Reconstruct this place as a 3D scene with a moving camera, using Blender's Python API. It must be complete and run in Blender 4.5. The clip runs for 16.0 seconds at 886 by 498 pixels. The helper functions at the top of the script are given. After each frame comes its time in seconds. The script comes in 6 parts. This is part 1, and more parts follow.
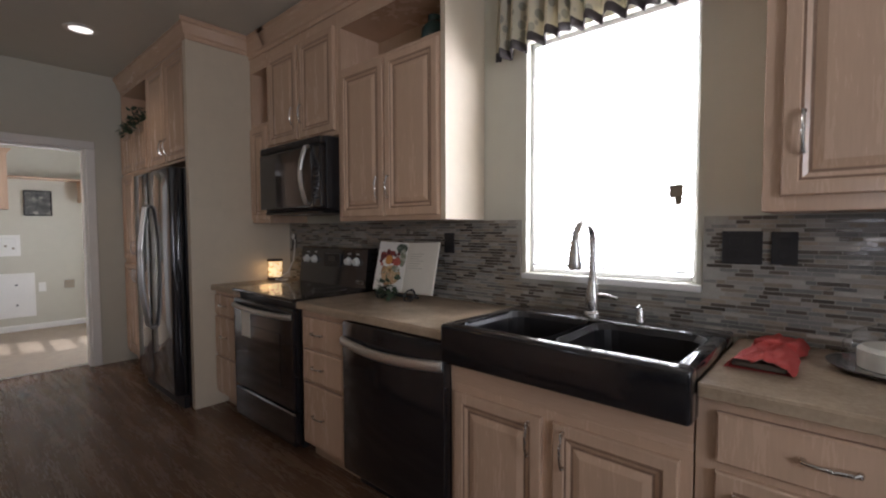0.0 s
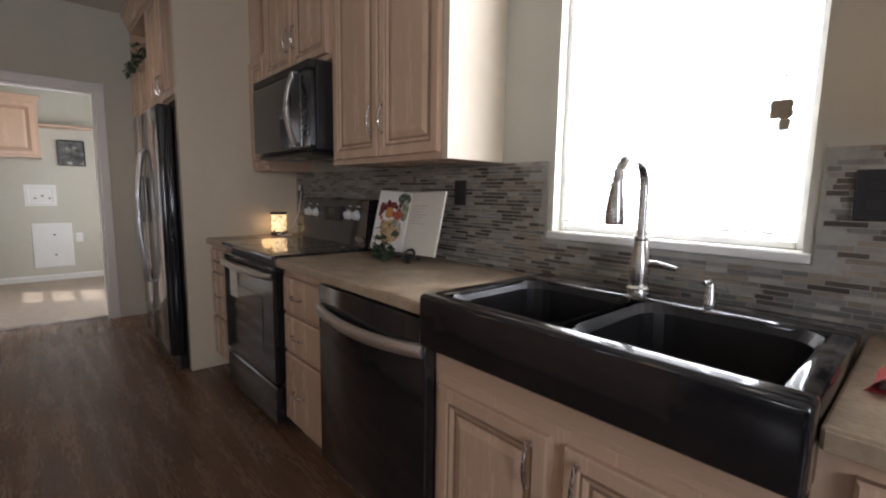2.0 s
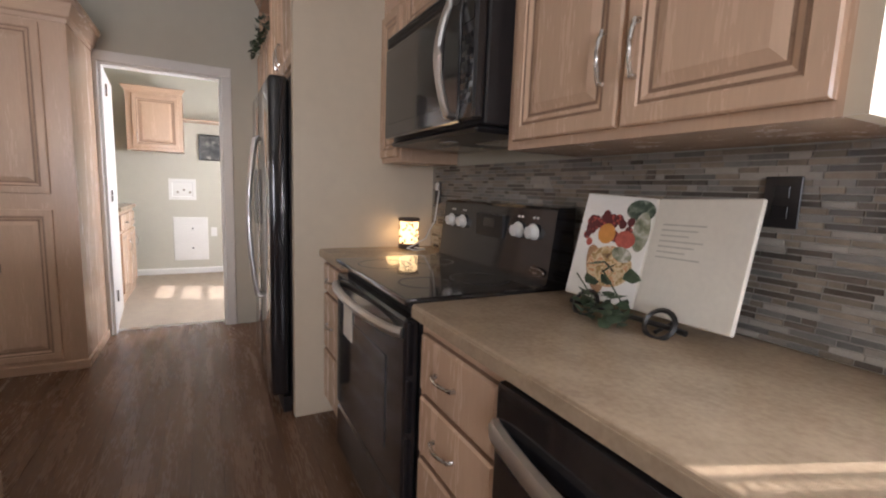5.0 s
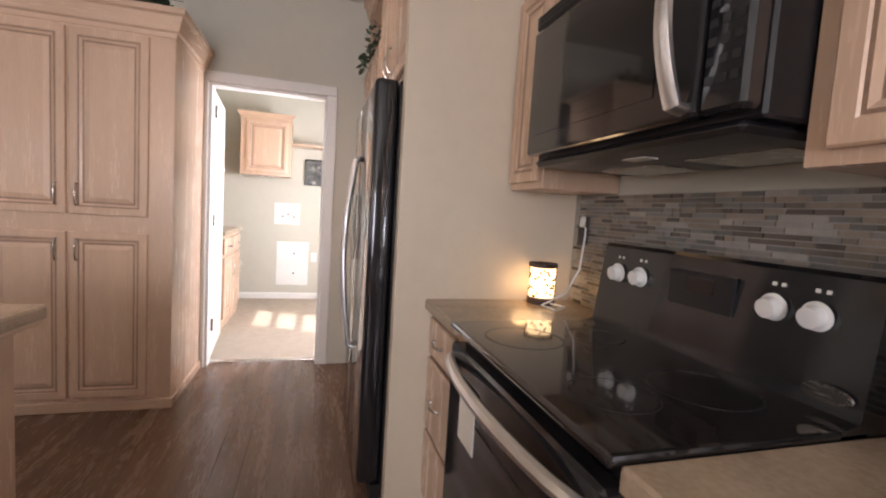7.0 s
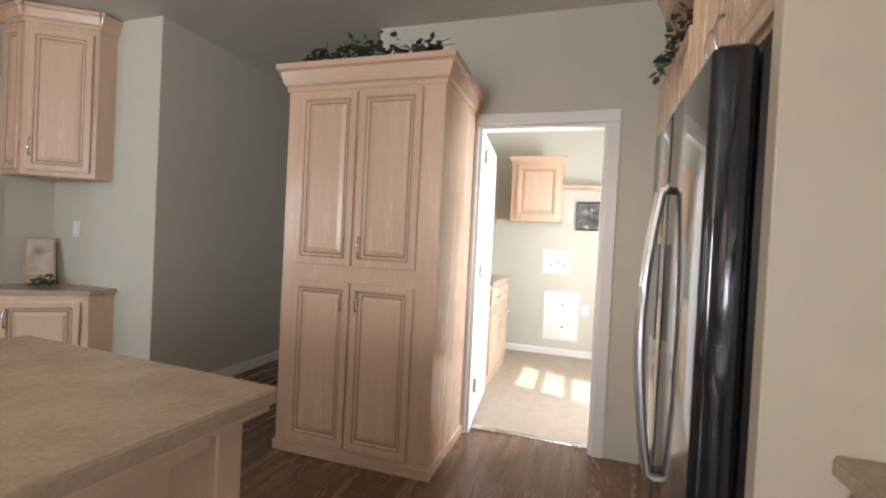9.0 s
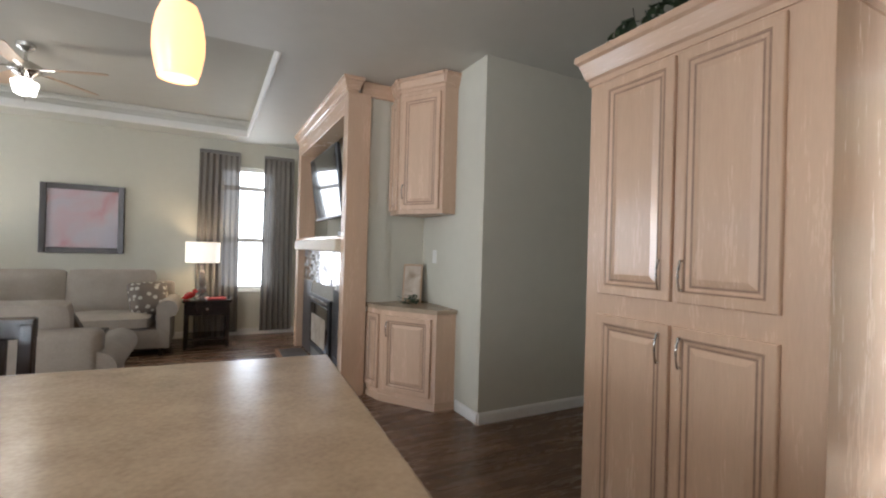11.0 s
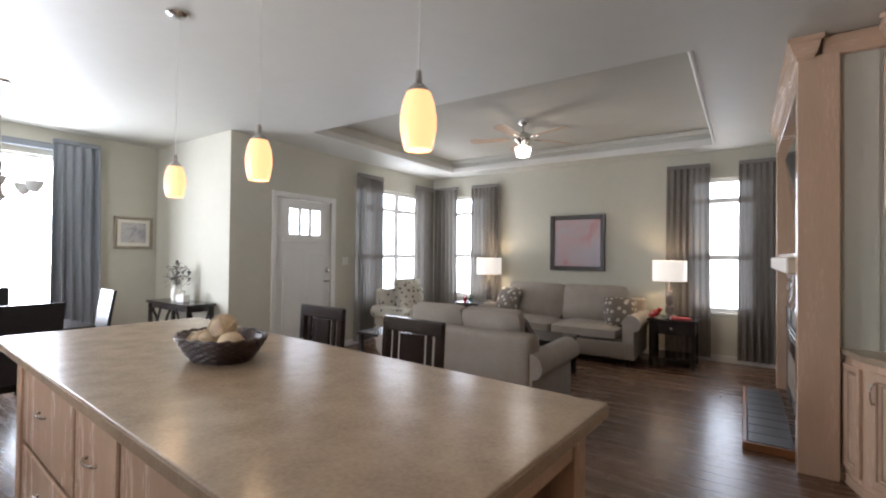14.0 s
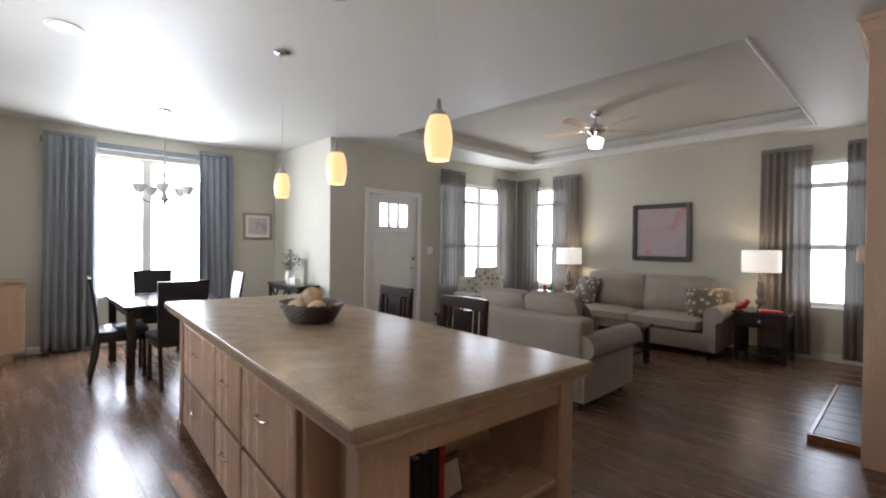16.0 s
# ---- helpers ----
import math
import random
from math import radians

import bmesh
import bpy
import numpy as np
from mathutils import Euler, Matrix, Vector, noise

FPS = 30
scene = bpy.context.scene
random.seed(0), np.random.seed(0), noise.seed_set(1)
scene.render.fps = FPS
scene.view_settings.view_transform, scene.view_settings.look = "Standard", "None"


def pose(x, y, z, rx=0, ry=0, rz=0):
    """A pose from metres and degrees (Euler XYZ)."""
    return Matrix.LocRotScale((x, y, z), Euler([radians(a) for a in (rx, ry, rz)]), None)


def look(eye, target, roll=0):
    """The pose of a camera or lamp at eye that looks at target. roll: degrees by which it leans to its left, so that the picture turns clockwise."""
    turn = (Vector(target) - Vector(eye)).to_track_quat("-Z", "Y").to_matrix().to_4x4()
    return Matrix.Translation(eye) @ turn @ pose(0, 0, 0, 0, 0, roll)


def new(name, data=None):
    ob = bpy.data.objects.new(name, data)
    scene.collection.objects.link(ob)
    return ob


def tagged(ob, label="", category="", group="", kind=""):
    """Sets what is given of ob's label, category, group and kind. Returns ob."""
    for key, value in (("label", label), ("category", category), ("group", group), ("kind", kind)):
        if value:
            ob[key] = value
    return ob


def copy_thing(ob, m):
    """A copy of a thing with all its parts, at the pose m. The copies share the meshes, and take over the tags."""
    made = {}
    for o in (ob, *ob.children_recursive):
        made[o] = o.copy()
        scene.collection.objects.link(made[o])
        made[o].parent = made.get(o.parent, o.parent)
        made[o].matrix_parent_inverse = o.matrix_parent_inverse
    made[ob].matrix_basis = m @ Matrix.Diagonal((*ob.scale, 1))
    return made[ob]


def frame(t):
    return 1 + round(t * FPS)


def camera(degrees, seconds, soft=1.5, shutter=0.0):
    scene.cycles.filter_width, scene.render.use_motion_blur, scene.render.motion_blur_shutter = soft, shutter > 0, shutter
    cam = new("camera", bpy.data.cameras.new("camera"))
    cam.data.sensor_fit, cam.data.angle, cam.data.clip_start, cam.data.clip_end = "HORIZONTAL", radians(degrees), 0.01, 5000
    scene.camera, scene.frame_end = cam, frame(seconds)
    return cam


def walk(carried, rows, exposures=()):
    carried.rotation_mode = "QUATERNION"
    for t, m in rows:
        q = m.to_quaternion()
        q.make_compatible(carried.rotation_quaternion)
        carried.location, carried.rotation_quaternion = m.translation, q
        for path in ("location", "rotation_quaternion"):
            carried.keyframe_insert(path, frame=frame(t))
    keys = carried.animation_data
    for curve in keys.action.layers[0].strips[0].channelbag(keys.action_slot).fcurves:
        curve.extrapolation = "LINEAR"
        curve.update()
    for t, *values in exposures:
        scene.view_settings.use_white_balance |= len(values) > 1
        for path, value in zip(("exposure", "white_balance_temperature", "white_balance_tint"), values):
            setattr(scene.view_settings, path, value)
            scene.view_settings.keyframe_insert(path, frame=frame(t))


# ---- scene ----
cam = camera(89.4, 16.0, soft=2.1)
PATH = [
    (0, (0.715, 0.409, 1.318), (-0.615, 1.899, 1.227), -0.2),
    (0.5, (0.652, 0.541, 1.291), (-0.67, 2.037, 1.181), 0.1),
    (1, (0.607, 0.672, 1.275), (-0.739, 2.144, 1.124), 0.5),
    (1.5, (0.559, 0.802, 1.25), (-0.844, 2.214, 1.054), 0.8),
    (2, (0.524, 0.905, 1.235), (-0.95, 2.234, 0.985), 0.9),
    (2.5, (0.451, 0.983, 1.224), (-1.111, 2.2, 0.951), 1.6),
    (3, (0.32, 1.053, 1.233), (-1.341, 2.132, 0.957), 2.7),
    (3.5, (0.154, 1.095, 1.233), (-1.574, 2.069, 0.975), 2.6),
    (6, (-0.775, 1.29, 1.242), (-2.554, 2.167, 0.983), 1.7),
    (6.5, (-0.908, 1.305, 1.251), (-2.751, 2.047, 1.03), 2.4),
    (7, (-1.057, 1.294, 1.254), (-2.973, 1.843, 1.095), 3.6),
    (7.5, (-1.189, 1.276, 1.26), (-3.164, 1.576, 1.158), 4.0),
    (8, (-1.376, 1.256, 1.272), (-3.375, 1.282, 1.216), 3.9),
    (10.5, (-2.148, 1.197, 1.3), (-3.424, -0.344, 1.287), 1.2),
    (11, (-2.316, 1.147, 1.303), (-3.245, -0.623, 1.312), 1.6),
    (11.5, (-2.449, 1.098, 1.308), (-3.003, -0.823, 1.317), 1.9),
    (12, (-2.599, 1.054, 1.296), (-2.735, -0.941, 1.314), 1.7),
    (12.5, (-2.763, 1.042, 1.314), (-2.456, -0.934, 1.355), 0.6),
    (13, (-2.863, 1.028, 1.344), (-2.19, -0.855, 1.405), 0.5),
    (13.5, (-2.948, 1.004, 1.381), (-2.014, -0.764, 1.429), 0.8),
    (14, (-3.08, 0.983, 1.382), (-1.963, -0.676, 1.406), 0.6),
    (14.5, (-3.209, 1.001, 1.378), (-1.97, -0.569, 1.381), 0.3),
    (15, (-3.33, 1.05, 1.378), (-2.009, -0.451, 1.368), 0.4),
    (15.5, (-3.455, 1.094, 1.365), (-2.067, -0.346, 1.354), 0.6),
    (16, (-3.581, 1.119, 1.361), (-2.13, -0.256, 1.342), 0.6),
]
EXPOSURES = [(0, -0.94, 6050, 18), (2, -0.66, 6050, 17), (3.5, -0.32, 6100, 18), (6, 0.36, 6350, 22), (7, 0.6, 6350, 23), (8, 0.7, 6350, 20), (10.5, 0.62, 5950, 11), (12.5, 0.81, 5950, 13), (14, 0.36, 5950, 14), (16, 0.21, 5950, 14)]
walk(cam, [(t, look(eye, target, roll)) for t, eye, target, roll in PATH], EXPOSURES)

# ---- world, sun, large lights ----
SUN_ELEV, SUN_DIR = 45.0, Vector((-0.38, -0.92, 0)).normalized()
world = bpy.data.worlds.new("sky")
world.use_nodes = True
scene.world = world
wn = world.node_tree
sky = wn.nodes.new("ShaderNodeTexSky")
sky.sky_type, sky.sun_disc = "NISHITA", False
sky.sun_elevation, sky.sun_rotation = radians(SUN_ELEV), math.atan2(-SUN_DIR.x, -SUN_DIR.y)
wn.links.new(sky.outputs[0], wn.nodes["Background"].inputs[0])
wn.nodes["Background"].inputs[1].default_value = 0.15
sun = new("sun", bpy.data.lights.new("sun", "SUN"))
sun.data.energy, sun.data.angle, sun.data.color = 5.0, radians(0.5), (1.0, 0.95, 0.86)
sun.matrix_world = look((0, 0, 20), Vector((0, 0, 20)) + SUN_DIR * math.cos(radians(SUN_ELEV)) - Vector((0, 0, math.sin(radians(SUN_ELEV)))))


def window_light(x, y, z, w, h, facing, watts):
    """Stands in for the sky's light in a window's opening."""
    d = bpy.data.lights.new("window_light", "AREA")
    d.shape, d.size, d.size_y, d.energy, d.color = "RECTANGLE", w, h, watts, (0.95, 0.975, 1.0)
    ob = new("window_light", d)
    ob.matrix_world = look((x, y, z), Vector((x, y, z)) + Vector(facing))
    ob.visible_camera = True
    return ob


window_light(3.70, -0.16, 1.56, 1.3, 1.75, (-1, 0, 0), 138)
window_light(1.93, -4.90, 1.52, 1.8, 1.8, (-1, 0, 0), 75)
window_light(1.11, -6.07, 1.53, 0.72, 1.75, (0, 1, 0), 30)
window_light(-2.83, -6.07, 1.54, 0.72, 1.75, (0, 1, 0), 22)
window_light(-0.095, 2.47, 1.665, 0.76, 1.13, (0, -1, 0), 100)
window_light(1.93, -3.015, 1.79, 0.78, 0.50, (-1, 0, 0), 6)
window_light(-5.44, 2.45, 1.42, 0.66, 0.9, (0, -1, 0), 75)


def bulb(x, y, z, watts, radius=0.04, colour=(1.0, 0.72, 0.42)):
    d = bpy.data.lights.new("bulb_light", "POINT")
    d.energy, d.shadow_soft_size, d.color = watts, radius, colour
    ob = new("bulb_light", d)
    ob.location = (x, y, z)
    return ob

# ---- materials ----
def mat(name, base, rough=0.5, metal=0.0, vary=0.12, scale=6.0, stretch=(1, 1, 1), bump=0.0, bump_scale=60.0, second=None, mixin=0.5,
        coat=0.0, emit=None, emit_strength=0.0, random_vary=0.0, alpha=1.0, trans=0.0, coords="Object", rough_vary=0.08):
    """One procedural surface: base colour varied at two scales, roughness variation and a fine bump."""
    m = bpy.data.materials.new(name)
    m.use_nodes = True
    nt = m.node_tree
    n, l = nt.nodes, nt.links
    b = n["Principled BSDF"]
    tc = n.new("ShaderNodeTexCoord")
    mp = n.new("ShaderNodeMapping")
    mp.inputs["Scale"].default_value = stretch
    if coords == "World":
        l.new(n.new("ShaderNodeNewGeometry").outputs["Position"], mp.inputs[0])
    else:
        l.new(tc.outputs[coords], mp.inputs[0])
    big, fine = n.new("ShaderNodeTexNoise"), n.new("ShaderNodeTexNoise")
    big.inputs["Scale"].default_value, big.inputs["Detail"].default_value = scale, 4
    fine.inputs["Scale"].default_value, fine.inputs["Detail"].default_value = scale * 9, 6
    l.new(mp.outputs[0], big.inputs[0])
    l.new(mp.outputs[0], fine.inputs[0])
    add = n.new("ShaderNodeMath")
    add.operation = "MULTIPLY_ADD"
    add.inputs[1].default_value = 0.45
    l.new(fine.outputs[0], add.inputs[0])
    half = n.new("ShaderNodeMath")
    half.operation = "MULTIPLY"
    half.inputs[1].default_value = 0.55
    l.new(big.outputs[0], half.inputs[0])
    l.new(half.outputs[0], add.inputs[2])
    ramp = n.new("ShaderNodeValToRGB")
    lo = second or tuple(c * (1 - vary * 1.6) for c in base)
    hi = tuple(min(1, c * (1 + vary)) for c in base)
    ramp.color_ramp.elements[0].position, ramp.color_ramp.elements[1].position = 0.5 - 0.22 * mixin * 2, 0.5 + 0.22
    ramp.color_ramp.elements[0].color, ramp.color_ramp.elements[1].color = (*lo, 1), (*hi, 1)
    l.new(add.outputs[0], ramp.inputs[0])
    colour = ramp.outputs[0]
    if random_vary:
        oi, hs, mm = n.new("ShaderNodeObjectInfo"), n.new("ShaderNodeHueSaturation"), n.new("ShaderNodeMapRange")
        geo = n.new("ShaderNodeNewGeometry")
        sm = n.new("ShaderNodeMath")
        sm.operation = "ADD"
        l.new(oi.outputs["Random"], sm.inputs[0])
        l.new(geo.outputs["Random Per Island"], sm.inputs[1])
        fr = n.new("ShaderNodeMath")
        fr.operation = "FRACT"
        l.new(sm.outputs[0], fr.inputs[0])
        mm.inputs["To Min"].default_value, mm.inputs["To Max"].default_value = 1 - random_vary, 1 + random_vary
        l.new(fr.outputs[0], mm.inputs["Value"])
        l.new(mm.outputs[0], hs.inputs["Value"])
        l.new(colour, hs.inputs["Color"])
        colour = hs.outputs[0]
    l.new(colour, b.inputs["Base Color"])
    rr = n.new("ShaderNodeMapRange")
    rr.inputs["To Min"].default_value, rr.inputs["To Max"].default_value = max(0.02, rough - rough_vary), min(1, rough + rough_vary)
    l.new(add.outputs[0], rr.inputs["Value"])
    l.new(rr.outputs[0], b.inputs["Roughness"])
    b.inputs["Metallic"].default_value = metal
    b.inputs["Coat Weight"].default_value = coat
    b.inputs["Coat Roughness"].default_value = 0.12
    b.inputs["Alpha"].default_value = alpha
    b.inputs["Transmission Weight"].default_value = trans
    if bump:
        bt, bn = n.new("ShaderNodeTexNoise"), n.new("ShaderNodeBump")
        bt.inputs["Scale"].default_value, bt.inputs["Detail"].default_value = bump_scale, 5
        l.new(mp.outputs[0], bt.inputs[0])
        bn.inputs["Strength"].default_value, bn.inputs["Distance"].default_value = bump, 0.004
        l.new(bt.outputs[0], bn.inputs["Height"])
        l.new(bn.outputs[0], b.inputs["Normal"])
    if emit:
        b.inputs["Emission Color"].default_value, b.inputs["Emission Strength"].default_value = (*emit, 1), emit_strength
    return m


WALL = mat("wall_paint", (0.565, 0.545, 0.455), 0.75, vary=0.03, scale=1.2, bump=0.10, bump_scale=45)
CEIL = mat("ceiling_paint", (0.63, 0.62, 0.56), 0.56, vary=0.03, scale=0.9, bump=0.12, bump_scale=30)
# Tray field: darker and duller than the ceiling round it.
TRAY = mat("matte_tray_tan", (0.50, 0.475, 0.41), 0.85, vary=0.03, scale=0.9, bump=0.12, bump_scale=30)
TRIM = mat("white_trim_paint", (0.78, 0.77, 0.73), 0.35, vary=0.03, scale=3)
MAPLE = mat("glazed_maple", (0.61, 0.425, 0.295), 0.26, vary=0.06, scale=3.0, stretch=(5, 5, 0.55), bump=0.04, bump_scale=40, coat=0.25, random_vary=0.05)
MAPLE_H = mat("glazed_maple_crosscut", (0.61, 0.425, 0.295), 0.26, vary=0.06, scale=3.0, stretch=(0.6, 0.6, 6), bump=0.04, bump_scale=40, coat=0.25)
# Glaze in the door grooves, and painted shade on the drawer fronts' sides.
GLAZE_SHADE = mat("dark_glaze_shade", (0.30, 0.185, 0.12), 0.45, vary=0.2, scale=20)
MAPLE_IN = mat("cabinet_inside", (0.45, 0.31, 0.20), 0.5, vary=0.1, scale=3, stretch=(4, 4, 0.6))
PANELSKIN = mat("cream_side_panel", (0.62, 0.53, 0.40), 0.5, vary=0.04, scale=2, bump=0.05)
COUNTER = mat("speckled_laminate", (0.42, 0.325, 0.225), 0.24, vary=0.10, scale=9, second=(0.29, 0.215, 0.145), mixin=0.5, bump=0.02, bump_scale=120, rough_vary=0.06)
FLOOR = mat("plank_laminate", (0.168, 0.098, 0.060), 0.27, vary=0.24, scale=1.6, stretch=(0.9, 9, 1), bump=0.03, bump_scale=30, random_vary=0.12, rough_vary=0.06, coords="World")
FLOOR.node_tree.nodes["Principled BSDF"].inputs["Specular IOR Level"].default_value = 0.42
JOINT = mat("dark_joint", (0.035, 0.022, 0.016), 0.8, vary=0.1)
CARPET = mat("beige_carpet", (0.42, 0.35, 0.27), 0.95, vary=0.12, scale=12, bump=0.9, bump_scale=300)
BLACK = mat("gloss_black_enamel", (0.012, 0.012, 0.014), 0.10, vary=0.1, scale=5, coat=0.6, rough_vary=0.03)
BLACKSAT = mat("satin_black", (0.016, 0.015, 0.016), 0.33, vary=0.15, scale=8)
DARKGLASS = mat("dark_oven_glass", (0.015, 0.013, 0.013), 0.05, vary=0.05, coat=0.5, rough_vary=0.02)
HANDLE = mat("satin_steel_handle", (0.72, 0.71, 0.69), 0.40, metal=1.0, vary=0.05, scale=30, stretch=(1, 1, 6))
STEEL = mat("brushed_nickel", (0.62, 0.60, 0.57), 0.26, metal=1.0, vary=0.06, scale=40, stretch=(1, 1, 6))
PLASTIC = mat("white_plastic", (0.80, 0.79, 0.75), 0.4, vary=0.03)
SPOTLESS = mat("photo_white", (0.80, 0.78, 0.73), 0.35, vary=0.03, scale=8)
ORANGE = mat("printed_orange", (0.62, 0.27, 0.06), 0.35, vary=0.12, scale=40)
PEACH = mat("printed_peach", (0.46, 0.10, 0.07), 0.35, vary=0.3, scale=50)
SPOON = mat("printed_wood_rim", (0.36, 0.20, 0.10), 0.35, vary=0.2, scale=30)
PAPER = mat("printed_paper", (0.80, 0.77, 0.68), 0.6, vary=0.05, scale=8)
GROUT = mat("grey_grout", (0.36, 0.34, 0.30), 0.9, vary=0.15, scale=25, bump=0.2)
TILES = [mat("stone_tile_tan", (0.26, 0.215, 0.165), 0.40, vary=0.2, scale=30, random_vary=0.28, bump=0.15),
         mat("stone_tile_grey", (0.185, 0.178, 0.163), 0.30, vary=0.2, scale=30, random_vary=0.32, bump=0.1),
         mat("glass_tile_brown", (0.115, 0.095, 0.078), 0.12, vary=0.15, scale=20, random_vary=0.38, coat=0.5),
         mat("glass_tile_pale", (0.36, 0.33, 0.29), 0.12, vary=0.1, scale=20, random_vary=0.25, coat=0.5)]
ESPRESSO = mat("espresso_wood", (0.022, 0.014, 0.012), 0.24, vary=0.3, scale=4, stretch=(1, 1, 0.3), coat=0.3)
LEATHER = mat("black_leatherette", (0.016, 0.016, 0.018), 0.35, vary=0.15, scale=20, bump=0.25, bump_scale=90)
SOFA = mat("taupe_chenille", (0.35, 0.305, 0.255), 0.9, vary=0.10, scale=7, bump=0.5, bump_scale=220)
SOFA_DK = mat("brown_throw_fabric", (0.10, 0.075, 0.055), 0.9, vary=0.2, scale=9, bump=0.4, bump_scale=200)
BLUECURTAIN = mat("blue_grey_curtain_cloth", (0.27, 0.29, 0.315), 0.85, vary=0.08, scale=14, stretch=(1, 1, 0.2), bump=0.3, bump_scale=200)
CURTAIN = mat("grey_curtain_cloth", (0.20, 0.19, 0.175), 0.85, vary=0.08, scale=14, stretch=(1, 1, 0.2), bump=0.3, bump_scale=200)
WICKER = mat("dark_wicker", (0.055, 0.032, 0.024), 0.5, vary=0.35, scale=30, bump=0.3)
LEAF = mat("artificial_leaf", (0.055, 0.085, 0.045), 0.55, vary=0.3, scale=14, random_vary=0.35)
RED = mat("red_cotton_towel", (0.42, 0.055, 0.045), 0.9, vary=0.15, scale=12, bump=0.6, bump_scale=250)
REDGLAZE = mat("red_glazed_ceramic", (0.36, 0.02, 0.018), 0.15, vary=0.1, coat=0.5)
CREAM = mat("woven_cream_ball", (0.64, 0.52, 0.36), 0.75, vary=0.25, scale=22, bump=0.6, bump_scale=60)
FRAMEWOOD = mat("dark_picture_frame", (0.055, 0.045, 0.040), 0.32, vary=0.25, scale=9, bump=0.15)
SILVERFRAME = mat("pewter_frame", (0.34, 0.29, 0.22), 0.35, metal=0.4, vary=0.15, scale=9)
GREYBOX = mat("dark_outlet_plate", (0.018, 0.017, 0.018), 0.4, vary=0.1)
SLATE = mat("dark_slate_tile", (0.055, 0.053, 0.055), 0.35, vary=0.3, scale=9, random_vary=0.25, bump=0.3)
SCREEN = mat("television_screen", (0.008, 0.008, 0.010), 0.06, vary=0.05, coat=0.4, rough_vary=0.02)
SHADE = mat("lamp_shade_linen", (0.80, 0.77, 0.70), 0.8, vary=0.04, bump=0.2, bump_scale=200, emit=(1.0, 0.88, 0.72), emit_strength=0.55)
PENDANT = mat("lit_amber_glass", (0.80, 0.50, 0.26), 0.25, vary=0.08, scale=14, emit=(1.0, 0.52, 0.21), emit_strength=1.15)
PENDANT_IN = mat("lit_glass_mouth", (0.9, 0.85, 0.7), 0.3, vary=0.02, emit=(1.0, 0.86, 0.55), emit_strength=2.6)
FROST = mat("lit_frosted_glass", (0.9, 0.88, 0.84), 0.3, vary=0.02, emit=(1.0, 0.93, 0.80), emit_strength=4.0)
LENS = mat("lit_downlight_lens", (0.9, 0.88, 0.84), 0.3, vary=0.02, emit=(1.0, 0.93, 0.82), emit_strength=3.0)
WARMGLOW = mat("lit_warmer_glass", (0.9, 0.75, 0.5), 0.3, vary=0.02, emit=(1.0, 0.66, 0.30), emit_strength=2.2)
CRYSTAL = mat("smoked_crystal", (0.30, 0.26, 0.23), 0.08, vary=0.1, trans=0.6, rough_vary=0.02)
GRAVEL = mat("pale_gravel_ground", (0.42, 0.38, 0.32), 0.95, vary=0.2, scale=0.6, bump=0.5, bump_scale=9)
STUCCO = mat("pale_stucco", (0.52, 0.47, 0.40), 0.9, vary=0.1, scale=1.5, bump=0.4)
BLIND = bpy.data.materials.new("white_blind_slat")
BLIND.use_nodes = True
_n, _l = BLIND.node_tree.nodes, BLIND.node_tree.links
_d, _t, _m1 = _n.new("ShaderNodeBsdfDiffuse"), _n.new("ShaderNodeBsdfTranslucent"), _n.new("ShaderNodeMixShader")
_d.inputs[0].default_value = _t.inputs[0].default_value = (0.86, 0.86, 0.84, 1)
_m1.inputs[0].default_value = 0.55
_l.new(_d.outputs[0], _m1.inputs[1])
_l.new(_t.outputs[0], _m1.inputs[2])
_l.new(_m1.outputs[0], _n["Material Output"].inputs[0])
BRICKEDGE = mat("orange_wood_edge", (0.33, 0.14, 0.055), 0.35, vary=0.15, scale=5, coat=0.3)


def pattern(name, ground, marks, scale, threshold, rough=0.9):
    """A printed cloth or paper: blotches of the second colour on the first."""
    m = bpy.data.materials.new(name)
    m.use_nodes = True
    n, l = m.node_tree.nodes, m.node_tree.links
    tc, v, r = n.new("ShaderNodeTexCoord"), n.new("ShaderNodeTexVoronoi"), n.new("ShaderNodeValToRGB")
    v.inputs["Scale"].default_value = scale
    l.new(tc.outputs["Object"], v.inputs["Vector"])
    l.new(v.outputs["Distance"], r.inputs[0])
    r.color_ramp.interpolation = "EASE"
    r.color_ramp.elements[0].position, r.color_ramp.elements[0].color = threshold - 0.05, (*marks, 1)
    r.color_ramp.elements[1].position, r.color_ramp.elements[1].color = threshold + 0.05, (*ground, 1)
    b = n["Principled BSDF"]
    l.new(r.outputs[0], b.inputs["Base Color"])
    b.inputs["Roughness"].default_value = rough
    return m


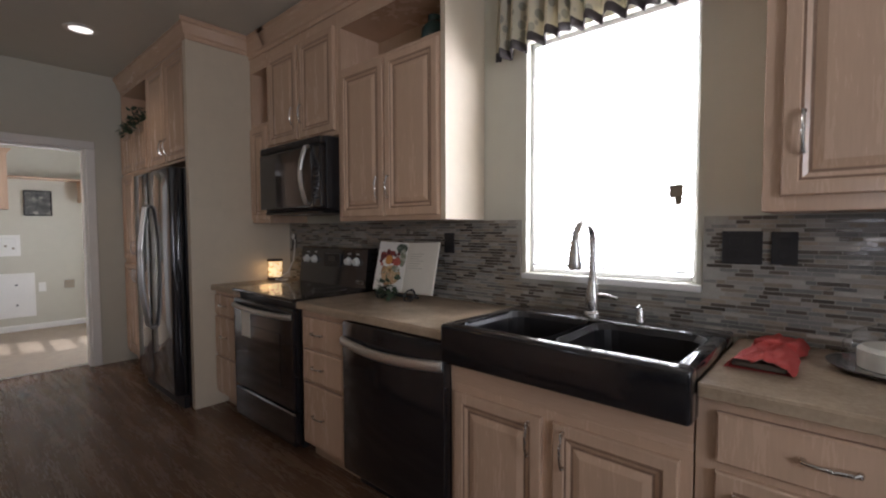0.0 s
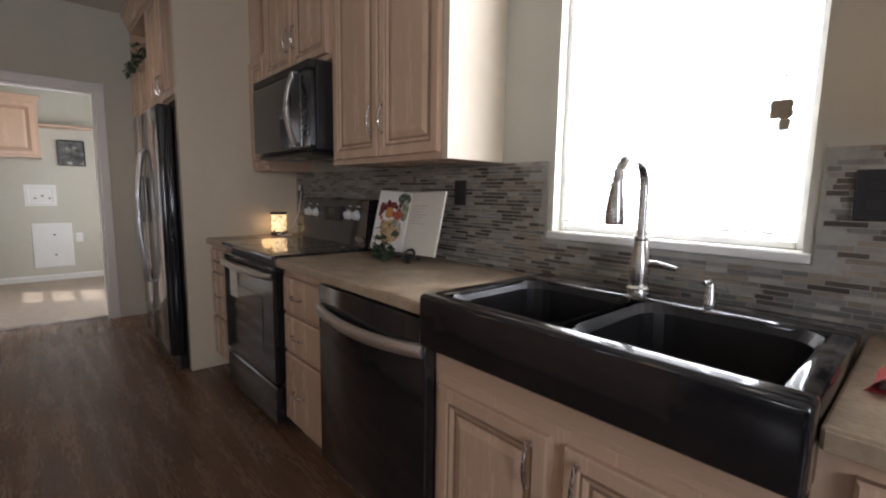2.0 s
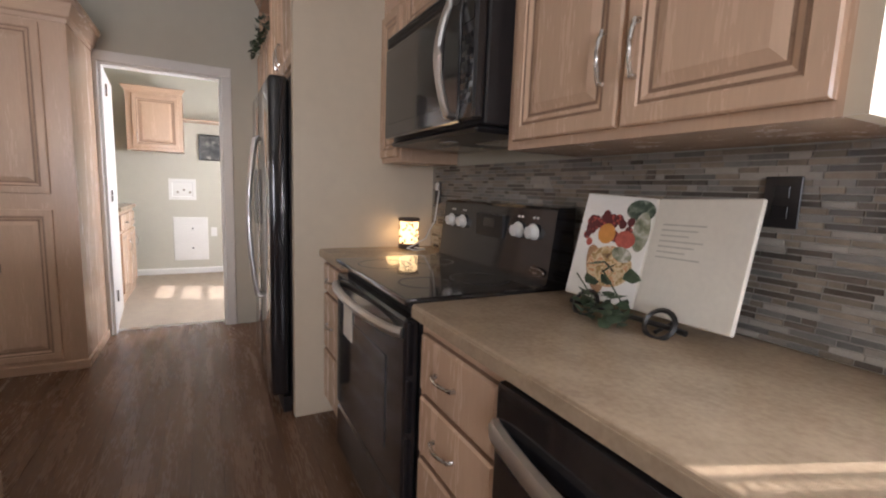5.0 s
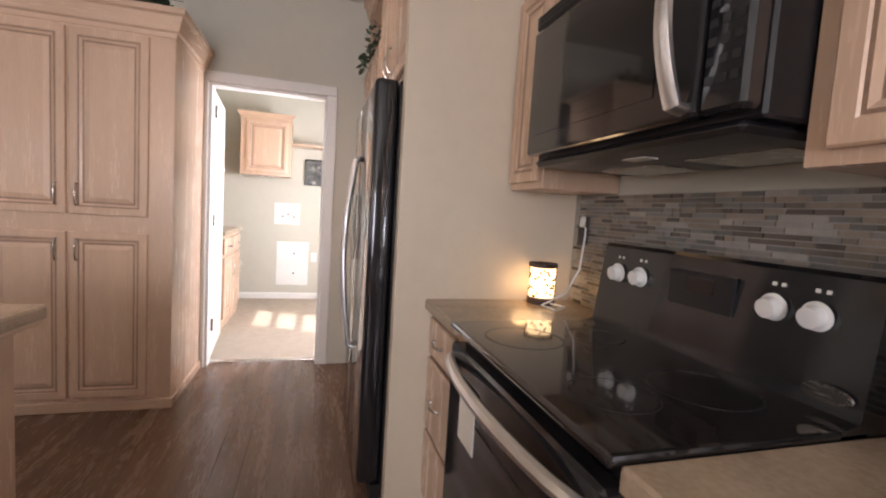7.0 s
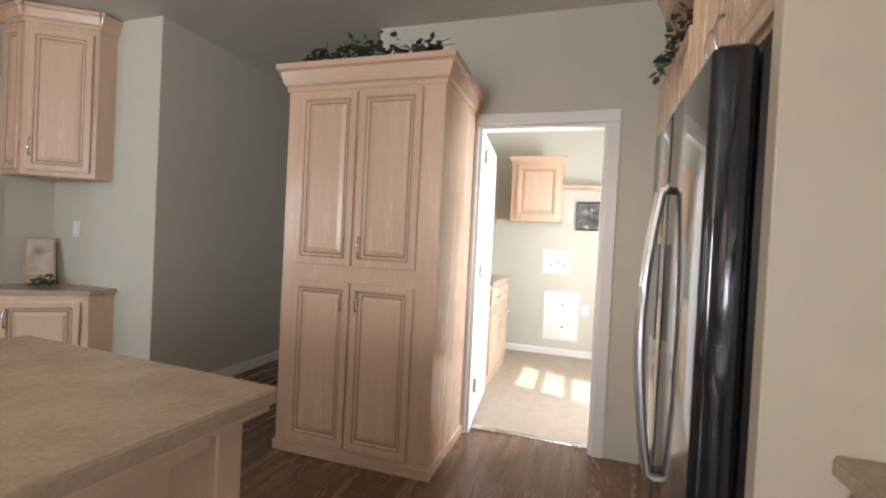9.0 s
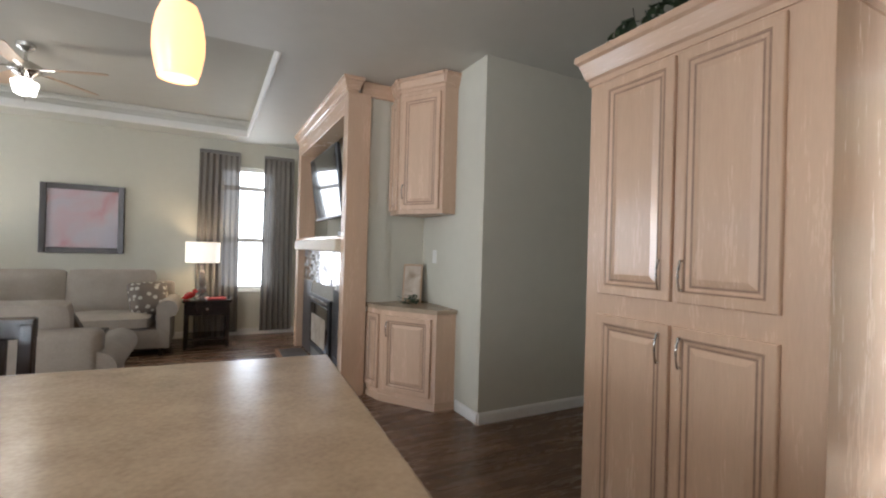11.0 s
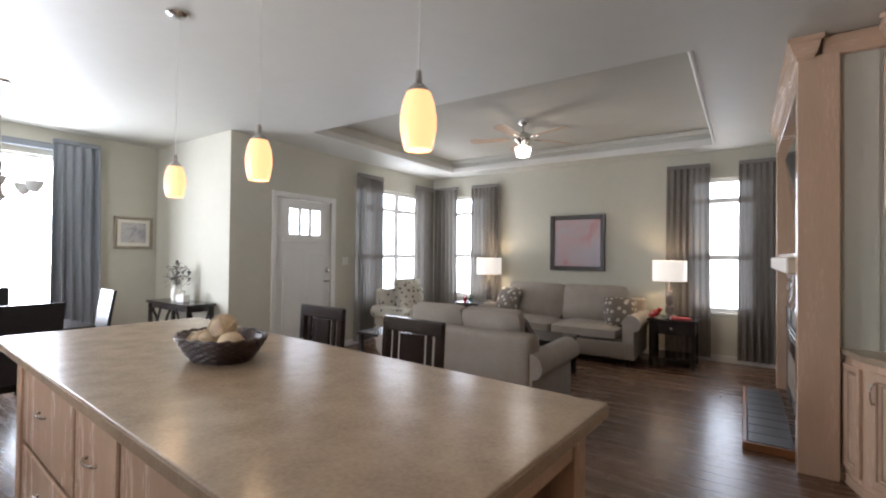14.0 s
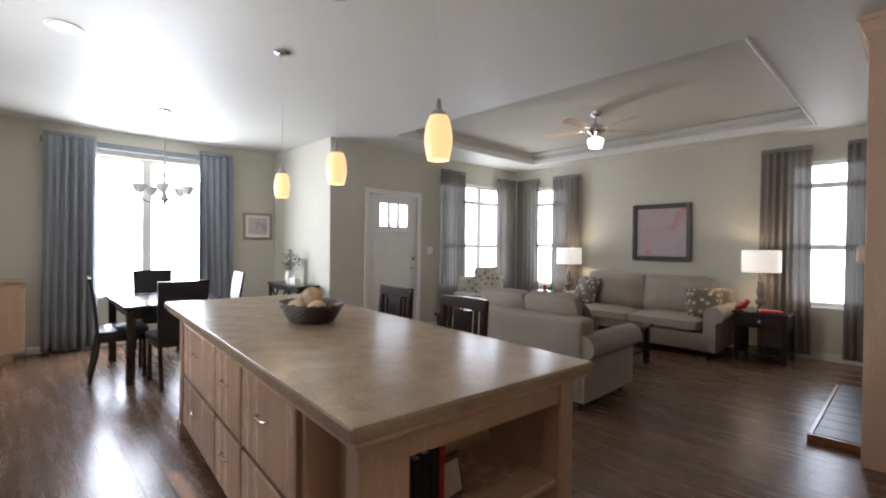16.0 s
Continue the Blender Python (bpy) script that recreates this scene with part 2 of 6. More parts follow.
def painting(name, stops, scale, detail=5.0):
    """Soft patches of several colours, as a picture's print has."""
    m = bpy.data.materials.new(name)
    m.use_nodes = True
    n, l = m.node_tree.nodes, m.node_tree.links
    tc, v, r = n.new("ShaderNodeTexCoord"), n.new("ShaderNodeTexNoise"), n.new("ShaderNodeValToRGB")
    v.inputs["Scale"].default_value, v.inputs["Detail"].default_value, v.inputs["Distortion"].default_value = scale, detail, 0.6
    l.new(tc.outputs["Object"], v.inputs["Vector"])
    l.new(v.outputs["Fac"], r.inputs[0])
    r.color_ramp.elements[0].position, r.color_ramp.elements[0].color = stops[0][0], (*stops[0][1], 1)
    r.color_ramp.elements[1].position, r.color_ramp.elements[1].color = stops[-1][0], (*stops[-1][1], 1)
    for p, c in stops[1:-1]:
        r.color_ramp.elements.new(p).color = (*c, 1)
    l.new(r.outputs[0], n["Principled BSDF"].inputs["Base Color"])
    n["Principled BSDF"].inputs["Roughness"].default_value = 0.35
    return m


FLORAL = pattern("leaf_print_upholstery", (0.60, 0.57, 0.49), (0.20, 0.18, 0.15), 13, 0.32)
DOTTED = pattern("dotted_cushion_cloth", (0.16, 0.13, 0.105), (0.52, 0.48, 0.40), 14, 0.34)
CHECK = pattern("patchwork_valance_cloth", (0.66, 0.61, 0.48), (0.40, 0.38, 0.31), 16, 0.36)
ART_ROSE = painting("rose_abstract_print", [(0.30, (0.46, 0.21, 0.19)), (0.42, (0.49, 0.34, 0.34)), (0.55, (0.45, 0.39, 0.41)), (0.75, (0.40, 0.37, 0.41))], 2.2)
ART_GREY = painting("grey_landscape_print", [(0.3, (0.30, 0.28, 0.33)), (0.5, (0.55, 0.53, 0.52)), (0.7, (0.40, 0.33, 0.25))], 7)
ART_DARK = painting("dark_sign_print", [(0.35, (0.03, 0.03, 0.03)), (0.55, (0.10, 0.10, 0.09)), (0.75, (0.45, 0.42, 0.36))], 12)
GRAPE = pattern("printed_grapes", (0.10, 0.014, 0.016), (0.40, 0.075, 0.06), 85, 0.34, 0.4)
PASTA = painting("printed_pasta_bowl", [(0.30, (0.14, 0.08, 0.035)), (0.42, (0.42, 0.27, 0.11)), (0.5, (0.66, 0.54, 0.34)), (0.58, (0.50, 0.20, 0.07)), (0.68, (0.68, 0.60, 0.44))], 48)
MELON = painting("printed_green_fruit", [(0.32, (0.07, 0.09, 0.06)), (0.46, (0.19, 0.21, 0.13)), (0.56, (0.34, 0.34, 0.26)), (0.68, (0.62, 0.60, 0.54))], 30)
DARKLEAF = painting("printed_dark_leaves", [(0.35, (0.02, 0.035, 0.025)), (0.52, (0.06, 0.09, 0.06)), (0.70, (0.30, 0.32, 0.27))], 40)
ART_LINEN = painting("tan_photo_print", [(0.3, (0.30, 0.22, 0.15)), (0.5, (0.50, 0.42, 0.33)), (0.7, (0.62, 0.57, 0.50))], 6)

HEM = mat("valance_hem_cloth", (0.10, 0.085, 0.08), 0.9, vary=0.15, scale=30)


def backlit(m, share):
    """Lets a share of the light behind a cloth through it."""
    n, l = m.node_tree.nodes, m.node_tree.links
    t, mx = n.new("ShaderNodeBsdfTranslucent"), n.new("ShaderNodeMixShader")
    b = n["Principled BSDF"]
    l.new(b.inputs["Base Color"].links[0].from_socket, t.inputs[0])
    mx.inputs[0].default_value = share
    l.new(b.outputs[0], mx.inputs[1])
    l.new(t.outputs[0], mx.inputs[2])
    l.new(mx.outputs[0], n["Material Output"].inputs[0])


backlit(CHECK, 0.35)
backlit(HEM, 0.25)

# sheer curtain cloth lets part of the daylight through
SHEER = bpy.data.materials.new("grey_sheer_cloth")
SHEER.use_nodes = True
_n, _l = SHEER.node_tree.nodes, SHEER.node_tree.links
_d, _t, _x, _m1, _m2 = (_n.new("ShaderNodeBsdfDiffuse"), _n.new("ShaderNodeBsdfTranslucent"), _n.new("ShaderNodeBsdfTransparent"),
                        _n.new("ShaderNodeMixShader"), _n.new("ShaderNodeMixShader"))
_w, _tc, _mp = _n.new("ShaderNodeTexNoise"), _n.new("ShaderNodeTexCoord"), _n.new("ShaderNodeMapping")
_mp.inputs["Scale"].default_value = (1, 1, 0.15)
_w.inputs["Scale"].default_value = 60
_l.new(_tc.outputs["Object"], _mp.inputs[0])
_l.new(_mp.outputs[0], _w.inputs[0])
_r = _n.new("ShaderNodeValToRGB")
_r.color_ramp.elements[0].color, _r.color_ramp.elements[1].color = (0.17, 0.155, 0.135, 1), (0.25, 0.23, 0.205, 1)
_l.new(_w.outputs[0], _r.inputs[0])
_l.new(_r.outputs[0], _d.inputs[0])
_l.new(_r.outputs[0], _t.inputs[0])
_m1.inputs[0].default_value, _m2.inputs[0].default_value = 0.10, 0.012
_l.new(_d.outputs[0], _m1.inputs[1])
_l.new(_t.outputs[0], _m1.inputs[2])
_l.new(_m1.outputs[0], _m2.inputs[1])
_l.new(_x.outputs[0], _m2.inputs[2])
_l.new(_m2.outputs[0], _n["Material Output"].inputs[0])

GLASS = bpy.data.materials.new("window_glass")
GLASS.use_nodes = True
_n, _l = GLASS.node_tree.nodes, GLASS.node_tree.links
_g, _x, _m1, _f = _n.new("ShaderNodeBsdfGlossy"), _n.new("ShaderNodeBsdfTransparent"), _n.new("ShaderNodeMixShader"), _n.new("ShaderNodeLayerWeight")
_p, _k = _n.new("ShaderNodeMath"), _n.new("ShaderNodeMath")
_p.operation, _k.operation = "POWER", "MULTIPLY_ADD"
_p.inputs[1].default_value, _k.inputs[1].default_value, _k.inputs[2].default_value = 5.0, 0.9, 0.04
_g.inputs["Roughness"].default_value = 0.02
_l.new(_f.outputs["Facing"], _p.inputs[0])
_l.new(_p.outputs[0], _k.inputs[0])
_l.new(_k.outputs[0], _m1.inputs[0])
_l.new(_x.outputs[0], _m1.inputs[1])
_l.new(_g.outputs[0], _m1.inputs[2])
_l.new(_m1.outputs[0], _n["Material Output"].inputs[0])


# ---- mesh helpers ----
def mesh_of(name, bm, material, smooth=False):
    bmesh.ops.recalc_face_normals(bm, faces=bm.faces)
    me = bpy.data.meshes.new(name)
    bm.to_mesh(me)
    bm.free()
    for mm in material if isinstance(material, (list, tuple)) else [material]:
        me.materials.append(mm)
    if smooth:
        me.shade_smooth()
        me.set_sharp_from_angle(angle=radians(38))
    return me


def part(name, bm, material, parent, label="", m=None, smooth=False):
    """Links a bmesh as one mesh object under a thing or under a part."""
    ob = new(name, mesh_of(name, bm, material, smooth))
    ob.parent = parent
    if m is not None:
        ob.matrix_basis = m
    return tagged(ob, label)


def solo(name, bm, material, label="", category="", kind="", group="", m=None, smooth=False):
    ob = new(name, mesh_of(name, bm, material, smooth))
    if m is not None:
        ob.matrix_basis = m
    return tagged(ob, label, category, group, kind)


def thing(name, m, label, category, group="", kind=""):
    ob = new(name)
    ob.empty_display_size = 0.1
    ob.matrix_basis = m
    return tagged(ob, label, category, group, kind)


def box(x0, x1, y0, y1, z0, z1, bevel=0.0, bm=None, segs=1):
    out = bm or bmesh.new()
    c = Matrix.Translation(((x0 + x1) / 2, (y0 + y1) / 2, (z0 + z1) / 2)) @ Matrix.Diagonal((abs(x1 - x0), abs(y1 - y0), abs(z1 - z0), 1))
    r = bmesh.ops.create_cube(out, size=1, matrix=c)
    if bevel:
        es = list({e for v in r["verts"] for e in v.link_edges})
        bmesh.ops.bevel(out, geom=es, offset=bevel, segments=segs, profile=0.5, affect="EDGES", clamp_overlap=True)
    return out


def lathe(profile, segs=24, bm=None, m=None):
    """A body turned round z from (radius, height) pairs."""
    out = bm or bmesh.new()
    m = m or Matrix()
    rings = []
    for r, z in profile:
        if r < 1e-5:
            rings.append([out.verts.new(m @ Vector((0, 0, z)))])
        else:
            rings.append([out.verts.new(m @ Vector((r * math.cos(2 * math.pi * k / segs), r * math.sin(2 * math.pi * k / segs), z))) for k in range(segs)])
    for a, b in zip(rings, rings[1:]):
        for k in range(segs):
            q = [a[k % len(a)], a[(k + 1) % len(a)], b[(k + 1) % len(b)], b[k % len(b)]]
            q = [v for i, v in enumerate(q) if v not in q[:i]]
            if len(q) > 2:
                out.faces.new(q)
    return out


def tube(points, radius, segs=8, bm=None, taper=None):
    """A round bar along a line of points."""
    out = bm or bmesh.new()
    pts = [Vector(p) for p in points]
    rings = []
    up = Vector((0.13, 0.21, 0.97))
    for i, p in enumerate(pts):
        d = (pts[min(i + 1, len(pts) - 1)] - pts[max(i - 1, 0)]).normalized()
        a = d.cross(up).normalized() if abs(d.dot(up)) < 0.98 else d.cross(Vector((1, 0, 0))).normalized()
        b = d.cross(a)
        r = radius * (taper[i] if taper else 1)
        rings.append([out.verts.new(p + a * r * math.cos(2 * math.pi * k / segs) + b * r * math.sin(2 * math.pi * k / segs)) for k in range(segs)])
    for a, b in zip(rings, rings[1:]):
        for k in range(segs):
            out.faces.new((a[k], a[(k + 1) % segs], b[(k + 1) % segs], b[k]))
    out.faces.new(rings[0])
    out.faces.new(rings[-1])
    return out


def prism(outline, z0, z1, bm=None, m=None, bevel=0.0):
    """An upright body over a plan outline."""
    out = bm or bmesh.new()
    m = m or Matrix()
    lo = [out.verts.new(m @ Vector((x, y, z0))) for x, y in outline]
    hi = [out.verts.new(m @ Vector((x, y, z1))) for x, y in outline]
    fs = [out.faces.new(lo), out.faces.new(hi)]
    for k in range(len(lo)):
        fs.append(out.faces.new((lo[k], lo[(k + 1) % len(lo)], hi[(k + 1) % len(lo)], hi[k])))
    if bevel:
        bmesh.ops.bevel(out, geom=list({e for f in fs for e in f.edges}), offset=bevel, segments=1, affect="EDGES")
    return out


def panel_rings(w, h, rings, bm=None):
    """A framed panel in the xz plane that faces -y: rectangles inset step by step, each at its own depth. Returns the mesh and its ring faces."""
    out = bm or bmesh.new()
    loops = []
    for inset, y in rings:
        loops.append([out.verts.new((sx, y, sz)) for sx, sz in ((inset, inset), (w - inset, inset), (w - inset, h - inset), (inset, h - inset))])
    faces = []
    for a, b in zip(loops, loops[1:]):
        faces.append([out.faces.new((a[k], a[(k + 1) % 4], b[(k + 1) % 4], b[k])) for k in range(4)])
    out.faces.new(loops[0])
    out.faces.new(loops[-1])
    return out, faces


def pull_mesh(length=0.11):
    n = 9
    pts = [(0, -0.004, 0)] + [(0, -0.028 * math.sin(math.pi * (0.12 + 0.76 * k / (n - 1))) ** 0.6, length * k / (n - 1)) for k in range(n)] + [(0, -0.004, length)]
    return tube(pts, 0.0058, 7, taper=[1.3, 1.1] + [0.9] * (n - 2) + [1.1, 1.3])


def raised_door(parent, x, z, w, h, y=0.0, handle=None, name="door", material=None, flat=False, m0=None, t=0.020):
    """A glazed raised-panel door or a drawer front on a cabinet that faces -y, with its bow handle."""
    if flat:
        rings = [(0, 0), (0, -t + 0.006), (0.006, -t), (0.012, -t)]
        # Flat fronts: the shade on their sides is painted in this dark colour.
        dark = (0,)
    else:
        e = min(0.062, w * 0.24, h * 0.24)
        rings = [(0, 0), (0, -t + 0.004), (0.004, -t), (e * 0.62, -t), (e * 0.68, -t + 0.004), (e * 0.80, -t + 0.004), (e, -t + 0.010), (e + 0.004, -t + 0.011),
                 (e + 0.009, -t + 0.011), (e + 0.034, -t + 0.003), (e + 0.036, -t + 0.003)]
        dark = (4, 6, 7)
    bm, faces = panel_rings(w, h, rings)
    for i in dark:
        for f in faces[i]:
            f.material_index = 1
    d = part(name, bm, [material or MAPLE, GLAZE_SHADE], parent, m=(m0 or Matrix()) @ pose(x, y, z))
    if handle:
        hx, hz, upright = handle
        part("handle", pull_mesh(0.115 if upright else 0.10), STEEL, d, "curved brushed nickel handle", smooth=True,
             m=pose(hx, -t, hz) if upright else pose(hx - 0.05, -t, hz, 0, 90, 0))
    return d


def crown(parent, runs, z, name="crown_moulding", proj=0.055, h=0.11, material=None):
    """Stepped crown along straight runs ((x0, y0), (x1, y1), outward) in the parent's plan, one part a run."""
    prof = [(0, 0), (0.008, 0), (0.010, 0.025), (0.022, 0.035), (proj * 0.75, h * 0.72), (proj, h * 0.80), (proj, h), (0, h)]
    for (x0, y0), (x1, y1), (ox, oy) in runs:
        bm = bmesh.new()
        d = Vector((x1 - x0, y1 - y0, 0)).normalized()
        a = [bm.verts.new((x0 + ox * p - d.x * p, y0 + oy * p - d.y * p, z + q)) for p, q in prof]
        b = [bm.verts.new((x1 + ox * p + d.x * p, y1 + oy * p + d.y * p, z + q)) for p, q in prof]
        bm.faces.new(a)
        bm.faces.new(b)
        for k in range(len(prof)):
            bm.faces.new((a[k], a[(k + 1) % len(prof)], b[(k + 1) % len(prof)], b[k]))
        part(name, bm, material or MAPLE_H, parent)


def wall(name, axis, face, out, a0, a1, z0, z1, holes=(), material=None, thick=0.12):
    """A wall whose room side lies at face on the given axis, its thickness towards out (+1 or -1), with openings through it."""
    aa = sorted({a0, a1, *[v for hh in holes for v in hh[:2]]})
    zz = sorted({z0, z1, *[v for hh in holes for v in hh[2:]]})
    bm = bmesh.new()
    lo, hi = sorted((face, face + out * thick))
    for p, q in zip(aa, aa[1:]):
        for r, s in zip(zz, zz[1:]):
            if any(hh[0] <= (p + q) / 2 <= hh[1] and hh[2] <= (r + s) / 2 <= hh[3] for hh in holes):
                continue
            if axis == "x":
                box(lo, hi, p, q, r, s, bm=bm)
            else:
                box(p, q, lo, hi, r, s, bm=bm)
    bmesh.ops.remove_doubles(bm, verts=bm.verts, dist=1e-5)
    return solo(name, bm, material or WALL, kind="structure", category="wall", label="pale sage painted interior wall")


# ---- the large structure ----
H = 2.80
KWIN = (-0.48, 0.29, 1.095, 2.24)
UWIN = (-5.80, -5.06, 0.84, 1.98)
wall("wall_north", "y", 2.38, 1, -7.32, 3.77, 0, H, [KWIN, UWIN])
wall("wall_east_dining", "x", 3.65, 1, -1.93, 2.38, 0, H, [(-0.86, 0.54, 0.64, 2.48)])
wall("wall_entry_return", "y", -1.93, -1, 1.86, 3.77, 0, H)
wall("wall_east_living", "x", 1.86, 1, -6.0, -2.05, 0, H, [(-3.465, -2.555, 0, 2.10), (-5.84, -3.95, 0.60, 2.44)])
wall("wall_south", "y", -6.0, -1, -4.27, 1.98, 0, H, [(0.72, 1.50, 0.63, 2.44), (-3.22, -2.44, 0.65, 2.44)])
wall("wall_west_living", "x", -4.15, -1, -6.0, -1.83, 0, H)
wall("wall_hall_south", "y", -1.71, -1, -6.72, -4.15, 0, H)
wall("wall_hall_end", "x", -6.60, -1, -1.71, -0.24, 0, H)
wall("wall_utility_south", "y", -0.12, -1, -7.32, -4.77, 0, H)
wall("wall_utility_west", "x", -7.20, -1, -0.12, 2.38, 0, H)
wall("wall_kitchen_end", "x", -4.65, -1, -0.24, 2.38, 0, H, [(0.53, 1.34, 0, 2.08)])
wall("wall_fireplace_end", "y", -2.76, -1, -4.15, -3.44, 0, H, thick=0.10)

TR = (-2.78, 1.14, -5.58, -2.50, 3.00)
bm = box(-7.32, 3.77, TR[3], 2.5, H, 3.15)
box(-7.32, 3.77, -6.12, TR[2], H, 3.15, bm=bm)
box(-7.32, TR[0], TR[2], TR[3], H, 3.15, bm=bm)
box(TR[1], 3.77, TR[2], TR[3], H, 3.15, bm=bm)
solo("ceiling", bm, CEIL, "pale textured ceiling with a raised tray", "ceiling", "structure")
solo("ceiling_tray", box(TR[0], TR[1], TR[2], TR[3], TR[4], 3.15), TRAY, "darker, matte tan field of the tray ceiling", "ceiling", "structure")
tray = thing("trim", pose(0, 0, 0), "white stepped moulding round the tray ceiling", "trim", kind="structure")
for x0, x1, y0, y1 in ((TR[0], TR[1], TR[2], TR[2] + 0.03), (TR[0], TR[0] + 0.03, TR[2] + 0.03, TR[3]), (TR[1] - 0.03, TR[1], TR[2] + 0.03, TR[3])):
    part("moulding", box(x0, x1, y0, y1, H - 0.012, H + 0.085, 0.01), TRIM, tray)
    wx = 0.045
    if y1 - y0 < 0.1:
        part("moulding", box(x0, x1, y1, y1 + wx, TR[4] - 0.06, TR[4], 0.012), CEIL, tray)

floor = solo("floor", box(-7.2, 3.65, -6.0, 2.38, -0.10, -0.004), JOINT, "dark brown wood-look plank floor", "floor", "structure")
solo("floor_utility", box(-7.2, -4.77, -0.12, 2.38, -0.002, 0.012), CARPET, "beige carpet in the utility room", "carpet", "structure")
solo("threshold_strip", box(-4.78, -4.725, 0.53, 1.34, -0.002, 0.016, 0.004), STEEL, "metal threshold strip between floor and carpet", "trim", "structure")
solo("ground", box(-400, 400, -400, 400, -0.62, -0.40), GRAVEL, "pale gravel ground outside", "ground", "structure")


def baseboard(x0, y0, x1, y1, nx, ny):
    bm = bmesh.new()
    prof = [(0, 0), (0.014, 0), (0.014, 0.07), (0.008, 0.085), (0, 0.088)]
    a = [bm.verts.new((x0 + nx * p, y0 + ny * p, q)) for p, q in prof]
    b = [bm.verts.new((x1 + nx * p, y1 + ny * p, q)) for p, q in prof]
    bm.faces.new(a)
    bm.faces.new(b)
    for k in range(len(prof)):
        bm.faces.new((a[k], a[(k + 1) % 5], b[(k + 1) % 5], b[k]))
    return solo("baseboard", bm, TRIM, "white painted baseboard", "baseboard", "structure")


for run in ((3.65, -1.916, 3.65, 1.05, -1, 0), (1.874, -1.93, 3.636, -1.93, 0, 1), (1.86, -6.0, 1.86, -3.54, -1, 0), (1.86, -2.48, 1.86, -1.93, -1, 0), (-4.12, -6.0, 1.846, -6.0, 0, 1),
            (-4.15, -2.05, -4.15, -1.71, 1, 0), (-6.6, -1.71, -4.15, -1.71, 0, 1), (-7.2, -0.10, -7.2, 2.36, 1, 0),
            (-7.18, 2.38, -4.84, 2.38, 0, -1), (-3.4, -2.76, -3.63, -2.76, 0, 1)):
    baseboard(*run)


# ---- windows and doors ----
def window(name, axis, face, out, a0, a1, z0, z1, mullions=(), rails=(), label="", w=0.045, bh=0.034, mh=0.055):
    """A white vinyl window set into its opening: frame, sashes, rails, sill and panes."""
    th = thing(name, Matrix(), label, "window", kind="structure")
    d0, d1 = (face + out * 0.045, face + out * 0.10)

    def bar(nm, p, q, r, s, da=d0, db=d1, mt=TRIM):
        lo, hi = sorted((da, db))
        return part(nm, box(lo, hi, p, q, r, s, 0.004) if axis == "x" else box(p, q, lo, hi, r, s, 0.004), mt, th)
    bar("window_frame", a0, a0 + w, z0, z1)
    bar("window_frame", a1 - w, a1, z0, z1)
    bar("window_frame", a0 + w, a1 - w, z0, z0 + w)
    bar("window_frame", a0 + w, a1 - w, z1 - w, z1)
    for mx in mullions:
        bar("mullion", mx - mh, mx + mh, z0 + w, z1 - w)
    for r in rails:
        edges = [a0 + w] + [v for mx in mullions for v in (mx - mh, mx + mh)] + [a1 - w]
        for p, q in zip(edges[::2], edges[1::2]):
            bar("rail", p, q, r - bh, r + bh, d0 + out * 0.004, d1 - out * 0.004)
    bar("window_sill", a0 - 0.02, a1 + 0.02, z0 - 0.03, z0 - 0.002, face - out * 0.016, face + out * 0.04)
    edges = [a0 + w] + [v for mx in mullions for v in (mx - mh, mx + mh)] + [a1 - w]
    for p, q in zip(edges[::2], edges[1::2]):
        g = bar("pane", p, q, z0 + w, z1 - w, face + out * 0.085, face + out * 0.089, GLASS)
        g.visible_shadow = False
    return th


window("window_1", "y", 2.38, 1, *KWIN, label="white framed kitchen window over the sink", w=0.024)
window("window_2", "y", 2.38, 1, *UWIN, rails=(1.13, 1.41, 1.69), bh=0.02, label="white framed utility room window with glazing bars")
window("window_3", "x", 3.65, 1, -0.86, 0.54, 0.64, 2.48, mullions=(-0.16,), label="large white double window of the dining corner")
window("window_4", "x", 1.86, 1, -5.84, -3.95, 0.60, 2.44, mullions=(-4.98,), rails=(1.34, 2.12), w=0.06, label="wide white double window of the living room")
window("window_5", "y", -6.0, -1, 0.72, 1.50, 0.63, 2.44, rails=(1.36, 2.13), w=0.055, label="narrow white sash window beside the sofa")
window("window_6", "y", -6.0, -1, -3.22, -2.44, 0.65, 2.44, rails=(1.38, 2.14), w=0.055, label="narrow white sash window near the fireplace")


def casing(axis, face, sign, a0, a1, top, w=0.075):
    """A door's casing on the room side of a wall."""
    th = thing("trim", Matrix(), "white painted door casing", "door casing", kind="structure")
    lo, hi = sorted((face, face + sign * 0.018))
    for p, q, r, s in ((a0 - w, a0, 0, top), (a1, a1 + w, 0, top), (a0 - w, a1 + w, top, top + w)):
        part("casing", box(lo, hi, p, q, r, s, 0.006) if axis == "x" else box(p, q, lo, hi, r, s, 0.006), TRIM, th)
    return th


casing("x", -4.65, 1, 0.53, 1.34, 2.08)
casing("x", 1.86, -1, -3.465, -2.555, 2.10)
jamb = thing("door_2", pose(0, 0, 0), "white painted door frame of the utility room with an open door", "door", kind="structure")
for y0, y1, z0, z1 in ((0.531, 0.548, 0, 2.078), (1.322, 1.339, 0, 2.078), (0.548, 1.322, 2.06, 2.078)):
    part("jamb", box(-4.765, -4.655, y0, y1, z0, z1), TRIM, jamb)
part("leaf", box(-0.74, 0, -0.037, 0, 0.02, 2.05, 0.003), TRIM, jamb, m=pose(-4.772, 0.545, 0, 0, 0, 5))
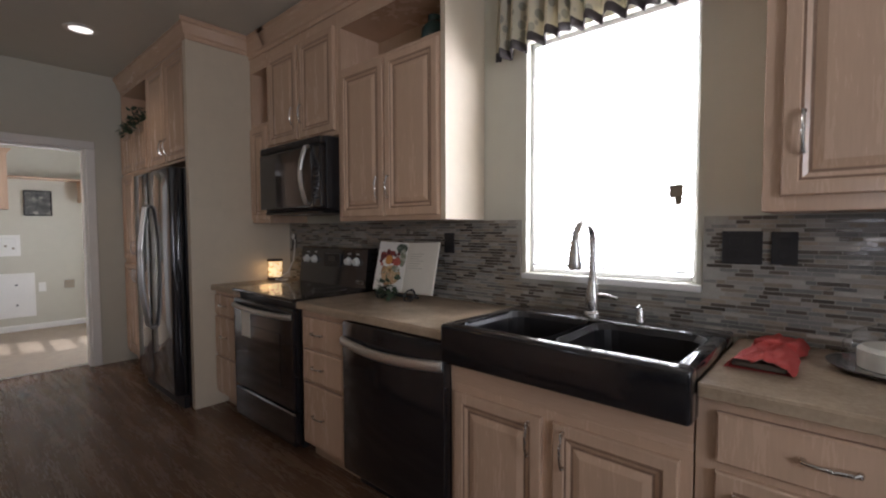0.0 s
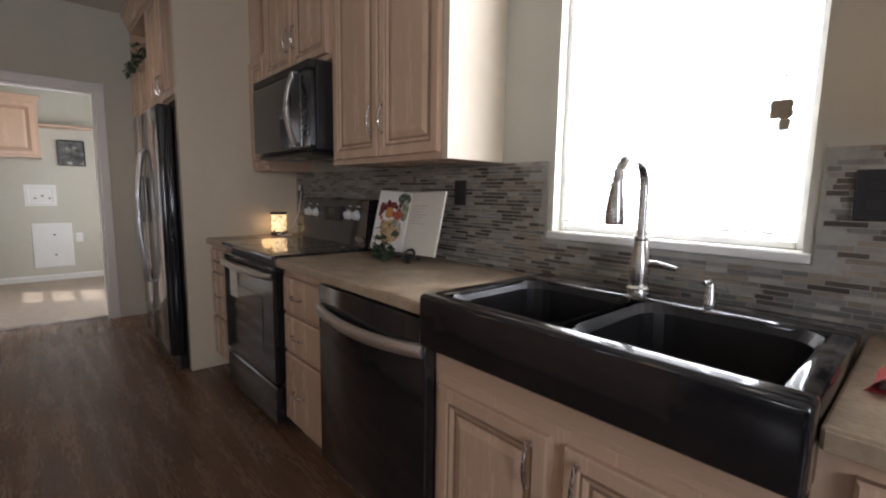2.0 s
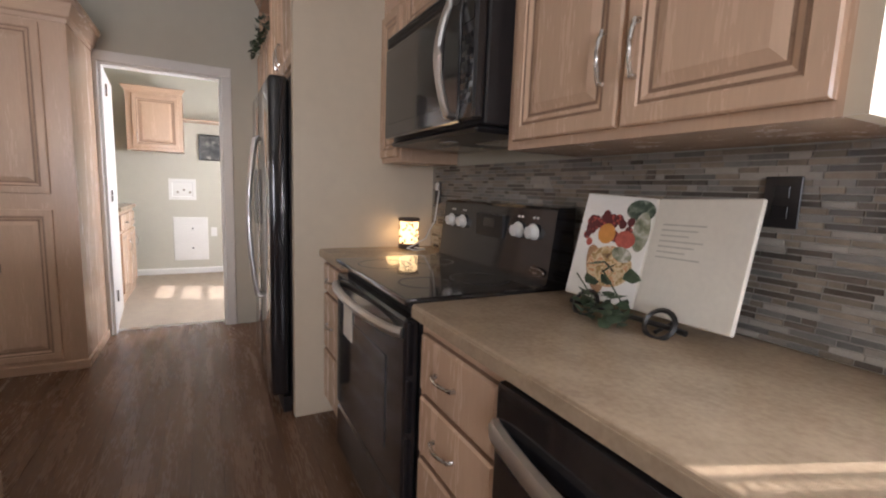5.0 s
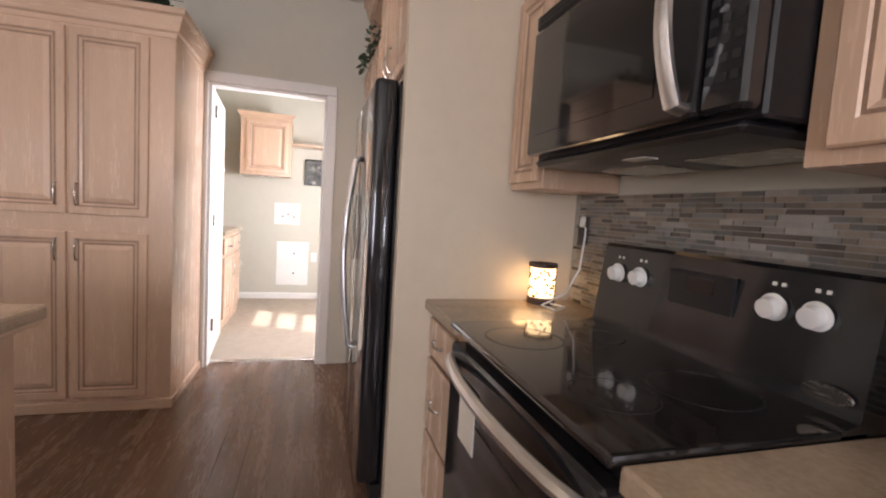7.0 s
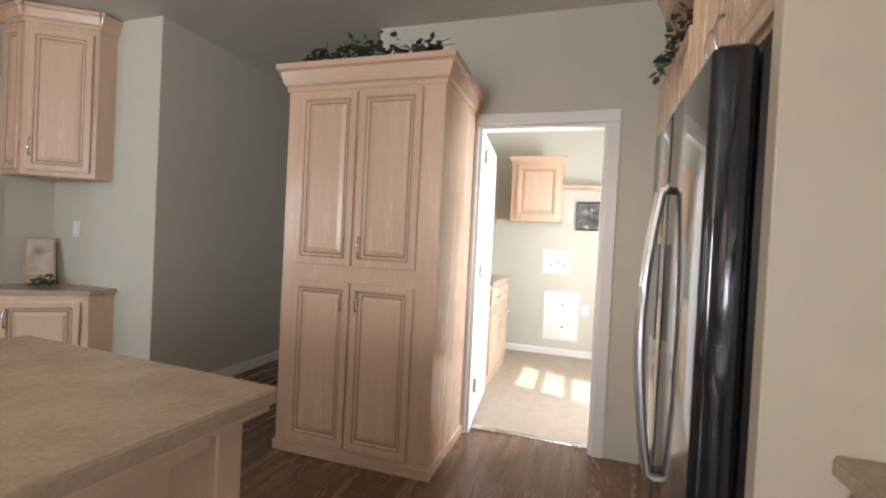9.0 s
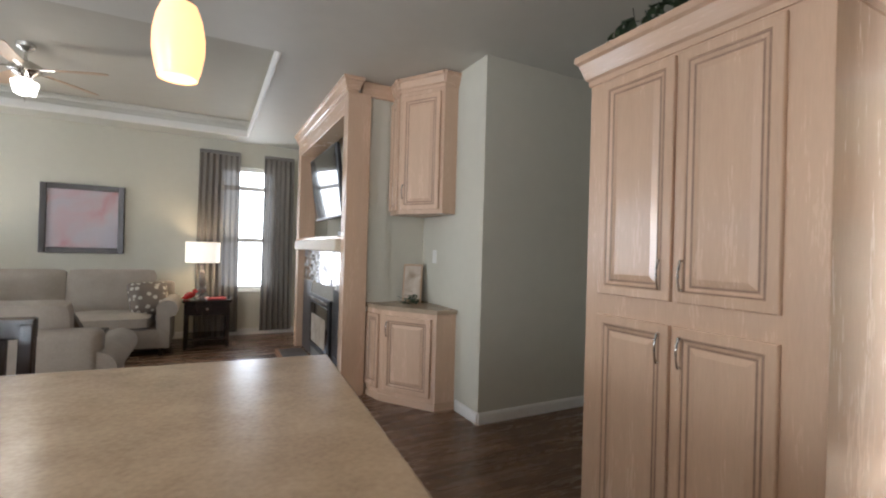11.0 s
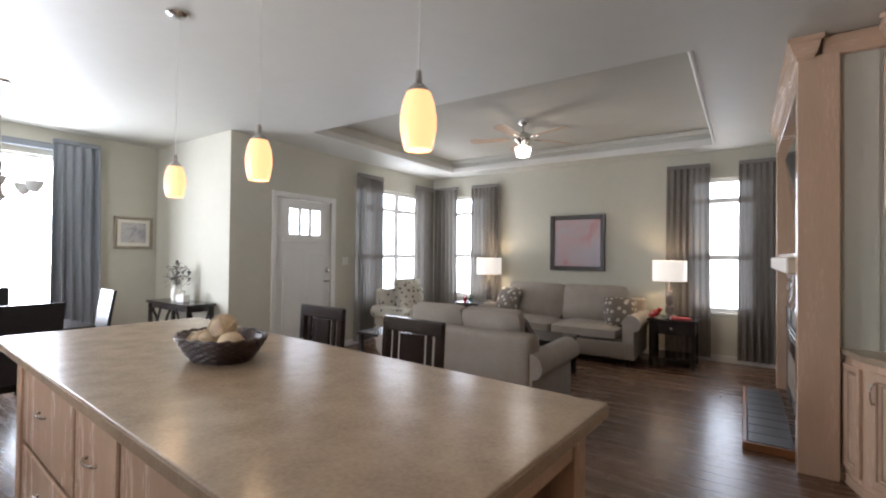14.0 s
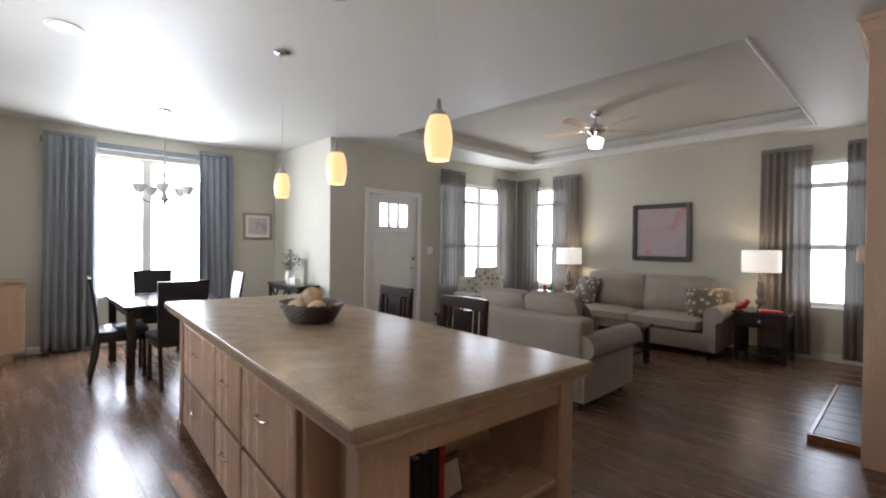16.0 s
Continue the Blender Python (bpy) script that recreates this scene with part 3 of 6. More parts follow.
for z in (0.25, 1.05, 1.85):
    part("hinge", lathe([(0.009, z), (0.009, z + 0.09)], 8, m=pose(-4.762, 0.555, 0)), STEEL, jamb)

# front door, white, with three upper lites
fd = thing("door_1", pose(1.875, -2.565, 0.012, 0, 0, -90), "white front door with three small glass lites", "door", kind="structure")
W, HD = 0.89, 2.075
lx0, lx1, lz0, lz1 = 0.195, 0.715, 1.615, 1.96
bm = box(0, lx0, 0, 0.045, 0, HD)
box(lx1, W, 0, 0.045, 0, HD, bm=bm)
box(lx0, lx1, 0, 0.045, 0, lz0, bm=bm)
box(lx0, lx1, 0, 0.045, lz1, HD, bm=bm)
part("leaf", bm, TRIM, fd)
for k in range(3):
    p = lx0 + k * (lx1 - lx0) / 3
    part("pane", box(p + 0.012, p + (lx1 - lx0) / 3 - 0.012, 0.02, 0.024, lz0 + 0.012, lz1 - 0.012), GLASS, fd).visible_shadow = False
    if k:
        part("glazing_bar", box(p - 0.022, p + 0.022, 0.004, 0.04, lz0, lz1, 0.003), TRIM, fd)
for x0, x1 in ((0.10, 0.41), (0.48, 0.79)):
    bm, _f = panel_rings(x1 - x0, 1.18, [(0, 0), (0, -0.004), (0.012, -0.006), (0.03, -0.002), (0.05, -0.002)])
    part("door_panel", bm, TRIM, fd, m=pose(x0, 0, 0.22))
part("shelf", box(0.09, 0.80, -0.022, 0.0, 1.51, 1.55, 0.005), TRIM, fd)
part("lever_handle", tube([(0.835, -0.002, 0.98), (0.835, -0.05, 0.98), (0.735, -0.055, 0.98)], 0.014), STEEL, fd, "brushed nickel lever handle", smooth=True)
part("deadbolt", lathe([(0, 0), (0.036, 0), (0.036, 0.015), (0.014, 0.03), (0, 0.03)], 16, m=pose(0.835, -0.001, 1.13, 90)), STEEL, fd, "brushed nickel deadbolt", smooth=True)

def slat_mesh(half, deep, routs, rw, rd):
    """A thin blind slat with a routed cord slot at each place along it."""
    bm = bmesh.new()
    xs = sorted([-half, half] + [v for r in routs for v in (r - rw, r + rw)])
    zs = [-deep, -rd, rd, deep]
    for a, b in zip(xs, xs[1:]):
        slot = any(abs((a + b) / 2 - r) < 1e-6 for r in routs)
        for c, d in zip(zs, zs[1:]):
            if slot and abs(c + d) < 1e-6:
                continue
            box(a, b, -0.0007, 0.0007, c, d, bm=bm)
    bmesh.ops.remove_doubles(bm, verts=bm.verts, dist=1e-6)
    return bm


# blind in the kitchen window
bl = thing("window_blind", pose(0, 2.405, 0), "lowered white slatted blind in the kitchen window", "blind")
part("head_rail", box(KWIN[0] + 0.028, KWIN[1] - 0.028, -0.02, 0.02, 2.03, 2.06, 0.004), BLIND, bl)
nsl = 38
for k in range(nsl):
    z = 1.155 + k * (2.02 - 1.155) / (nsl - 1)
    part("slat", slat_mesh(0.348, 0.0125, (-0.325, -0.205, 0.22), 0.011, 0.0048), BLIND, bl, m=pose((KWIN[0] + KWIN[1]) / 2, 0, z, 62))
part("bottom_rail", box(KWIN[0] + 0.028, KWIN[1] - 0.028, -0.014, 0.014, 1.131, 1.143, 0.003), BLIND, bl)
for x in (-0.41, 0.215):
    part("cord", tube([(x, -0.018, 1.95), (x, -0.018, 1.20 if x > 0 else 1.35)], 0.0016, 5), BLIND, bl)

# ruffled valance
va = thing("valance", pose(0, 2.33, 0), "patchwork print ruffled valance over the kitchen window", "curtain")
bm = bmesh.new()
cols, rows = 90, 9
grid = []
for i in range(cols + 1):
    u = i / cols
    x = -0.62 + u * 1.05
    bottom = 2.205 - 0.05 * (2 * u - 1) ** 2 + 0.012 * math.sin(u * 70)
    col = []
    for j in range(rows + 1):
        v = j / rows
        col.append(bm.verts.new((x, (0.025 + 0.012 * v) * math.sin(u * 88 + 1.5 * math.sin(u * 17)) - 0.02 * v, 2.58 + (bottom - 2.58) * v)))
    grid.append(col)
for a, b in zip(grid, grid[1:]):
    for j in range(rows):
        f = bm.faces.new((a[j], b[j], b[j + 1], a[j + 1]))
        f.material_index = 1 if j == rows - 1 else 0
vo = part("cloth", bm, [CHECK, HEM], va, smooth=True)
vo.modifiers.new("thickness", "SOLIDIFY").thickness = 0.003
part("rod", tube([(-0.61, 0.0, 2.56), (0.42, 0.0, 2.56)], 0.008), STEEL, va)


def curtain(m, width, height, folds, amp, material, label, sheer=True):
    """A gathered curtain panel that hangs from a rod pocket, in the xz plane from z = 0 up."""
    th = thing("curtain", m, label, "curtain", "curtain panels")
    bm = bmesh.new()
    ni, nj = folds * 8, 14
    ph = random.random() * 6
    grid = []
    for i in range(ni + 1):
        u = i / ni
        col = []
        for j in range(nj + 1):
            v = j / nj
            flare = 1 + 0.06 * (1 - v)
            yy = amp * (0.55 + 0.45 * (1 - v)) * math.sin(u * folds * 2 * math.pi + ph + 0.5 * math.sin(v * 3 + ph)) + 0.3 * amp * math.sin(u * folds * 5.1 + v * 2)
            if v > 0.955:
                yy *= 0.45
            col.append(bm.verts.new(((u - 0.5) * width * flare, yy, v * height)))
        grid.append(col)
    for a, b in zip(grid, grid[1:]):
        for j in range(nj):
            bm.faces.new((a[j], b[j], b[j + 1], a[j + 1]))
    c = part("cloth", bm, material, th, smooth=True)
    if not sheer:
        c.modifiers.new("thickness", "SOLIDIFY").thickness = 0.003
    part("heading", box(-width / 2, width / 2, -0.017, 0.017, height - 0.04, height + 0.012, 0.008), CURTAIN if sheer else material, th)
    return th


G1 = "grey sheer rod-pocket curtain panel hanging to the floor"
curtain(pose(1.78, -4.20, 0.06, 0, 0, 90), 0.58, 2.54, 8, 0.040, SHEER, G1)
curtain(pose(1.78, -5.63, 0.06, 0, 0, 90), 0.56, 2.54, 8, 0.030, SHEER, G1)
curtain(pose(1.50, -5.92, 0.06), 0.50, 2.54, 6, 0.030, SHEER, G1)
curtain(pose(0.69, -5.92, 0.06), 0.54, 2.54, 7, 0.030, SHEER, G1)
curtain(pose(-2.44, -5.92, 0.06), 0.52, 2.56, 7, 0.030, SHEER, G1)
curtain(pose(-3.23, -5.92, 0.06), 0.42, 2.56, 6, 0.030, SHEER, G1)
G2 = "blue-grey lined curtain panel hanging to the dining floor"
curtain(pose(3.55, 0.66, 0.03, 0, 0, 90), 0.50, 2.64, 6, 0.04, BLUECURTAIN, G2, False)
curtain(pose(3.55, -1.00, 0.03, 0, 0, 90), 0.46, 2.64, 5, 0.04, BLUECURTAIN, G2, False)
rods = thing("curtain_rod", pose(3.58, -0.24, 2.58), "grey curtain rod over the dining window", "curtain rod")
part("rod", box(-0.012, 0.012, -0.95, 1.18, -0.04, 0.04, 0.01), BLUECURTAIN, rods)
for y in (-0.9, 1.1):
    part("bracket", box(0.012, 0.07, y - 0.015, y + 0.015, -0.02, 0.02), STEEL, rods)


# ---- kitchen: cabinets ----
def cabinet(name, x0, x1, depth, z0, z1, front_y, label, group="kitchen cabinets", rz=0, toe=False):
    """An empty at the front left bottom corner; local x along the front, -y outwards; the carcass behind the front."""
    th = thing(name, pose(x0, front_y, 0, 0, 0, rz), label, "cabinet", group)
    w = abs(x1 - x0)
    part("body", box(0, w, 0, depth, z0 + (0.095 if toe else 0), z1, 0.002), MAPLE, th)
    if toe:
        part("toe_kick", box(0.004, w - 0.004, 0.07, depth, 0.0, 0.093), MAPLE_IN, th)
    return th



def worktop(x0, x1, y0, y1, z0, z1, label, m=None, edges="s"):
    """A laminate slab with its own edge strips (s, n, w, e)."""
    th = thing("worktop", m or Matrix(), label, "worktop")
    part("slab", box(x0, x1, y0, y1, z0, z1, 0.006, segs=2), COUNTER, th)
    strips = {"s": (x0 + 0.006, x1 - 0.006, y0 - 0.003, y0 + 0.001), "n": (x0 + 0.006, x1 - 0.006, y1 - 0.001, y1 + 0.003),
              "w": (x0 - 0.003, x0 + 0.001, y0 + 0.006, y1 - 0.006), "e": (x1 - 0.001, x1 + 0.003, y0 + 0.006, y1 - 0.006)}
    for e in edges:
        a, b, c, d = strips[e]
        part("edge_strip", box(a, b, c, d, z0 + 0.002, z1 - 0.007, 0.001), COUNTER, th)
    return th


L_UP = "glazed maple wall cabinet with raised-panel doors"
L_BASE = "glazed maple base cabinet under the laminate counter"
FY, UY = 1.765, 2.06      # fronts of base and wall cabinets
ND = 2.38 - 0.002

# wall cabinet A with an open shelf above two doors
cabA = thing("wall_cabinet", pose(-1.615, UY, 0), "glazed maple wall cabinet with an open top shelf", "cabinet", "kitchen cabinets")
wA = 0.875
for x0, x1 in ((0, 0.03), (wA - 0.03, wA)):
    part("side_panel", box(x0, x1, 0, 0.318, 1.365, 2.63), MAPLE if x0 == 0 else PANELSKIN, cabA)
part("bottom_panel", box(0.03, wA - 0.03, 0, 0.318, 1.365, 1.385), MAPLE, cabA)
part("shelf", box(0.03, wA - 0.03, 0, 0.318, 2.255, 2.28), MAPLE_H, cabA)
part("top_panel", box(0.03, wA - 0.03, 0, 0.318, 2.53, 2.63), MAPLE_H, cabA)
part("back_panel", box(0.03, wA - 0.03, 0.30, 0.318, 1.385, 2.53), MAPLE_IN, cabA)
part("face_frame", box(0.03, wA - 0.03, 0.0, 0.02, 1.385, 2.255), MAPLE, cabA)
raised_door(cabA, 0.04, 1.39, 0.39, 0.865, handle=(0.35, 0.10, True))
raised_door(cabA, 0.445, 1.39, 0.39, 0.865, handle=(0.035, 0.10, True))
crown(cabA, [((0, 0), (wA, 0), (0, -1)), ((wA, 0), (wA, 0.318), (1, 0))], 2.63, h=0.16)
jar = thing("glass_jar", pose(-0.96, 2.22, 2.281), "dark green glass jar on the open top shelf", "jar")
part("body", lathe([(0, 0), (0.06, 0), (0.075, 0.05), (0.07, 0.11), (0.035, 0.15), (0.035, 0.18), (0, 0.18)], 20), mat("green_bottle_glass", (0.03, 0.06, 0.055), 0.1, vary=0.1), jar, smooth=True)

# cabinets round the microwave
cabL = cabinet("wall_cabinet", -2.775, -2.503, 0.318, 1.365, 2.12, UY, "narrow glazed maple wall cabinet with an arched niche above")
raised_door(cabL, 0.015, 1.39, 0.242, 0.70)
part("niche_side", box(0, 0.03, 0, 0.318, 2.12, 2.63), MAPLE, cabL)
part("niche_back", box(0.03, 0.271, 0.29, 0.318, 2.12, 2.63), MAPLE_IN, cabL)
part("niche_top", box(0.03, 0.271, 0, 0.29, 2.52, 2.63), MAPLE_H, cabL)
crown(cabL, [((0, 0), (0.272, 0), (0, -1))], 2.63, h=0.16, proj=0.05)
cabM = cabinet("wall_cabinet", -2.50, -1.618, 0.318, 1.90, 2.63, UY, "glazed maple wall cabinet above the microwave")
raised_door(cabM, 0.03, 1.93, 0.40, 0.63, handle=(0.36, 0.10, True))
raised_door(cabM, 0.455, 1.93, 0.40, 0.63, handle=(0.04, 0.10, True))
crown(cabM, [((0, 0), (0.882, 0), (0, -1))], 2.63, h=0.16, proj=0.05)

# wall cabinet right of the window
cabR = cabinet("wall_cabinet", 0.53, 1.55, 0.318, 1.365, 2.63, UY, L_UP)
raised_door(cabR, 0.045, 1.41, 0.45, 1.18, handle=(0.05, 0.12, True))
raised_door(cabR, 0.51, 1.41, 0.45, 1.18, handle=(0.37, 0.12, True))
crown(cabR, [((0, 0), (1.02, 0), (0, -1))], 2.63, h=0.16)

# base cabinets
b1 = cabinet("base_cabinet", -2.775, -2.382, 0.60, 0, 0.868, FY, L_BASE, toe=True)
raised_door(b1, 0.02, 0.70, 0.32, 0.14, name="drawer_front", handle=(0.16, 0.07, False), flat=True)
raised_door(b1, 0.02, 0.40, 0.32, 0.28, name="drawer_front", flat=True, handle=(0.16, 0.14, False))
raised_door(b1, 0.02, 0.12, 0.32, 0.26, name="drawer_front", flat=True)
b2 = cabinet("base_cabinet", -1.575, -1.14, 0.60, 0, 0.868, FY, "glazed maple drawer base with three drawers", toe=True)
for z, h in ((0.665, 0.165), (0.475, 0.17), (0.12, 0.335)):
    raised_door(b2, 0.03, z, 0.375, h, name="drawer_front", handle=(0.16, h / 2, False), flat=True)
b3 = cabinet("base_cabinet", -0.452, 0.425, 0.60, 0, 0.70, FY, "glazed maple sink base with two raised-panel doors", toe=True)
part("top_rail", box(0, 0.877, 0, 0.02, 0.701, 0.793), MAPLE_H, b3)
raised_door(b3, 0.03, 0.13, 0.385, 0.54, handle=(0.34, 0.40, True))
raised_door(b3, 0.46, 0.13, 0.385, 0.54, handle=(0.04, 0.40, True))
b4 = cabinet("base_cabinet", 0.43, 1.55, 0.60, 0, 0.868, FY, "glazed maple base cabinet with drawers over doors", toe=True)
for x in (0.05, 0.57):
    raised_door(b4, x, 0.70, 0.49, 0.135, name="drawer_front", handle=(0.23, 0.07, False), flat=True)
    raised_door(b4, x, 0.13, 0.49, 0.545, handle=(0.045, 0.38, True))

for x0, x1, lab in ((-2.775, -2.377, "short tan laminate counter beside the range"), (-1.577, -0.445, "tan laminate counter over the dishwasher"), (0.437, 1.55, "tan laminate counter beside the sink")):
    worktop(x0, x1, 1.728, ND, 0.87, 0.91, lab, edges="s")

# tall end panel, fridge surround, tall cabinet
of = cabinet("wall_cabinet", -3.80, -2.838, 0.72, 1.83, 2.66, 1.635, "glazed maple cabinet above the refrigerator")
raised_door(of, 0.03, 1.85, 0.44, 0.78, handle=(0.40, 0.06, True))
raised_door(of, 0.49, 1.85, 0.44, 0.78, handle=(0.04, 0.06, True))
crown(of, [((-0.838, 0), (1.022, 0), (0, -1)), ((1.022, -0.03), (1.022, 0.40), (1, 0))], 2.66, h=0.135)
tc_ = cabinet("tall_cabinet", -4.638, -3.803, 0.72, 0, 2.28, 1.635, "tall glazed maple pantry cabinet beside the refrigerator", toe=True)
for x in (0.025, 0.425):
    raised_door(tc_, x, 0.13, 0.385, 0.86, handle=(0.36 if x < 0.1 else 0.04, 0.70, True))
    raised_door(tc_, x, 1.03, 0.385, 0.80, handle=(0.36 if x < 0.1 else 0.04, 0.06, True))
    raised_door(tc_, x, 1.86, 0.385, 0.40)
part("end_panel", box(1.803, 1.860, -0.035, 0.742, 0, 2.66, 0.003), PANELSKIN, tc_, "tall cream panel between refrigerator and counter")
part("niche_side", box(0, 0.03, 0, 0.72, 2.28, 2.66), MAPLE, tc_)
part("niche_back", box(0.03, 0.835, 0.40, 0.43, 2.28, 2.66), MAPLE_IN, tc_)
part("niche_top", box(0.03, 0.835, 0, 0.40, 2.625, 2.66), MAPLE_H, tc_)


def fridge():
    th = thing("refrigerator", pose(-3.735, 1.495, 0), "black side-by-side refrigerator with silver bow handles", "refrigerator")
    w = 0.885
    part("body", box(0, w, 0.10, 0.80, 0.03, 1.775, 0.012), BLACKSAT, th)
    part("base_grille", box(0.01, w - 0.01, 0.06, 0.10, 0.0, 0.09), BLACKSAT, th)
    for x0, x1 in ((0.003, 0.385), (0.392, w - 0.003)):
        d = part("door", box(x0, x1, 0.0, 0.096, 0.10, 1.77, 0.022, segs=3), BLACK, th, smooth=True)
    for x, s in ((0.355, -1), (0.425, 1)):
        pts = [(x, 0.0, 0.55)] + [(x, -0.012 - 0.052 * math.sin(math.pi * (0.06 + 0.88 * k / 12)), 0.56 + 0.93 * k / 12) for k in range(13)] + [(x, 0, 1.50)]
        part("handle", tube(pts, 0.014, 8), HANDLE, th, "bowed brushed steel handle", smooth=True)
    part("water_dispenser", box(0.10, 0.29, -0.004, 0.003, 0.98, 1.32, 0.002), BLACKSAT, th)
    return th


fridge()


def range_cooker():
    th = thing("range_cooker", pose(-2.372, 1.745, 0), "black freestanding electric range with a glass cooktop", "range")
    w = 0.793
    part("body", box(0.004, w - 0.004, 0.02, 0.62, 0.05, 0.898), BLACKSAT, th)
    part("cooktop", box(0, w, -0.035, 0.50, 0.90, 0.922, 0.008, segs=2), DARKGLASS, th, "black glass cooktop")
    for x, y, r in ((0.20, 0.12, 0.11), (0.59, 0.12, 0.09), (0.20, 0.35, 0.085), (0.59, 0.34, 0.11)):
        part("burner_ring", lathe([(r, 0.9221), (r, 0.9226), (r - 0.004, 0.9226), (r - 0.004, 0.9221)], 36, m=pose(x, y, 0)), GREYBOX, th)
    d = part("oven_door", box(0.012, w - 0.012, -0.03, 0.018, 0.27, 0.86, 0.008), BLACK, th)
    part("oven_window", box(0.16, w - 0.16, -0.0335, -0.029, 0.38, 0.70, 0.001), DARKGLASS, d)
    pts = [(0.03, -0.03, 0.815)] + [(0.05 + (w - 0.10) * k / 12, -0.045 - 0.035 * math.sin(math.pi * k / 12) ** 0.7, 0.815) for k in range(13)] + [(w - 0.03, -0.03, 0.815)]
    part("handle", tube(pts, 0.0165, 8), HANDLE, d, "bowed brushed steel handle", smooth=True)
    part("energy_tag", box(0.14, 0.26, -0.036, -0.0335, 0.62, 0.79), PAPER, d, "pale printed tag")
    part("drawer", box(0.012, w - 0.012, -0.028, 0.018, 0.06, 0.255, 0.008), BLACK, th)
    bm = bmesh.new()
    prof = [(0.43, 0.922), (0.475, 0.93), (0.505, 1.180), (0.515, 1.190), (0.585, 1.190), (0.585, 0.90), (0.43, 0.90)]
    a = [bm.verts.new((0.0, y, z)) for y, z in prof]
    b = [bm.verts.new((w, y, z)) for y, z in prof]
    bm.faces.new(a)
    bm.faces.new(b)
    for k in range(len(prof)):
        bm.faces.new((a[k], a[(k + 1) % 7], b[(k + 1) % 7], b[k]))
    bg = part("control_panel", bm, BLACK, th, "black control panel with white knobs")
    for x in (0.092, 0.192, 0.603, 0.690):
        part("knob", lathe([(0, 0), (0.030, 0), (0.030, 0.004), (0.023, 0.006), (0.021, 0.028), (0, 0.030)], 20, m=pose(x, 0.4925, 1.10, 97)), PLASTIC, bg, "white control knob", smooth=True)
        for k in range(2):
            part("mark", box(x - 0.012 + 0.02 * k, x - 0.004 + 0.02 * k, 0.4965, 0.4995, 1.145, 1.153), PAPER, bg)
    part("display", box(0.32, 0.51, 0.482, 0.496, 1.055, 1.145), GREYBOX, bg)
    part("clock_window", box(0.38, 0.46, 0.480, 0.490, 1.095, 1.130), DARKGLASS, bg)
    part("badge", lathe([(0, 0), (0.045, 0), (0.043, 0.003), (0, 0.003)], 20, m=pose(0.735, 0.474, 0.965, 97) @ Matrix.Diagonal((1, 0.4, 1, 1))), STEEL, bg)
    return th


range_cooker()


def microwave():
    th = thing("microwave", pose(-2.39, 1.935, 1.44), "black over-the-range microwave with a bowed handle", "microwave")
    w, h = 0.768, 0.445
    part("body", box(0, w, 0.04, 0.44, 0, h, 0.006), BLACKSAT, th)
    d = part("door", box(0.002, 0.672, -0.004, 0.038, 0.012, h - 0.055, 0.010, segs=2), BLACK, th)
    part("door_window", box(0.055, 0.56, -0.006, -0.003, 0.07, h - 0.11), DARKGLASS, d)
    pts = [(0.640, -0.004, 0.03)] + [(0.640, -0.02 - 0.046 * math.sin(math.pi * (0.05 + 0.9 * k / 12)), 0.035 + 0.345 * k / 12) for k in range(13)] + [(0.640, -0.004, 0.385)]
    bm = tube(pts, 0.0125, 8)
    for v in bm.verts:
        v.co.x = 0.640 + (v.co.x - 0.640) * 1.5
    part("handle", bm, HANDLE, d, "bowed brushed steel handle", smooth=True)
    cp = part("control_panel", box(0.676, w - 0.002, -0.004, 0.038, 0.012, h - 0.055, 0.008), BLACK, th)
    for r in range(7):
        for c in range(3):
            part("key", box(0.686 + c * 0.025, 0.702 + c * 0.025, -0.0055, -0.0038, 0.06 + r * 0.032, 0.074 + r * 0.032), GREYBOX, cp)
    part("display", box(0.686, 0.752, -0.006, -0.0038, 0.30, 0.345), DARKGLASS, cp)
    part("vent_grille", box(0.004, w - 0.004, 0.0, 0.038, h - 0.05, h - 0.004, 0.006), BLACKSAT, th)
    for k in range(3):
        part("vent_slat", box(0.03, w - 0.03, -0.004, 0.001, h - 0.044 + 0.012 * k, h - 0.037 + 0.012 * k, 0.001), BLACKSAT, th)
    part("badge", box(0.27, 0.34, -0.0015, 0.001, h - 0.032, h - 0.022), STEEL, th)
    part("underside_plate", box(0.02, w - 0.02, 0.02, 0.42, -0.022, 0.0, 0.01), BLACKSAT, th)
    for x in (0.08, 0.44):
        part("grease_filter", box(x, x + 0.25, 0.20, 0.38, -0.025, -0.021), STEEL, th)
    part("lamp_lens", box(0.345, 0.425, 0.10, 0.14, -0.025, -0.021), PLASTIC, th)
    return th


microwave()


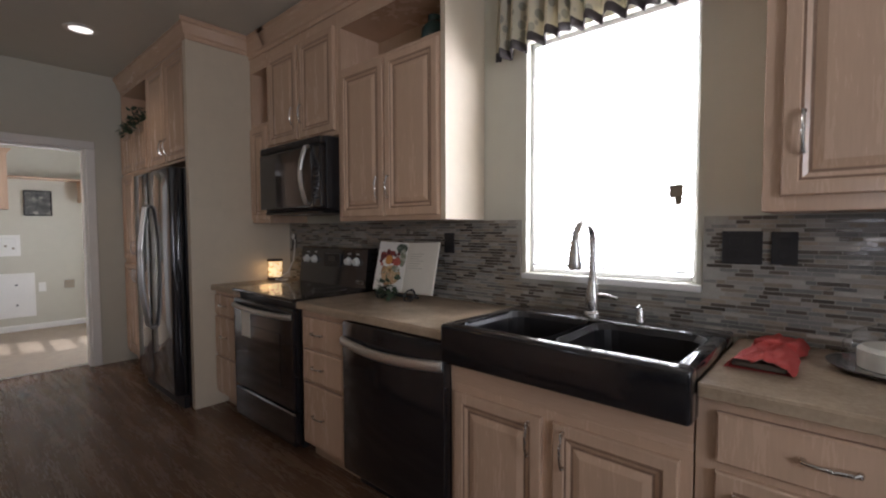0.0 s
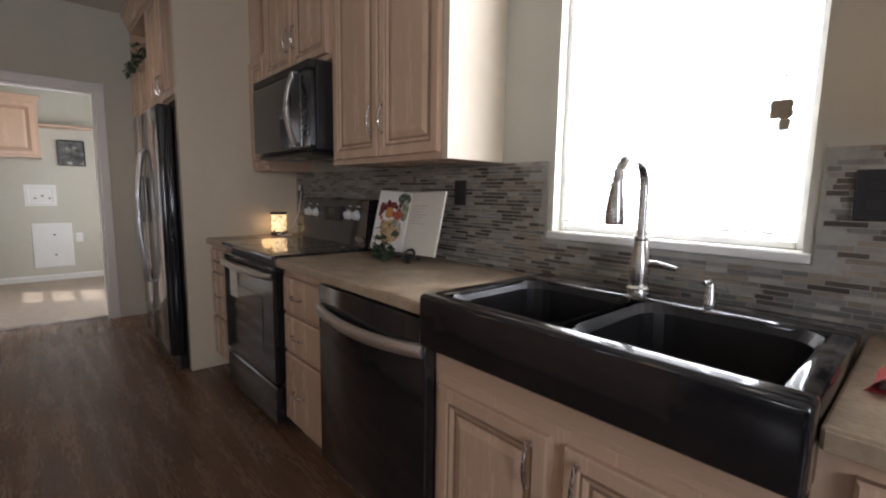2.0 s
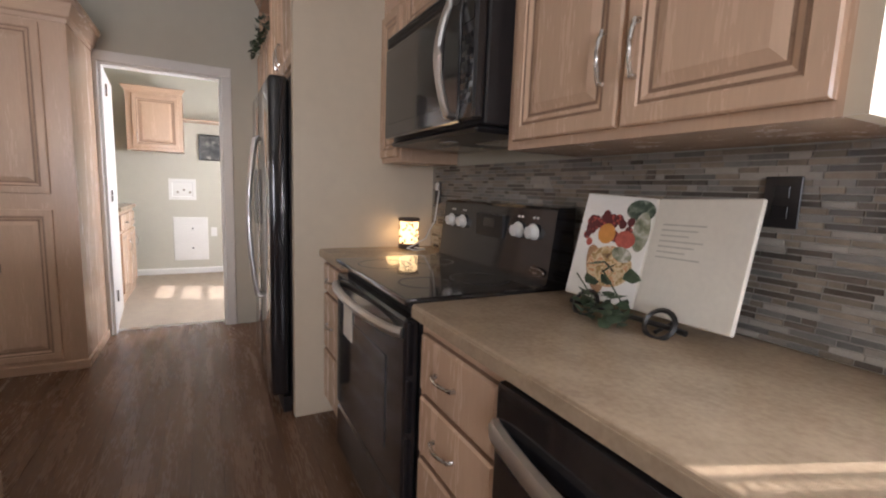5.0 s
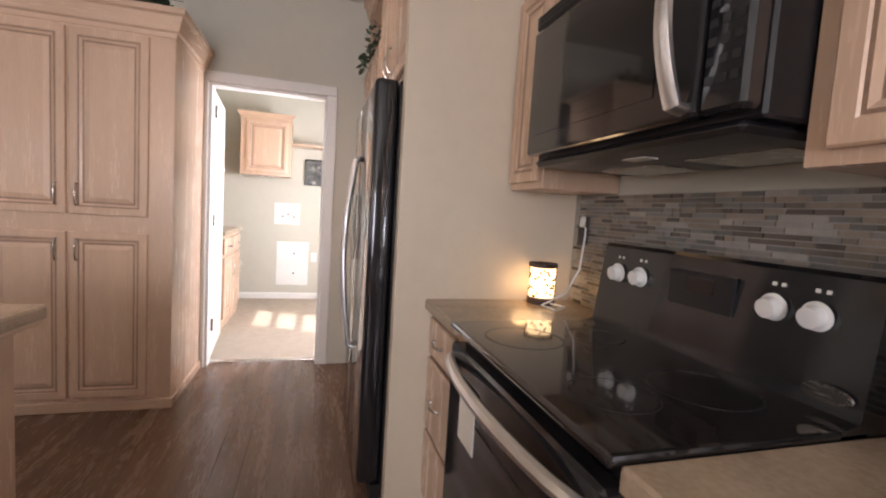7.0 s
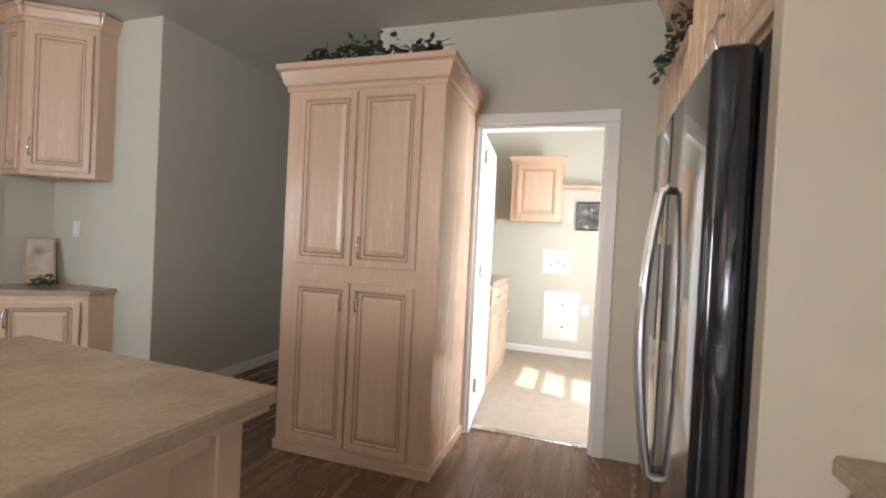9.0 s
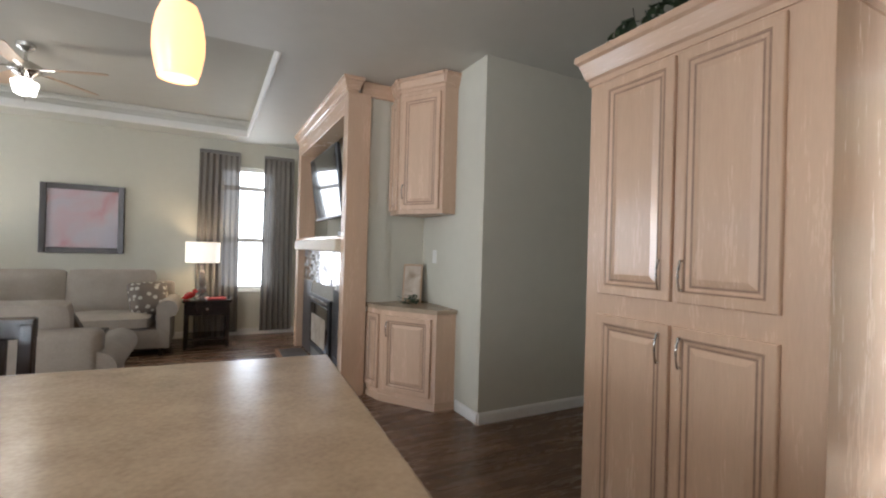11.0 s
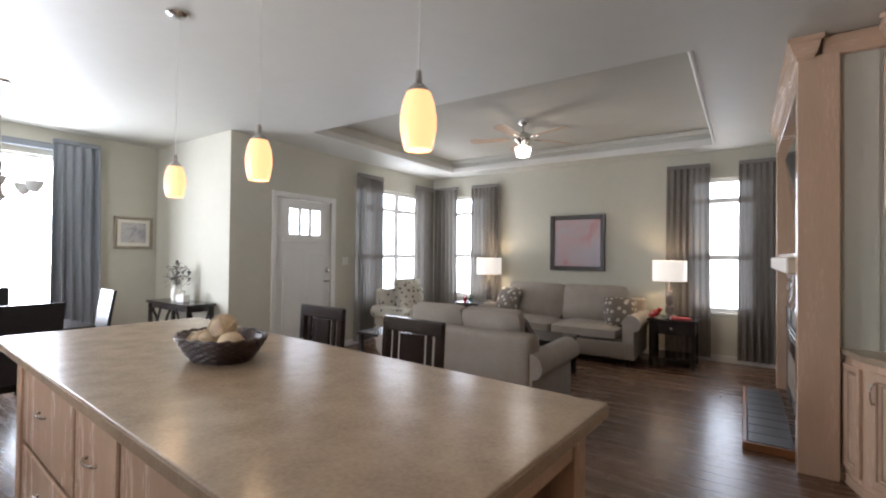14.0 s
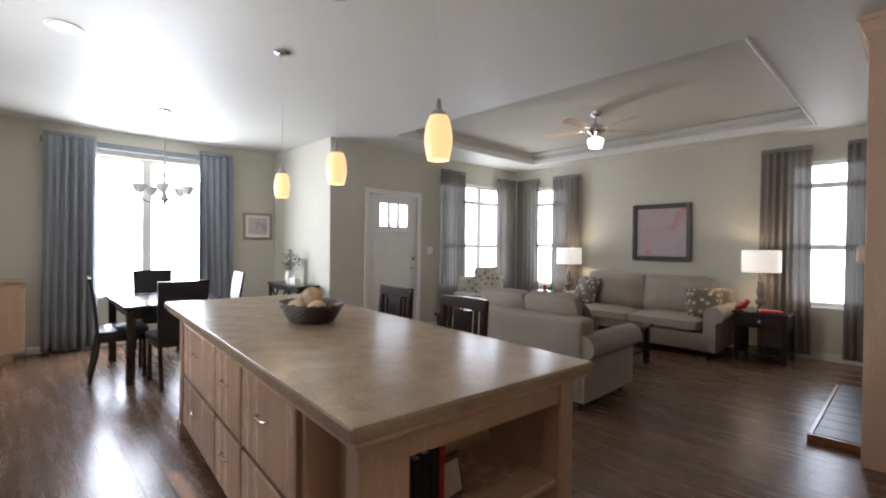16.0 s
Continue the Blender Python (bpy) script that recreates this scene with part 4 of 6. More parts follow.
def dishwasher():
    th = thing("dishwasher", pose(-1.136, 1.745, 0), "black built-in dishwasher with a steel bow handle", "dishwasher")
    w = 0.684
    part("body", box(0.004, w - 0.004, 0.03, 0.60, 0.10, 0.866), BLACKSAT, th)
    part("toe_plate", box(0.004, w - 0.004, 0.08, 0.12, 0.0, 0.10), BLACKSAT, th)
    d = part("door", box(0.003, w - 0.003, -0.025, 0.028, 0.11, 0.864, 0.010, segs=2), BLACK, th, smooth=True)
    pts = [(0.012, -0.026, 0.765)] + [(0.03 + (w - 0.06) * k / 12, -0.036 - 0.030 * math.sin(math.pi * k / 12) ** 0.8, 0.765 - 0.010 * math.sin(math.pi * k / 12)) for k in range(13)] + [(w - 0.012, -0.026, 0.765)]
    bm = tube(pts, 0.017, 8)
    for v in bm.verts:
        v.co.z = 0.76 + (v.co.z - 0.76) * 1.35
    part("handle", bm, HANDLE, d, "bowed brushed steel handle", smooth=True)
    return th


dishwasher()


def sink():
    th = thing("farmhouse_sink", pose(-0.445, 1.685, 0.795), "gloss black double-bowl apron-front sink", "sink")
    w, dpt, h, rim = 0.88, 0.60, 0.155, 0.05
    # rim and bowls as one shell: outer box open above, each bowl a rounded well
    bm = bmesh.new()
    bowls = [(rim, 0.41, 0.06, dpt - 0.13), (0.445, w - rim, 0.06, dpt - 0.13)]
    xs = sorted({0, w, *[v for b in bowls for v in b[:2]]})
    ys = sorted({0, dpt, *[v for b in bowls for v in b[2:]]})
    box(0, w, 0, bowls[0][2], 0, h, 0.014, bm=bm, segs=3)
    part("apron", bm, BLACK, th, smooth=True)
    bm = box(0, w, bowls[0][3], dpt, 0.06, h - 0.003, 0.008, segs=2)
    part("back_deck", bm, BLACK, th, smooth=True)
    for x0, x1 in ((0, rim), (0.41, 0.445), (w - rim, w)):
        part("divider" if 0.3 < x0 < 0.5 else "rim", box(x0, x1, bowls[0][2] - 0.004, bowls[0][3] + 0.004, 0.0, h - (0.02 if 0.3 < x0 < 0.5 else 0.002), 0.010, segs=2), BLACK, th, smooth=True)
    for x0, x1, y0, y1 in bowls:
        bm = bmesh.new()
        loops = []
        for inset, z in ((-0.004, h - 0.006), (0.008, h - 0.03), (0.016, h - 0.165), (0.045, h - 0.205), (0.10, h - 0.21)):
            r = 0.065 + 0.3 * max(inset, 0)
            ring = []
            for cx, cy, a0 in ((x1 - inset - r, y1 - inset - r, 0), (x0 + inset + r, y1 - inset - r, 90), (x0 + inset + r, y0 + inset + r, 180), (x1 - inset - r, y0 + inset + r, 270)):
                ring += [bm.verts.new((cx + r * math.cos(radians(a0 + k * 22.5)), cy + r * math.sin(radians(a0 + k * 22.5)), z)) for k in range(5)]
            loops.append(ring)
        for a, b in zip(loops, loops[1:]):
            for k in range(20):
                bm.faces.new((a[k], a[(k + 1) % 20], b[(k + 1) % 20], b[k]))
        bm.faces.new(loops[-1])
        bmesh.ops.recalc_face_normals(bm, faces=bm.faces)
        part("bowl", bm, BLACKSAT, th)
        part("drain", lathe([(0, 0.0015), (0.03, 0.0015), (0.042, 0.003), (0.045, 0.0)], 20, m=pose((x0 + x1) / 2, (y0 + y1) / 2, h - 0.21)), STEEL, th, "steel drain", smooth=True)
    return th


sink()
fa = thing("faucet", pose(-0.07, 2.24, 0.947), "brushed nickel pull-down kitchen faucet", "faucet")
part("base", lathe([(0, 0), (0.034, 0), (0.034, 0.012), (0.027, 0.02), (0.031, 0.08), (0.026, 0.11), (0.018, 0.155), (0.022, 0.16), (0.022, 0.168), (0, 0.168)], 24), STEEL, fa, smooth=True)
pts = [(0, 0, 0.13)] + [(0, -0.085 + 0.085 * math.cos(a), 0.31 + 0.085 * math.sin(a)) for a in [math.pi * k / 12 for k in range(13)]]
part("neck", tube(pts, 0.0150, 12), STEEL, fa, smooth=True)
part("spray_head", lathe([(0, 0), (0.026, 0), (0.028, 0.02), (0.024, 0.06), (0.018, 0.095), (0.0165, 0.115), (0, 0.115)], 16, m=pose(0, -0.170, 0.208)), STEEL, fa, "bell-shaped spray head", smooth=True)
part("lever", tube([(0.02, 0, 0.085), (0.05, 0, 0.09), (0.11, -0.01, 0.083)], 0.010, 8, taper=[1.2, 1.0, 0.8]), STEEL, fa, smooth=True)
so = thing("soap_dispenser", pose(0.125, 2.245, 0.947), "brushed nickel soap dispenser on the sink deck", "soap dispenser")
part("base", lathe([(0, 0), (0.017, 0), (0.015, 0.02), (0.011, 0.055), (0, 0.058)], 14), STEEL, so, smooth=True)
part("spout", tube([(0, 0, 0.052), (0, -0.01, 0.062), (0, -0.05, 0.060)], 0.006), STEEL, so, smooth=True)

# ---- kitchen: small things ----
def plate(name, m, w, h, material, label, gangs=1):
    th = thing(name, m, label, "outlet")
    part("plate", box(-w / 2, w / 2, -0.006, 0, -h / 2, h / 2, 0.002), material, th)
    for g in range(gangs):
        gx = (g - (gangs - 1) / 2) * 0.046
        for z in (-0.022, 0.022):
            part("socket", box(gx - 0.016, gx + 0.016, -0.0085, -0.0055, z - 0.014, z + 0.014, 0.002), material, th)
    return th


plate("outlet", pose(0.44, 2.366, 1.245), 0.125, 0.12, GREYBOX, "black double outlet plate on the tiles", 2)
plate("outlet", pose(0.565, 2.366, 1.245), 0.075, 0.115, GREYBOX, "black outlet plate on the tiles")
plate("outlet", pose(-0.98, 2.366, 1.235), 0.075, 0.115, GREYBOX, "black outlet plate on the tiles")
plate("outlet", pose(-2.69, 2.366, 1.22), 0.07, 0.115, GREYBOX, "black outlet plate with a white plug")


def leaf_mesh(bm, at, size, rnd):
    """One lobed leaf, slightly folded along its rib."""
    d = Vector((rnd.uniform(-1, 1), rnd.uniform(-1, 1), rnd.uniform(-0.5, 0.8))).normalized()
    s = d.cross(Vector((0, 0, 1))).normalized() if abs(d.z) < 0.95 else Vector((1, 0, 0))
    n = d.cross(s)
    p = Vector(at)
    tip = bm.verts.new(p + d * size)
    base = bm.verts.new(p)
    mid = bm.verts.new(p + d * size * 0.5 - n * size * 0.08)
    l1, l2 = bm.verts.new(p + d * size * 0.25 + s * size * 0.42), bm.verts.new(p + d * size * 0.62 + s * size * 0.30)
    r1, r2 = bm.verts.new(p + d * size * 0.25 - s * size * 0.42), bm.verts.new(p + d * size * 0.62 - s * size * 0.30)
    for q in ((base, l1, mid), (l1, l2, mid), (l2, tip, mid), (tip, r2, mid), (r2, r1, mid), (r1, base, mid)):
        bm.faces.new(q)


def greenery(name, m, size, count, leaf, label, seed, droop=0.0):
    """A trailing garland: stems and many separate leaves."""
    rnd = random.Random(seed)
    th = thing(name, m, label, "plant")
    bm = bmesh.new()
    sx, sy, sz = size
    for k in range(max(3, count // 14)):
        x = rnd.uniform(-sx, sx)
        pts = [(x, 0, 0.01), (x + rnd.uniform(-0.05, 0.05), rnd.uniform(-sy, sy) * 0.5, sz * 0.5), (x + rnd.uniform(-0.1, 0.1), rnd.uniform(-sy, sy), sz * rnd.uniform(0.5, 1))]
        part("stem", tube(pts, 0.002, 5), LEAF, th)
    for k in range(count):
        x, y = rnd.uniform(-sx, sx), rnd.uniform(-sy, sy)
        z = abs(rnd.gauss(0, 0.5)) * sz * (1 - 0.5 * abs(x / sx)) + 0.012
        if droop and rnd.random() < 0.3:
            y, z = -sy - 0.02, -rnd.random() * droop
        leaf_mesh(bm, (x, y, z), leaf * rnd.uniform(0.7, 1.25), rnd)
    tagged(part("leaves", bm, LEAF, th), kind="stuff")
    return th


# cookbook on its wire easel
cb = thing("cookbook", pose(-1.215, 2.20, 0.914, 0, 0, 4), "open cookbook with a fruit photograph on an easel", "book")
tilt = pose(0, 0, 0.028, -14)
part("page_block", box(-0.206, 0.0, 0.0, 0.012, 0, 0.30, 0.003), PAPER, cb, m=tilt @ pose(0, 0, 0, 0, 0, 11))
part("photo_page", box(-0.203, -0.004, -0.002, 0.0, 0.004, 0.296), SPOTLESS, cb, "page with a fruit photograph", m=tilt @ pose(0, 0, 0, 0, 0, 11))
photo = [o for o in cb.children if o.name.startswith("photo_page")][0]


def printed(name, cx, cz, rx, rz, material, turn=0.0, lift=0.0004):
    """A flat printed patch on the photo page."""
    cx, rx = cx * 0.87, rx * 0.87
    bm = bmesh.new()
    vs = [bm.verts.new((cx + rx * math.cos(a) * math.cos(turn) - rz * math.sin(a) * math.sin(turn), -0.002 - lift,
                        cz + rx * math.cos(a) * math.sin(turn) + rz * math.sin(a) * math.cos(turn))) for a in [2 * math.pi * k / 20 for k in range(20)]]
    bm.faces.new(vs)
    part(name, bm, material, photo)


rg = random.Random(12)
printed("printed_leaves", -0.045, 0.262, 0.045, 0.030, DARKLEAF)
printed("printed_leaves", -0.030, 0.205, 0.026, 0.055, MELON, lift=0.0005)
for k in range(38):
    gx, gz = rg.uniform(-0.205, -0.065), rg.uniform(0.175, 0.262)
    if gz > 0.27 - 0.9 * abs(gx + 0.13) or gx < -0.19 and gz > 0.22:
        gz -= 0.03
    printed("printed_grape", gx, gz, 0.0125, 0.0125, GRAPE, lift=0.0006 + 0.00001 * k)
printed("printed_orange", -0.137, 0.188, 0.029, 0.029, ORANGE, lift=0.0012)
printed("printed_peach", -0.073, 0.178, 0.032, 0.025, PEACH, lift=0.0012)
printed("printed_bowl_rim", -0.148, 0.085, 0.030, 0.070, SPOON, 0.35, 0.0010)
printed("printed_pasta", -0.105, 0.098, 0.075, 0.058, PASTA, 0.0, 0.0014)
printed("printed_melon", -0.072, 0.136, 0.034, 0.020, MELON, -0.3, 0.0016)
printed("printed_cherry", -0.190, 0.158, 0.011, 0.011, PEACH, 0.0, 0.0016)
tp = part("text_page", box(0.0, 0.262, 0.0, 0.012, 0, 0.30, 0.003), PAPER, cb, "page of fine print", m=tilt @ pose(0, 0, 0, 0, 0, -8))
for k in range(7):
    part("print_line", box(0.03, 0.15 - 0.02 * (k % 3), -0.0012, 0.0004, 0.23 - 0.014 * k, 0.2335 - 0.014 * k), mat("print_grey", (0.55, 0.53, 0.46), 0.7) if k == 0 else bpy.data.materials["print_grey"], tp)
ea = thing("book_easel", pose(-1.215, 2.20, 0.911, 0, 0, 4), "dark wire book easel", "stand")
part("ledge", tube([(-0.17, -0.045, 0.022), (-0.12, -0.03, 0.02), (0.12, -0.03, 0.02), (0.17, -0.045, 0.022)], 0.007), BLACKSAT, ea)
for x in (-0.10, 0.10):
    part("leg", tube([(x, -0.05, 0.006), (x, 0.02, 0.02), (x, 0.085, 0.24)], 0.005), BLACKSAT, ea)
    part("scroll", lathe([(0.036, -0.006), (0.043, 0), (0.036, 0.006), (0.030, 0), (0.036, -0.006)], 18, m=pose(x * 1.1, -0.052, 0.028, 60)), BLACKSAT, ea, smooth=True)
greenery("ivy_spray", pose(-1.215, 2.09, 0.911), (0.075, 0.03, 0.15), 40, 0.043, "small artificial ivy spray in front of the cookbook", 3)

# wax warmer with its flex
wm = thing("wax_warmer", pose(-2.705, 2.20, 0.911) @ Matrix.Diagonal((1.2, 1.2, 1.2, 1)), "lit brown pierced wax warmer with a white cord", "lamp")
part("base", lathe([(0, 0), (0.048, 0), (0.048, 0.018), (0.044, 0.022), (0, 0.022)], 22), WICKER, wm, smooth=True)
part("glass", lathe([(0.041, 0.022), (0.043, 0.03), (0.043, 0.118), (0.040, 0.122)], 22), WARMGLOW, wm, "glowing amber glass", smooth=True)
bm = bmesh.new()
rw = random.Random(5)
for k in range(64):
    a, z = rw.uniform(0, 6.283), rw.uniform(0.026, 0.115)
    box(-0.006, 0.006, 0.0435, 0.0460, -0.0028, 0.0028, bm=bm)
    bmesh.ops.transform(bm, matrix=pose(0, 0, z, 0, rw.uniform(-70, 70), math.degrees(a)), verts=bm.verts[-8:])
    bm.verts.ensure_lookup_table()
part("pierced_shell", bm, WICKER, wm)
part("dish", lathe([(0.040, 0.122), (0.049, 0.126), (0.049, 0.138), (0.040, 0.132), (0, 0.128)], 22), WICKER, wm, smooth=True)
part("cord", tube([(0.04, 0.01, 0.006), (0.11, 0.03, 0.008), (0.15, -0.03, 0.008), (0.10, -0.05, 0.012), (0.09, 0.04, 0.05), (0.08, 0.09, 0.13), (0.05, 0.12, 0.24), (0.01, 0.145, 0.285)], 0.0035, 6), PLASTIC, wm, "white power cord", smooth=True)
part("plug", box(-0.008, 0.027, 0.128, 0.158, 0.265, 0.305, 0.006), PLASTIC, wm)
bulb(-2.70, 2.11, 0.985, 0.13, 0.04, (1.0, 0.62, 0.25))

# red towel, folded to a bundle and gathered by a band
tw = thing("dish_towel", pose(0.56, 2.12, 0.911, 0, 0, -4), "folded red cotton dish towel gathered by a band", "towel")


def towel_half(u):
    return 0.080 - 0.020 * math.exp(-((u - 0.60) / 0.09) ** 2) - 0.006 * u


bm = bmesh.new()
lower, upper = [], []
for i in range(33):
    u = i / 32
    half = towel_half(u)
    lo, hi = [], []
    for j in range(15):
        v = j / 14 * 2 - 1
        crease = 0.005 * math.sin(v * 7 + u * 9) + 0.004 * math.sin(v * 15 - u * 21)
        hgt = (0.030 + crease * (1 - v * v)) * (1 - abs(v) ** 5) + 0.008 * math.exp(-((u - 0.60) / 0.08) ** 2) + 0.004
        x, y = v * half + 0.004 * math.sin(u * 12), (u - 0.5) * 0.41 + 0.008 * v
        hi.append(bm.verts.new((x, y, hgt)))
        lo.append(bm.verts.new((x * 0.99, y + (0.012 if i == 0 else 0), 0.002)))
    lower.append(lo)
    upper.append(hi)
for sheet in (lower, upper):
    for p, q in zip(sheet, sheet[1:]):
        for j in range(14):
            bm.faces.new((p[j], p[j + 1], q[j + 1], q[j]))
for e in (0, 14):
    for i in range(32):
        bm.faces.new((lower[i][e], lower[i + 1][e], upper[i + 1][e], upper[i][e]))
for j in range(14):
    bm.faces.new((lower[32][j], lower[32][j + 1], upper[32][j + 1], upper[32][j]))
part("cloth", bm, RED, tw, smooth=True)
# A dark slab stands in for the shade in the fold's open end.
part("lining", box(-0.066, 0.066, -0.190, -0.08, 0.006, 0.022, 0.004), SOFA_DK, tw, "dark filler that stands for the shade inside the fold")
part("band", box(-0.054, 0.060, 0.026, 0.058, 0.018, 0.0475, 0.008, segs=2), RED, tw, smooth=True)

# glass dome on a dark plate
cd = thing("cake_dome", pose(0.84, 2.16, 0.911), "glass cake dome on a black plate", "cake stand")
part("plate", lathe([(0, 0), (0.09, 0), (0.15, 0.012), (0.155, 0.018), (0.14, 0.018), (0.09, 0.010), (0, 0.010)], 32), BLACK, cd, smooth=True)
part("dome", lathe([(0.118, 0.018), (0.118, 0.075), (0.095, 0.11), (0.05, 0.128), (0.02, 0.132), (0.02, 0.14), (0.026, 0.15), (0.02, 0.17), (0, 0.172)], 32), GLASS, cd, "clear glass dome", smooth=True)
ck = thing("cake", pose(0.84, 2.16, 0.922), "pale iced cake under the glass dome", "cake")
part("icing", lathe([(0, 0), (0.085, 0), (0.087, 0.05), (0.075, 0.062), (0, 0.064)], 24), PAPER, ck, smooth=True)

# hanging charm on the blind cord
ch = thing("charm", pose(0.215, 2.366, 1.44), "small grey patterned charm hanging on the blind cord", "ornament")
part("tag", box(-0.025, 0.025, -0.004, 0.004, 0, 0.05, 0.006), SILVERFRAME, ch)
part("tassel", box(-0.004, 0.022, -0.004, 0.004, -0.028, 0.0, 0.005), SILVERFRAME, ch)
part("cord", tube([(0, 0, 0.05), (0, 0.02, 0.20)], 0.0015, 5), BLIND, ch)


# ---- pantry cupboard that closes the kitchen ----
pa = thing("pantry_cupboard", pose(-3.97, -0.475, 0, 0, 0, 90), "tall glazed maple pantry cupboard with four raised-panel doors", "cabinet", "kitchen cabinets")
pw = 0.975
part("body", box(0, pw, 0, 0.678, 0.0, 2.16, 0.002), MAPLE, pa)
part("base_rail", box(-0.012, pw + 0.012, -0.014, 0.678, 0.0, 0.06, 0.004), MAPLE_H, pa)
raised_door(pa, 0.085, 1.125, 0.375, 0.99, handle=(0.335, 0.05, True))
raised_door(pa, 0.475, 1.125, 0.375, 0.99, handle=(0.04, 0.05, True))
raised_door(pa, 0.085, 0.085, 0.375, 0.945, handle=(0.335, 0.79, True))
raised_door(pa, 0.475, 0.085, 0.375, 0.945, handle=(0.04, 0.79, True))
crown(pa, [((0, 0), (pw, 0), (0, -1)), ((pw, 0), (pw, 0.678), (1, 0)), ((0, 0.678), (0, 0), (-1, 0))], 2.13, h=0.15, proj=0.06)
greenery("ivy_garland", pose(-4.02, 0.02, 2.281, 0, 0, 90), (0.42, 0.07, 0.13), 300, 0.045, "artificial ivy garland on the pantry cupboard", 8)
greenery("ivy_garland", pose(-4.10, 1.66, 2.281), (0.26, 0.08, 0.13), 170, 0.045, "artificial ivy in the niche of the tall cabinet", 9, droop=0.10)


# ---- island ----
IX0, IX1, IY0, IY1 = -2.645, 0.285, -0.52, 0.53
# the island stands a little askew to the walls
SKEW = pose(-2.645, 0.53, 0, 0, 0, -4.0) @ pose(2.645, -0.53, 0)
isl = thing("kitchen_island", SKEW, "maple kitchen island with drawers and an open end shelf", "kitchen island")
bx0, bx1, by0, by1 = IX0 + 0.055, IX1 - 0.30, IY0 + 0.05, IY1 - 0.05
core_x = bx0 + 0.42
part("body", box(core_x, bx1 - 0.10, -0.12, by1 - 0.03, 0.09, 0.845), MAPLE, isl)
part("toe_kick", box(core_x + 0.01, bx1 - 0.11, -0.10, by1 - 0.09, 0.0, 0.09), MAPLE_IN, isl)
part("apron", box(bx0 + 0.085, bx1 - 0.085, by1 - 0.055, by1 - 0.010, 0.80, 0.848), MAPLE_H, isl)
part("apron", box(bx0 + 0.085, bx1 - 0.085, by0 + 0.010, by0 + 0.045, 0.775, 0.848), MAPLE_H, isl)
part("apron", box(bx0 + 0.010, bx0 + 0.045, by0 + 0.085, by1 - 0.12, 0.755, 0.848), MAPLE, isl)
part("apron", box(bx1 - 0.045, bx1 - 0.010, by0 + 0.085, by1 - 0.085, 0.755, 0.848), MAPLE, isl)
for x, y, wx in ((bx0, by1 - 0.165, 0.075), (bx0, by0, 0.085), (bx1 - 0.085, by1 - 0.085, 0.085), (bx1 - 0.085, by0, 0.085)):
    wy = 0.165 if (x == bx0 and y > 0) else 0.085
    part("post", box(x, x + wx, y, y + wy, 0.0, 0.848, 0.004), MAPLE, isl)
    part("post_foot", box(x - 0.014, x + wx + 0.014, y - 0.014, y + wy + 0.014, 0.0, 0.115, 0.006), MAPLE, isl)
part("end_shelf", box(bx0 + 0.01, core_x - 0.001, by0 + 0.087, by1 - 0.167, 0.44, 0.462, 0.003), MAPLE_H, isl)
part("end_floor", box(bx0 + 0.01, core_x - 0.001, by0 + 0.087, by1 - 0.167, 0.05, 0.075), MAPLE_H, isl)
part("end_side", box(bx0 + 0.08, core_x - 0.001, by0 + 0.02, by0 + 0.06, 0.05, 0.774), MAPLE, isl)
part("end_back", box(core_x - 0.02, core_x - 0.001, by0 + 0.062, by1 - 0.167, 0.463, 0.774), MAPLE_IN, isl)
part("niche_side", box(bx0 + 0.076, bx0 + 0.40, by1 - 0.165, by1 - 0.145, 0.05, 0.79), MAPLE, isl)
front = pose(bx1 - 0.10, by1 - 0.03, 0, 0, 0, 180)
span = bx1 - 0.10 - core_x
cols = [(0.03, 0.86), (0.92, 0.45), (1.40, span - 1.43)]
for x, wdt in cols:
    for z, h in ((0.46, 0.345), (0.115, 0.32)):
        raised_door(isl, x, z, wdt, h, name="drawer_front", flat=True, m0=front, handle=(wdt / 2, h * 0.62, False), t=0.026)
worktop(IX0, IX1, IY0, IY1, 0.868, 0.91, "broad tan laminate island top", SKEW, "snwe")
solo("worktop_subtop", box(IX0 + 0.012, IX1 - 0.012, IY0 + 0.012, IY1 - 0.012, 0.849, 0.867, 0.002), MAPLE_H, "maple edging under the island top", "trim", m=SKEW)
rb = random.Random(4)
bxk = -0.02
for k, (th_, hh, c) in enumerate(((0.035, 0.27, BLACKSAT), (0.03, 0.25, BLACKSAT), (0.028, 0.26, GREYBOX), (0.035, 0.265, BLACKSAT), (0.02, 0.265, REDGLAZE))):
    bk = thing("book", SKEW @ pose(bx0 + 0.05, 0.285 - bxk, 0.4625), "dark bound book standing on the island shelf" if c is not REDGLAZE else "red bound book standing on the island shelf", "book", "books on the island shelf")
    part("cover", box(0, 0.19, -th_, 0, 0, hh, 0.003), c, bk)
    part("pages", box(0.003, 0.186, -th_ + 0.003, -0.003, hh, hh + 0.001), PAPER, bk)
    bxk += th_ + 0.003
sf = thing("small_frame", SKEW @ pose(bx0 + 0.14, 0.03, 0.4625, 0, 0, -80), "small dark framed picture on the island shelf", "picture frame")
part("frame", box(-0.07, 0.07, 0, 0.02, 0, 0.15, 0.004), FRAMEWOOD, sf, m=pose(0, 0, 0.004, -12))
part("print", box(-0.052, 0.052, -0.002, 0.0, 0.022, 0.13), ART_LINEN, sf, m=pose(0, 0, 0.004, -12))

# woven bowl with decorative balls
bw = thing("woven_bowl", pose(-1.16, -0.12, 0.911) @ Matrix.Diagonal((1.12, 1.12, 1.12, 1)), "dark woven oval bowl on the island", "bowl")
bm = bmesh.new()
SX, SY = 1.25, 0.92
